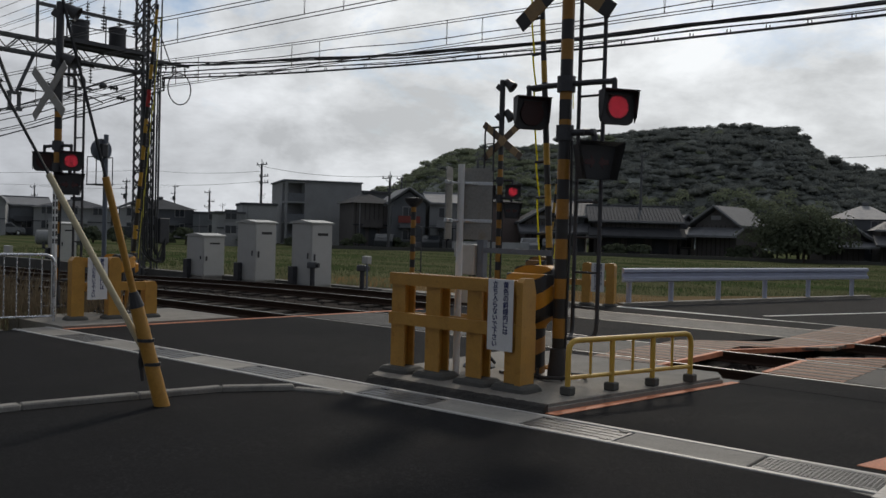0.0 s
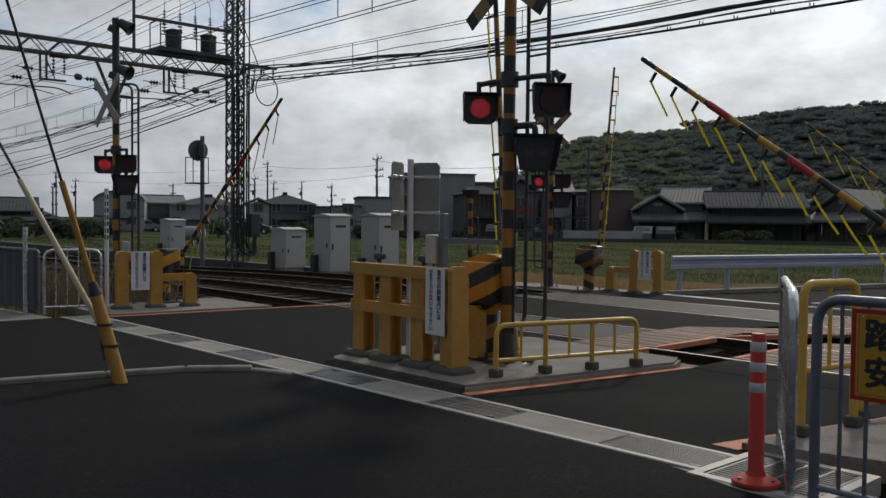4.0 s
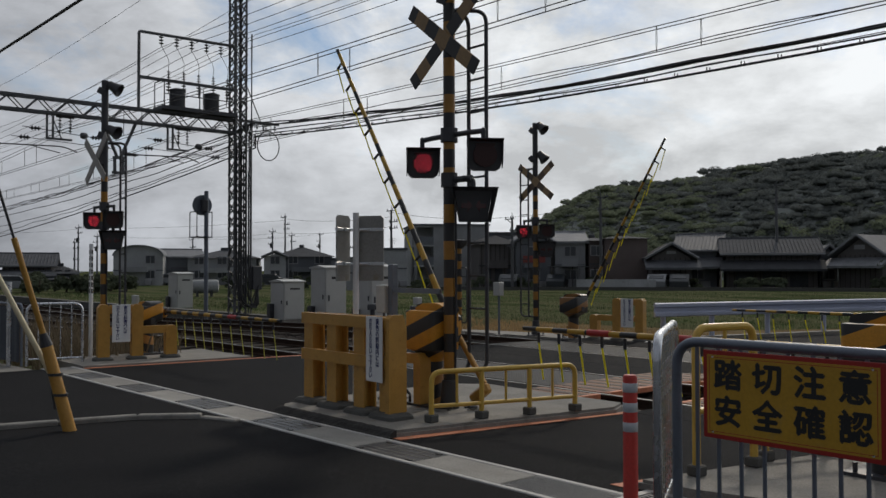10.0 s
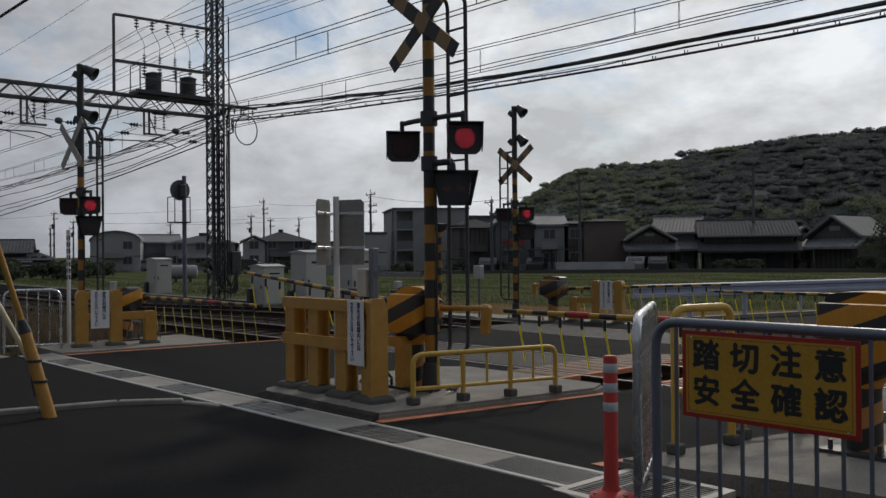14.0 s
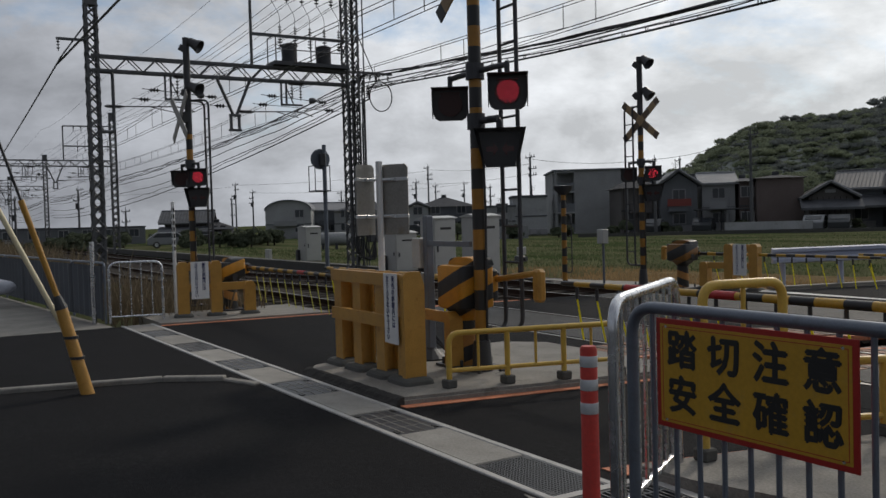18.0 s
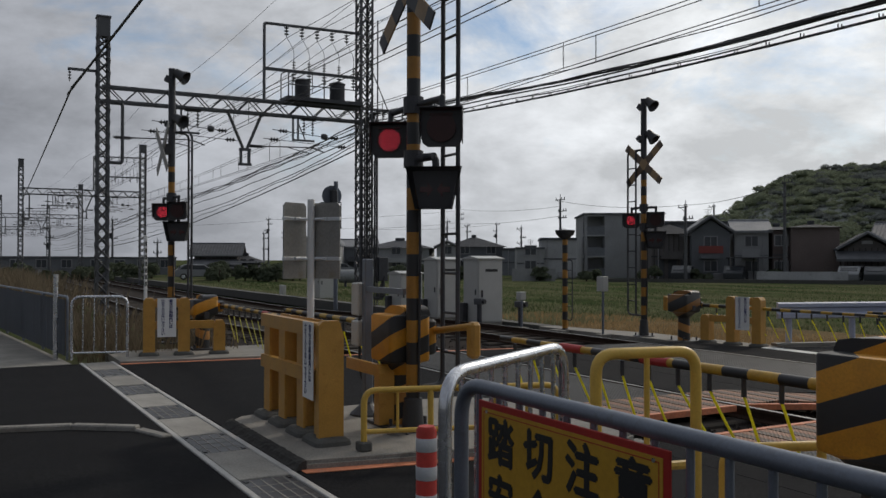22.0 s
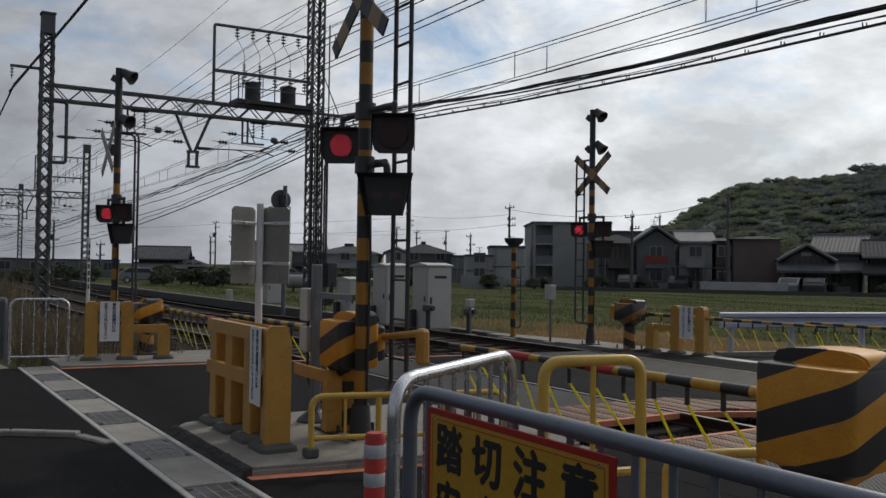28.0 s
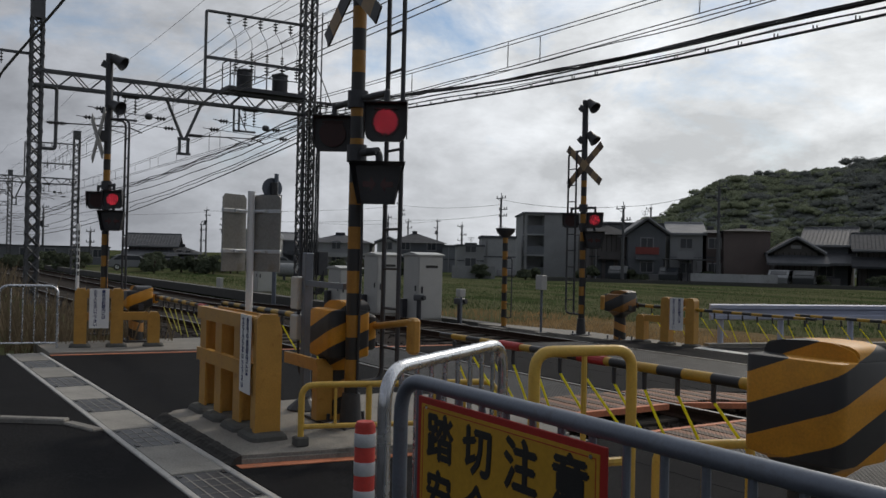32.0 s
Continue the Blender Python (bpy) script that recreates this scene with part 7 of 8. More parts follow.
apartment()
M_REDCLOTH = mat("red_awning", (0.24, 0.06, 0.05), 0.8, 0, 0.15, 2, 20, 0.0)
rows = (
    (178.0, 110, 16, 8, 1.9, 0.3, "flat", 6, M_WALLG, M_ROOF, "long low grey shed beyond the field", 1),
    (171.6, 112, 13, 7, 2.0, 0.15, "flat", 2, M_WALLG, M_ROOF, "low grey building beyond the field", 1),
    (165.9, 100, 4.6, 6, 2.3, 1.15, "gable_side", -6, M_WOOD, M_ROOF, "dark traditional house with a low pent roof", 1),
    (164.2, 99, 3.0, 5, 1.6, 0.7, "hip", -6, M_WOOD, M_ROOF, "low dark wing of a traditional house", 1),
    (159.55, 110, 5.6, 7, 3.55, 1.2, "dome", -8, M_WALLW, M_WALLG, "grey house with a rounded roof", 2),
    (156.9, 114, 4.8, 6, 3.5, 0.8, "gable_side", 4, M_WALLG, M_ROOFL, "grey house with a pale sloping roof", 2),
    (154.5, 110, 8.2, 7, 3.3, 1.05, "hip", -8, M_WALLW, M_ROOF, "pale house with a dark hipped roof", 2),
    (151.2, 109, 2.6, 5, 3.4, 0.6, "gable_front", 0, M_WALLW, M_ROOF, "narrow pale house with a small gable", 2),
    (149.2, 110, 6.6, 6, 3.5, 1.25, "hip", 10, M_WALLG, M_ROOF, "house with a wide dark hipped roof", 2),
    (146.4, 106, 4.6, 5, 3.0, 0.3, "flat", -4, M_WALLG, M_ROOF, "low grey building with a flat roof", 2),
    (145.8, 88, 2.6, 5, 2.95, 0.2, "flat", 4, M_WALLW, M_ROOF, "low pale house with a flat roof", 2),
    (144.0, 89, 3.4, 6, 3.85, 0.25, "flat", 4, M_WALLW, M_ROOF, "pale stepped house with a flat roof", 2),
    (136.9, 84, 3.8, 6, 4.3, 1.0, "hip", 12, M_WOOD, M_ROOF, "dark two-storey house with a hipped roof", 2),
    (134.6, 83, 3.3, 7, 4.4, 1.25, "gable_front", 8, M_WALLG, M_ROOFL, "bluish two-storey house with a gable and red awning", 2),
    (132.2, 84, 2.9, 5, 4.5, 0.85, "gable_side", 6, M_WALLW, M_ROOFL, "pale two-storey house with a light roof", 2),
    (130.5, 84, 1.4, 6, 4.6, 0.4, "hip", 8, M_WALLB, M_ROOF, "narrow brown house with a balcony", 2),
    (128.6, 83, 3.9, 7, 4.75, 0.4, "hip", 6, M_WALLB, M_ROOF, "brown two-storey house with a blank wall and shallow roof", 0),
    (125.8, 80, 3.4, 6, 2.9, 1.1, "gable_front", 6, M_WOOD, M_ROOF, "traditional tiled house with a low front gable", 1),
    (124.1, 86, 3.5, 7, 3.6, 1.55, "gable_side", -6, M_WALLG, M_ROOFL, "traditional house with a pale tiled roof", 1),
    (119.7, 84, 7.8, 8, 3.2, 1.4, "gable_side", 4, M_WOOD, M_ROOF, "long traditional house with a dark tiled roof", 1),
    (116.4, 88, 1.6, 5, 2.9, 1.0, "gable_front", 10, M_WALLG, M_ROOFL, "small shed between traditional houses", 1),
    (114.7, 84, 4.0, 6, 3.1, 1.6, "gable_front", -28, M_WOOD, M_ROOFL, "traditional house with a dark gable", 1),
    (106.2, 86, 5.4, 7, 3.95, 1.4, "hip", -6, M_WALLG, M_ROOFL, "tall traditional house with pale roof tiles", 2),
    (107.3, 80, 3.4, 4.5, 2.1, 1.2, "gable_front", 14, M_WOOD, M_ROOFL, "low tiled wing before a traditional house", 1),
    (103.9, 80, 3.8, 7, 2.9, 1.3, "hip", 6, M_WOOD, M_ROOFL, "traditional house with a tiled hip roof", 1),
    (98.0, 88, 9.0, 8, 3.0, 2.0, "hip", 4, M_WOOD, M_ROOF, "traditional house at the end of the row", 2),
    (90.0, 88, 9.0, 8, 3.0, 2.0, "gable_side", 4, M_WALLG, M_ROOF, "house at the end of the row", 2),
)
for i, (az, dist, w, d, wh, rh, kind, turn, wl, rf, lab, rw) in enumerate(rows):
    hs = house(az, dist, w, d, wh, rh, kind, turn, wl, rf, lab, i + 20, rw, 0.6 if rw == 1 else 0.35)
    if "red awning" in lab:
        bm = bmesh.new(); box(bm, -1.15, -1.0, 2.5, 0.95, -0.92, 3.15)
        part("awning", bm, M_REDCLOTH, hs, "faded red awning")


def field_wall():
    for a0, a1, dist, h, mt, lab in ((96, 141, 76, 0.3, M_CONCD, "dark low bank wall along the far lane"), (126.8, 131.9, 77, 0.95, M_WALLW, "pale garden wall before the houses"), (144.2, 147, 78, 1.1, M_WALLW, "pale garden wall before the stepped house")):
        bm = bmesh.new()
        n = 24
        pts = [at_bearing(a0 + (a1 - a0) * k / n, dist) for k in range(n + 1)]
        for (xa, ya), (xb, yb) in zip(pts, pts[1:]):
            u = Vector((xb - xa, yb - ya, 0)).normalized()
            nn = Vector((-u.y, u.x, 0)) * 0.1
            vs = [Vector((xa, ya, -0.6)) + nn, Vector((xb, yb, -0.6)) + nn, Vector((xb, yb, -0.6)) - nn, Vector((xa, ya, -0.6)) - nn]
            vs += [v + Vector((0, 0, h + 0.2)) for v in vs]
            faces_of(bm, vs, ((3, 2, 1, 0), (4, 5, 6, 7), (0, 1, 5, 4), (1, 2, 6, 5), (2, 3, 7, 6), (3, 0, 4, 7)))
        tagged(part("garden_wall", bm, mt), lab, "wall", "", "structure")


field_wall()


def utility_pole(az, dist, top, label="dark concrete utility pole with cross arms", arms=3):
    x, y = at_bearing(az, dist)
    p = thing("utility_pole", label, "utility pole", pose(x, y, BASE_Z, 0, 0, az + 30), "distant utility poles")
    rng = random.Random(int(az * 10))
    H = top - BASE_Z
    bm = bmesh.new(); cyl(bm, (0, 0, 0), (0, 0, H - 0.5), 0.16, 0.1, n=8)
    cyl(bm, (0, 0, H - 0.5), (0, 0, H), 0.035, n=5)
    part("shaft", bm, M_LATTICE, p, "", True)
    for k in range(arms):
        bm = bmesh.new()
        z = H - 0.6 - (0.8 + rng.uniform(0, 0.5)) * k
        a, b_ = rng.choice(((-0.9, 0.9), (-0.3, 1.2), (-1.2, 0.4)))
        box(bm, a, -0.05, z, b_, 0.05, z + 0.08)
        for s in (a + 0.1, a + (b_ - a) * 0.35, b_ - 0.1):
            cyl(bm, (s, 0, z + 0.08), (s, 0, z + 0.28), 0.05, n=6)
        tube(bm, [(0, 0, z - 0.4), (b_ * 0.7, 0, z)], 0.025, 4)
        part("cross_arm", bm, M_LATTICE, p)
    if rng.random() < 0.5:
        bm = bmesh.new(); cyl(bm, (0.3, 0, H - 2.9), (0.3, 0, H - 2.2), 0.22, n=10)
        part("transformer", bm, M_DARK, p, "dark pole transformer")


for az, dist, top in ((143.9, 90, 8.1), (134.4, 110, 8.4), (136.1, 77, 6.5), (130.3, 78, 8.4), (119.35, 87, 9.9), (103.8, 80, 9.2), (150.4, 128, 9.6), (151.2, 128, 7.5), (149.9, 140, 7.4), (148.0, 158, 8.3), (162.65, 152, 8.8), (162.94, 138, 6.0), (161.6, 150, 7.4), (169.4, 110, 4.0), (172.0, 120, 7.0), (175.5, 110, 5.5), (156.0, 150, 7.0), (146.4, 120, 6.2)):
    utility_pole(az, dist, top)
wire("street_wires", "thin utility wires beyond the field", [((*at_bearing(a, d), z), (*at_bearing(b, e), w), 0.4, 0.018) for a, d, z, b, e, w in ((143.9, 90, 7.4, 136.1, 77, 6.1), (143.9, 90, 6.9, 150.4, 128, 8.8), (143.9, 90, 5.9, 151.2, 128, 6.8), (136.1, 77, 6.1, 130.3, 78, 7.9), (130.3, 78, 7.7, 119.35, 87, 9.2), (119.35, 87, 9.2, 103.8, 80, 8.9), (150.4, 128, 8.6, 162.65, 152, 8.2), (151.2, 128, 6.6, 161.6, 150, 6.8), (103.8, 80, 8.9, 92, 90, 9.0), (162.65, 152, 8.0, 175.5, 110, 5.2), (148, 158, 7.8, 156, 150, 6.6))])

# Leaf and undergrowth colours are lifted and greyed to paint in haze.
M_LEAF_D = mat("hazy_evergreen_leaves", (0.196, 0.212, 0.198), 1.0, 0, 0.16, 0.12, 0.8, 0.0, spec=0.0, trans=0.25)
M_LEAF_L = mat("hazy_spring_leaves", (0.235, 0.265, 0.18), 1.0, 0, 0.16, 0.12, 1.0, 0.0, spec=0.0, trans=0.3)
M_HILL = mat("hazy_undergrowth", (0.196, 0.212, 0.198), 1.0, 0, 0.4, 0.05, 1.0, 0.5, spec=0.0)
M_BUSH = mat("garden_shrub_leaves", (0.1, 0.116, 0.08), 1.0, 0, 0.5, 0.3, 4, 0.0, spec=0.0, trans=0.25)
M_BARK = mat("bark", (0.06, 0.045, 0.035), 0.9, 0, 0.3, 4, 30, 0.4)
RIDGE = [(84, 2.4), (92, 3.4), (99, 3.8), (103, 4.0), (105.2, 4.3), (106.3, 4.6), (107.2, 5.0), (108.0, 5.7), (108.9, 6.4), (110.2, 6.85), (112.1, 6.95), (113.9, 6.75), (116.9, 6.68), (118.3, 6.5), (120.9, 6.2), (124, 5.7), (126.4, 5.45), (128.6, 5.35), (130.05, 5.15), (131.5, 4.4), (132.8, 3.4), (133.8, 2.85), (137, 2.0), (141, 0.9)]


def ridge(az):
    for (a, e), (b, f) in zip(RIDGE, RIDGE[1:]):
        if a <= az <= b:
            return e + (f - e) * (az - a) / (b - a)
    return 0.0


def hill():
    D = 240.0

    def top(az):
        return 1.4 + D * math.tan(radians(ridge(az))) - 1.6
    azs = [84 + 0.75 * k for k in range(77)]
    bm = bmesh.new()
    rows_ = []
    for f in (0.0, 0.2, 0.4, 0.6, 0.8, 0.95, 1.0, 1.2):
        r = []
        for az in azs:
            d = D - 85 * (1 - f)
            x, y = at_bearing(az, d)
            s = math.sin(min(f, 1) * math.pi / 2)
            z = -0.5 + (top(az) + 0.5) * s * (1 if f <= 1 else 0.7) + (0.45 + noise.noise((az * 0.5, f * 5, 0))) * min(1, f * 3)
            r.append(bm.verts.new((x, y, z)))
        rows_.append(r)
    for a, b in zip(rows_, rows_[1:]):
        for i in range(len(azs) - 1):
            bm.faces.new((a[i], a[i + 1], b[i + 1], b[i]))
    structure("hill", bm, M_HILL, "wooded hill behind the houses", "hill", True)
    # crowns: each a few billows set with small leaves, so that its outline breaks up
    rng = random.Random(11)
    nr = np.random.default_rng(11)
    tmp = bmesh.new()
    bmesh.ops.create_icosphere(tmp, subdivisions=1, radius=1.0)
    ball = np.array([v.co[:] for v in tmp.verts])
    ball_faces = np.array([[v.index for v in f.verts] for f in tmp.faces])
    tmp.free()
    pts = {"d": [], "l": []}
    tris = {"d": [], "l": []}
    count = {"d": 0, "l": 0}

    def add(key, v, f):
        pts[key].append(v)
        tris[key].append(f + count[key])
        count[key] += len(v)

    def leaves(key, c, R, n, size):
        u = nr.normal(size=(n, 3))
        u /= np.linalg.norm(u, axis=1)[:, None]
        u[:, 2] = np.abs(u[:, 2]) * 0.7 - 0.1
        p = c + u * R * nr.uniform(0.86, 1.1, (n, 1))
        a = np.cross(u, nr.normal(size=(n, 3)))
        a /= np.linalg.norm(a, axis=1)[:, None] + 1e-6
        b = np.cross(u, a) + 0.5 * u * nr.normal(size=(n, 1))
        sz = size * nr.uniform(0.6, 1.3, (n, 1))
        v = np.stack([p + a * sz, p - a * sz * 0.5 + b * sz * 0.9, p - a * sz * 0.5 - b * sz * 0.9], 1).reshape(-1, 3)
        add(key, v, np.arange(3 * n).reshape(-1, 3))

    def crown(key, c, R, bare=False):
        for k in range(rng.randint(3, 5)):
            u = Vector((rng.gauss(0, 1), rng.gauss(0, 1), abs(rng.gauss(0.25, 0.6)))).normalized()
            r = R * rng.uniform(0.42, 0.62)
            o = np.array(c) + np.array(u[:]) * np.array((R * 0.75, R * 0.75, R * 0.2))
            if not bare:
                shape = ball * (1 + 0.16 * np.sin(ball * 5.1 + nr.uniform(0, 6, 3)).sum(1)[:, None] * 0.5)
                add(key, o + shape * np.array((r, r, r * 0.44)) * 0.86, ball_faces)
            leaves(key, o, r, int((18 if bare else 44) * r * r) + 14, 0.2)
    spots = {}
    for _ in range(16000):
        az = rng.uniform(85, 139.5)
        f = rng.random() ** 0.7
        d = D - 85 * (1 - f)
        x, y = at_bearing(az, d)
        R = 1.0 + 2.2 * rng.random() ** 2
        cell = (int(x // 6), int(y // 6))
        if any((x - q[0]) ** 2 + (y - q[1]) ** 2 < (0.36 * (R + q[2])) ** 2 for i in (-1, 0, 1) for j in (-1, 0, 1) for q in spots.get((cell[0] + i, cell[1] + j), ())):
            continue
        z = -0.5 + (top(az) + 0.5) * math.sin(f * math.pi / 2)
        if z < 2.5 and rng.random() < 0.6:
            continue
        spots.setdefault(cell, []).append((x, y, R))
        light = rng.random() < 0.03 + 0.75 * min(1.0, max(0.0, (az - 119.0) / 9.0))
        crown("l" if light else "d", (x, y, z + (rng.uniform(0.7, 1.4) if rng.random() < 0.1 else rng.uniform(-0.15, 0.3))), R, az > 129 and rng.random() < 0.4)
    for k, mt, lab in (("d", M_LEAF_D, "dense dark evergreen trees on the hill, haze in their colour"), ("l", M_LEAF_L, "fresh green hill trees with haze in their light colour")):
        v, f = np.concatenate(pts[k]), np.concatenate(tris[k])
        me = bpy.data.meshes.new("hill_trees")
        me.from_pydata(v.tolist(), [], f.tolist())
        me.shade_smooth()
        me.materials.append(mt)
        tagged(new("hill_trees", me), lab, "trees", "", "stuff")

    def clump(bm, c, R, n, size):
        for _ in range(n):
            u = Vector((rng.gauss(0, 1), rng.gauss(0, 1), rng.gauss(0, 1)))
            u.normalize()
            p = c + Vector((u.x * R, u.y * R, abs(u.z) * R * 0.85 - R * 0.1)) * rng.uniform(0.72, 1.06)
            n1 = (u + Vector((rng.uniform(-.4, .4), rng.uniform(-.4, .4), rng.uniform(-.2, .5)))).normalized()
            a, b = basis(n1)
            sz = size * rng.uniform(0.6, 1.3)
            k = rng.uniform(0, 3)
            vs = [bm.verts.new(p + sz * (math.cos(k + t) * a + math.sin(k + t) * b) * rng.uniform(0.7, 1.2)) for t in (0, 1.9, 3.9)]
            bm.faces.new(vs)
    # light bamboo and bushes at the foot of the hill, behind the roofs
    feet = bmesh.new()
    for _ in range(60):
        az = rng.choice((rng.uniform(111, 120), rng.uniform(126.5, 128.5), rng.uniform(104, 112)))
        f = rng.uniform(0.06, 0.2)
        x, y = at_bearing(az, D - 85 * (1 - f))
        clump(feet, Vector((x, y, (top(az) + 0.5) * math.sin(f * math.pi / 2) + 1.2)), rng.uniform(1.2, 2.4), 110, 0.24)
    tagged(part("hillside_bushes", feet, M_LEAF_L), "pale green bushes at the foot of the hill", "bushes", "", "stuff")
    # shrubs and garden trees before and between the houses
    for i in range(78):
        az = rng.choice((rng.uniform(109.3, 112.0), rng.uniform(160.6, 166), rng.uniform(163, 171.5), rng.uniform(171, 178))) if i < 50 else rng.uniform(111, 160)
        dist = rng.uniform(74, 92) if i < 50 else rng.uniform(77.5, 80)
        x, y = at_bearing(az, dist)
        h = rng.uniform(0.9, 1.9) if az > 141 else rng.uniform(3.8, 5.6) if i < 50 else rng.uniform(0.7, 1.5)
        t = thing("garden_tree", "dark leafy garden tree near the houses", "tree", pose(x, y, BASE_Z), "garden trees")
        bm = bmesh.new(); tube(bm, [(0, 0, 0), (0.05, 0.03, h * 0.4), (0.0, 0.1, h * 0.75)], 0.09, 6, 0.04)
        for s in (-1, 1):
            tube(bm, [(0.02, 0.02, h * 0.35), (s * h * 0.2, 0.1 * s, h * 0.7)], 0.04, 5, 0.015)
        part("trunk", bm, M_BARK, t)
        bm = bmesh.new()
        for _ in range(8 if h < 2.5 else 16):
            clump(bm, Vector((rng.uniform(-.55, .55) * h, rng.uniform(-.3, .3) * h, h * rng.uniform(0.15, 0.72))), h * rng.uniform(0.24, 0.38), 80, 0.17)
        part("crown", bm, M_BUSH, t, "uneven leafy crown")


hill()


def vehicles():
    M_CARW = mat("white_car_paint", (0.7, 0.7, 0.7), 0.3, 0, 0.05, 2, 20, 0.0, coat=0.5)
    M_CARD = mat("dark_car_paint", (0.05, 0.055, 0.06), 0.45, 0, 0.05, 2, 20, 0.0, spec=0.3)

    def car(az, dist, turn, mt, label):
        x, y = at_bearing(az, dist)
        c = thing("car", label, "car", pose(x, y, BASE_Z, 0, 0, turn), "parked cars")
        bm = bmesh.new()
        prism(bm, [(-2.0, 0.3), (2.0, 0.3), (2.05, 0.6), (1.9, 0.85), (1.1, 0.95), (0.6, 1.4), (-1.2, 1.42), (-1.85, 0.95), (-2.05, 0.8)], -0.8, 0.8, "y")
        bmesh.ops.bevel(bm, geom=bm.edges[:], offset=0.05, segments=1, affect="EDGES")
        bm.normal_update()
        part("body", bm, mt, c)
        for s in (-1, 1):
            bm = bmesh.new()
            prism(bm, [(0.98, 0.95), (0.56, 1.34), (-1.1, 1.35), (-1.6, 0.97)], s * 0.803 - 0.006, s * 0.803 + 0.006, "y")
            part("side_window", bm, M_GLASS, c)
            for wx in (-1.25, 1.25):
                bm = bmesh.new()
                cyl(bm, (wx, s * 0.72, 0.3), (wx, s * 0.84, 0.3), 0.3, n=16)
                wl = part("wheel", bm, M_INK, c, "black tyre")
                bm = bmesh.new()
                cyl(bm, (wx, s * 0.84, 0.3), (wx, s * 0.855, 0.3), 0.18, n=12)
                part("rim", bm, M_GALV, wl)
        for wx, lab in ((0.84, "windscreen"), (-1.54, "rear_window")):
            bm = bmesh.new()
            g = 1 if wx > 0 else -1
            box(bm, -0.02, -0.62, -0.2, 0.02, 0.62, 0.24, pose(wx + 0.03 * g, 0, 1.17, 0, -48 if g > 0 else 54))
            part(lab, bm, M_GLASS, c)
    M_CARS = mat("silver_car_paint", (0.24, 0.25, 0.26), 0.5, 0.1, 0.05, 2, 20, 0.0, spec=0.3)
    car(167.0, 84, 79, M_CARS, "silver car parked by a hedge beyond the track")
    car(159.2, 112, 60, M_CARW, "white car parked before the rounded house")
    car(158.1, 111, 75, M_CARS, "silver car parked beside the white one")
    car(151.6, 100, 50, M_CARD, "dark car parked among the houses")
    car(126.6, 79, 118, M_CARS, "silver car parked beside the brown house")
    car(125.3, 78.2, 122, M_CARD, "small dark car parked before the tiled house")
    car(136.2, 79.5, 128, M_CARD, "dark car parked before the dark house")
    car(133.1, 80, 126, M_CARD, "dark car parked under the carport")
    x, y = at_bearing(131.9, 79.6)
    cp = thing("carport", "low dark carport between two houses", "carport", pose(x, y, BASE_Z, 0, 0, 131.9 - 90 + 6))
    bm = bmesh.new(); box(bm, -2.3, -1.2, 2.05, 2.3, 2.6, 2.15, b=0.02)
    part("roof", bm, M_DARK, cp, "thin flat roof")
    for px in (-2.1, 0.0, 2.1):
        for py in (-1.0, 2.4):
            bm = bmesh.new(); box(bm, px - 0.05, py - 0.05, 0, px + 0.05, py + 0.05, 2.05)
            part("post", bm, M_DARK, cp)
    x, y = at_bearing(156.9, 62)
    t = thing("tank_trailer", "white cylindrical tank lying at the field edge", "tank", pose(x, y, BASE_Z, 0, 0, 66) @ Matrix.Scale(0.85, 4))
    bm = bmesh.new()
    lathe(bm, [(0.2, -1.7), (0.5, -1.62), (0.55, -1.5), (0.55, 1.5), (0.5, 1.62), (0.2, 1.7)], 20, pose(0, 0, 0.85, 0, 90, 0))
    part("tank", bm, M_WALLW, t, "", True)
    for s in (-1, 0, 1):
        bm = bmesh.new(); box(bm, s * 1.1 - 0.1, -0.5, 0, s * 1.1 + 0.1, 0.5, 0.5)
        part("cradle", bm, M_DARK, t)


vehicles()


def detectors():
    """Low black posts with small grey sensor heads beside the far track."""
    for x, y, h in ((-13.95, 16.15, 0.72), (-15.5, 15.98, 0.72)):
        d = thing("obstacle_detector", "low black post with a small grey sensor head beside the track", "sensor", pose(x, y, -0.19, 0, 0, 25), "trackside sensors")
        bm = bmesh.new(); cyl(bm, (0, 0, 0.02), (0, 0, h - 0.14), 0.06, n=12)
        part("post", bm, M_DARK, d, "", True)
        bm = bmesh.new(); box(bm, -0.11, -0.11, 0, 0.11, 0.11, 0.03, b=0.008)
        part("base", bm, M_DARK, d)
        bm = bmesh.new(); box(bm, -0.12, -0.09, h - 0.15, 0.1, 0.09, h, b=0.02)
        hd = part("sensor_head", bm, M_LATTICE, d, "small grey metal head")
        bm = bmesh.new(); cyl(bm, (0.1, 0, h - 0.075), (0.17, 0, h - 0.075), 0.05, 0.06, n=12)
        part("lens_hood", bm, M_BLACK, hd)


detectors()


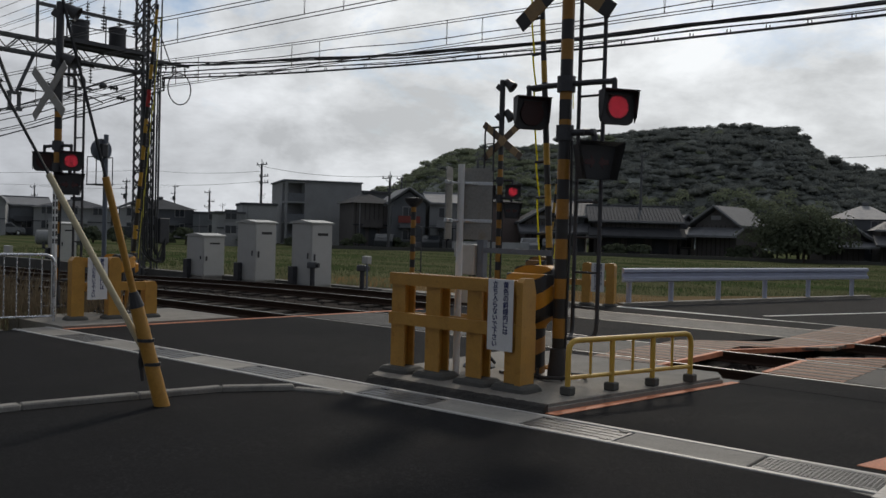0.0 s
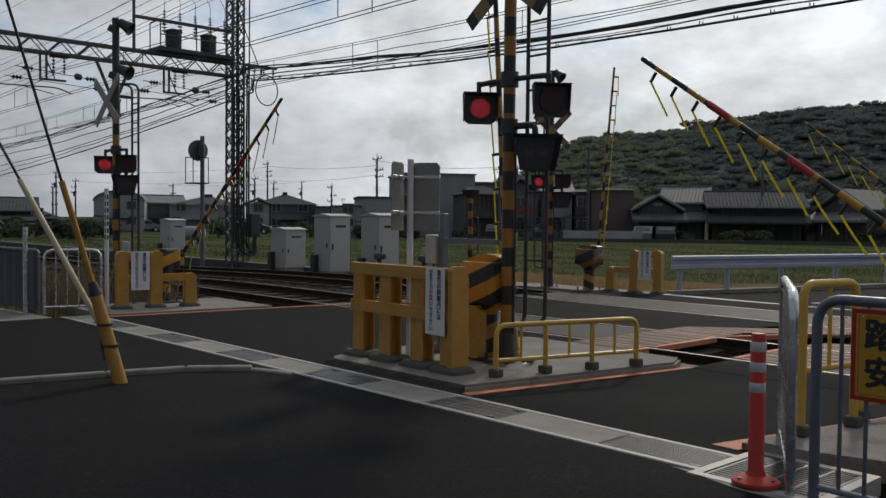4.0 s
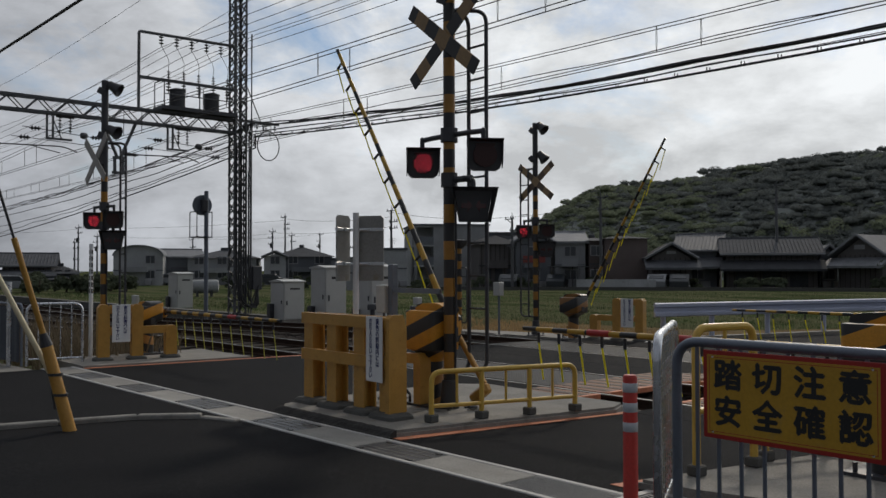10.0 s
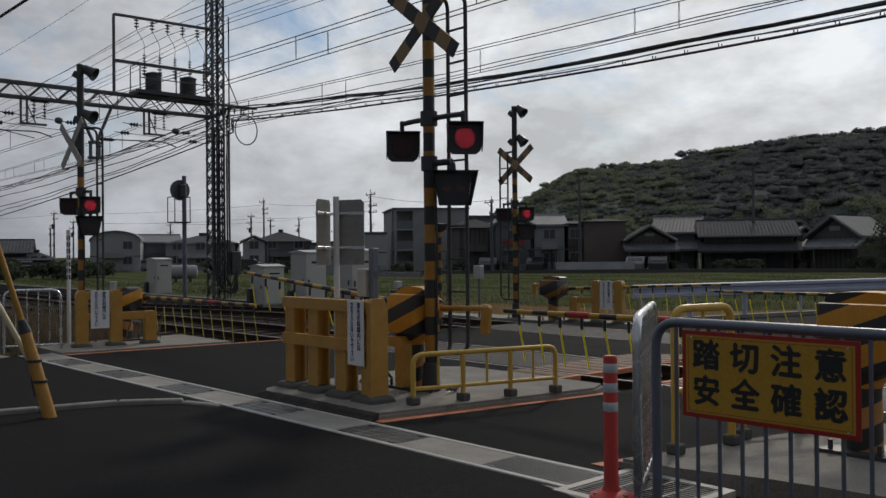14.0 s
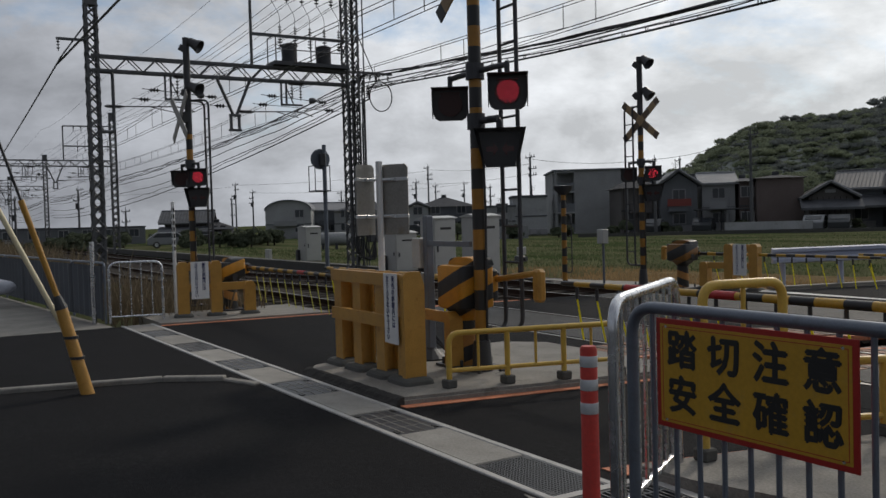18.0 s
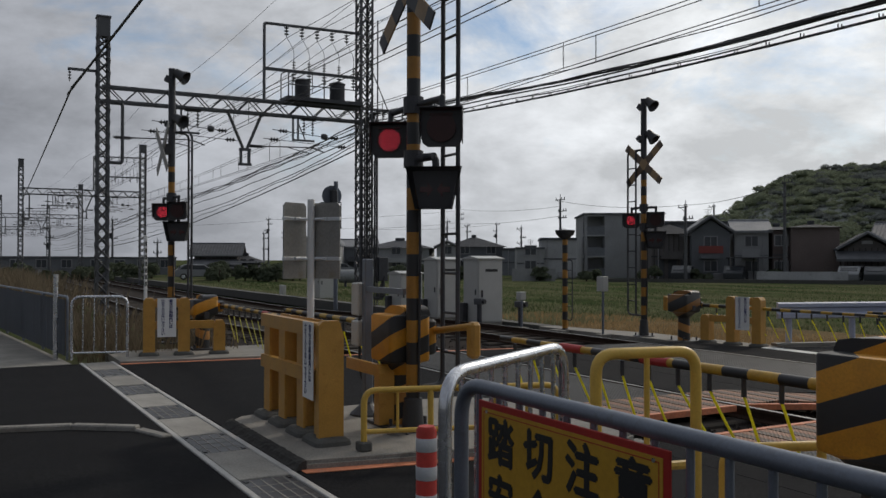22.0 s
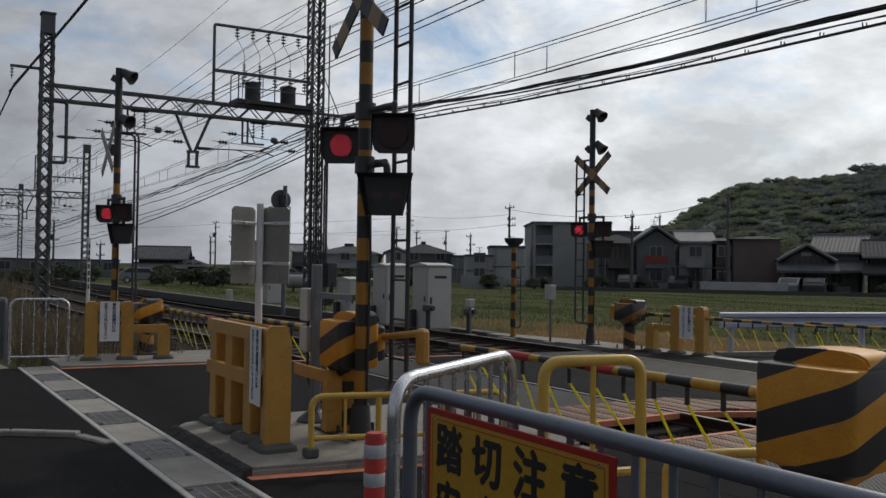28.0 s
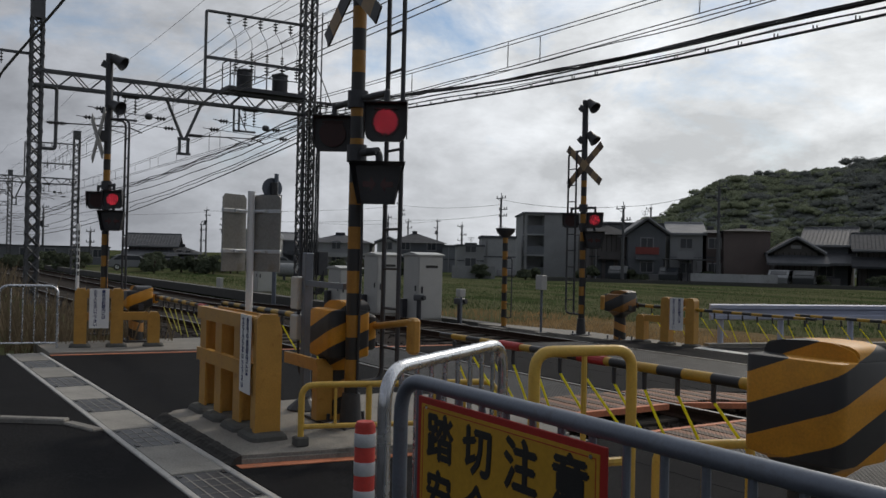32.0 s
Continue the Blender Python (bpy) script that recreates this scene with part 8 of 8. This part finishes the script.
def tufts():
    rng = random.Random(3)
    def blades(name, n, spot, hmin, hmax, mt, lab, w=0.012):
        bm = bmesh.new()
        for _ in range(n):
            x, y, z = spot()
            h = rng.uniform(hmin, hmax)
            a = rng.uniform(0, 6.3)
            dx, dy = math.cos(a) * w, math.sin(a) * w
            lx, ly = rng.uniform(-0.35, 0.35) * h, rng.uniform(-0.35, 0.35) * h
            vs = [bm.verts.new(v) for v in ((x - dx, y - dy, z), (x + dx, y + dy, z), (x + lx * 0.5 + dx * 0.6, y + ly * 0.5 + dy * 0.6, z + h * 0.6), (x + lx, y + ly, z + h))]
            bm.faces.new((vs[0], vs[1], vs[2])); bm.faces.new((vs[0], vs[2], vs[3]))
        tagged(part(name, bm, mt), lab, "grass", "", "stuff")
    blades("dry_reeds", 1500, lambda: (rng.uniform(-17.5, -11.2), rng.uniform(6.5, 8.9) + 0.0, -0.16), 0.25, 0.75, M_REED, "dry brown reeds beside the track", 0.01)
    blades("dry_brush", 3600, lambda: (lambda u: (-21 - 36 * u, 6.9 + rng.gauss(0.3, 0.7) - 0.6 * u, -0.2))(rng.random() ** 0.8), 0.35, 1.35, M_REED, "tangled brown brushwood along the track", 0.016)
    blades("verge_grass", 9000, lambda: (lambda v: (rng.uniform(-18, -7.9 + max(0, v - 18) * 0.25), v, -0.1 - 0.28 * min(1, max(0, (v - 19.0) / 5))))(rng.uniform(17.3, 22.5)), 0.04, 0.18, M_DRY, "dry brown grass on the far verge", 0.012)

    blades("bank_weeds", 5200, lambda: (lambda x, y: (x, y, ground_height(x, y) - 0.02))(-14 - 50 * rng.random() ** 1.3, 17.1 + 3.2 * rng.random() ** 1.5), 0.06, 0.3, M_TUSSOCK, "rough green weeds on the bank beyond the track", 0.025)

    def field():
        d = 15 + 55 * rng.random() ** 1.6
        x, y = at_bearing(rng.uniform(97, 172), d)
        return (x, y, ground_height(x, y) - 0.02) if y > 22 else (x, 22 + rng.uniform(0, 3), -0.36)
    blades("field_tufts", 14000, field, 0.03, 0.08, M_GRASS, "uneven green grass of the field", 0.07)
    # banks between the paddies carry the roughest grass
    centres = [field() for _ in range(330)]
    for k in range(370):
        d0 = (22, 26.5, 31, 38, 47, 60)[k % 6]
        az = rng.uniform(97, 172)
        x, y = at_bearing(az, d0 + 1.5 * math.sin(az * 0.21 + d0) + rng.gauss(0, 0.35))
        if y > 22.5:
            centres.append((x, y, ground_height(x, y) - 0.02))
        else:
            centres.append(field())

    def tussock():
        x, y, z = centres[rng.randrange(700)]
        u, v = rng.gauss(0, 1.3), rng.gauss(0, 0.2)
        return x + 0.707 * (u + v), y + 0.707 * (u - v), z
    blades("field_tussocks", 24000, tussock, 0.05, 0.2, M_TUSSOCK, "rough pale tussocks in the field", 0.025)
    blades("ditch_weeds", 160, lambda: (rng.uniform(0.5, 3.0), rng.uniform(6.75, 7.35), -0.4), 0.15, 0.5, M_DRY, "thin weeds in the ditch by the fence", 0.004)


tufts()


# ---- what moves ----
BLINK_PERIOD, BLINK_START = 1.204, 0.65
def arm_rows(key):
    """Raised angle of each arm, in degrees, over time."""
    up = {
        "arm1": [(0, 86), (7.6, 85), (8.0, 83.5), (8.5, 78), (9.0, 70), (9.5, 63.5), (10, 57), (10.5, 50), (11, 43), (11.5, 36), (12, 29), (12.5, 22.5), (13, 16.5), (13.5, 10), (14, 5), (14.5, 1.5), (15, 0), (32, 0)],
        "arm2": [(0, 82), (1.0, 73), (2, 62.6), (3, 51.2), (3.5, 44), (4.5, 29), (5.5, 14.5), (6, 8.4), (6.5, 3.5), (7, 1), (7.5, 0), (32, 0)],
        "arm3": [(0, 84), (2, 84), (6, 85.5), (7.6, 85.5), (8.0, 84), (8.5, 79), (9.0, 71.4), (9.5, 64.5), (10, 57.5), (10.5, 50), (11, 43), (11.5, 35.5), (12, 27.5), (12.5, 19.5), (13, 12), (13.5, 6.5), (14, 2.5), (14.5, 0.5), (15, 0), (32, 0)],
        "arm4": [(0, 82), (1.0, 72), (2, 61), (2.5, 55), (3, 49.3), (3.5, 42), (4.5, 27), (5.5, 12.5), (6, 6.9), (6.5, 2.5), (7, 0.7), (7.5, 0), (32, 0)],
        "arm5": [(0, 86), (1.0, 80.5), (1.5, 75), (2, 68.5), (3, 55), (3.5, 47), (4.5, 31), (5.5, 15.5), (6, 9.3), (6.5, 4), (7, 1), (7.5, 0), (32, 0)],
    }[key]
    return up


def sway(t, px):
    """How far the breeze swings a hanging strip, in degrees."""
    base = np.interp(t, (0, 9, 12, 17, 20, 23, 26, 29, 32), (8, 7, 10, 9, 18, 26, 31, 31, 31))
    return float(base) * (1 + 0.25 * math.sin(px * 5.3 + t * 1.7))


def motions():
    for key, z in (("arm1", 0.78), ("arm2", 0.7), ("arm3", 0.68), ("arm4", 0.78), ("arm5", 0.68)):
        rows_ = arm_rows(key)
        walk(ARMS[key], [(t, pose(0, 0, z, 0, -a, 0)) for t, a in rows_])
        for st, px, off in ARMS[key + "_strips"]:
            side = 1 if off > 0 else -1
            keep = [(t, a) for t, a in rows_ if t < 15] + [(15.5, 0), (17, 0), (18, 0), (19, 0), (20, 0), (22, 0), (24, 0), (26, 0), (28, 0), (30, 0), (32, 0)]
            walk(st, [(t, pose(0, 0, -0.095, side * sway(t, px) * 0.3 if a < 30 else 0, min(88.0, a + 26 * math.sin(math.radians(2 * min(a, 60)))) - side * sway(t, px) * (1 if a < 30 else 0.2), 0)) for t, a in keep])
    for sh, key in SHUTTERS:
        rows_, t = [], 0.0
        state = [(((k * 0.1 - BLINK_START) % BLINK_PERIOD) < BLINK_PERIOD / 2) == key.endswith("_r") for k in range(321)]
        last = None
        for k, s in enumerate(state):
            nxt = state[min(k + 1, 320)]
            if last is None or s != last or nxt != s or k == 320:
                rows_.append((k * 0.1, pose(0, -0.05, 0.1, 86 if s else 4)))
            last = s
        walk(sh, rows_)


motions()
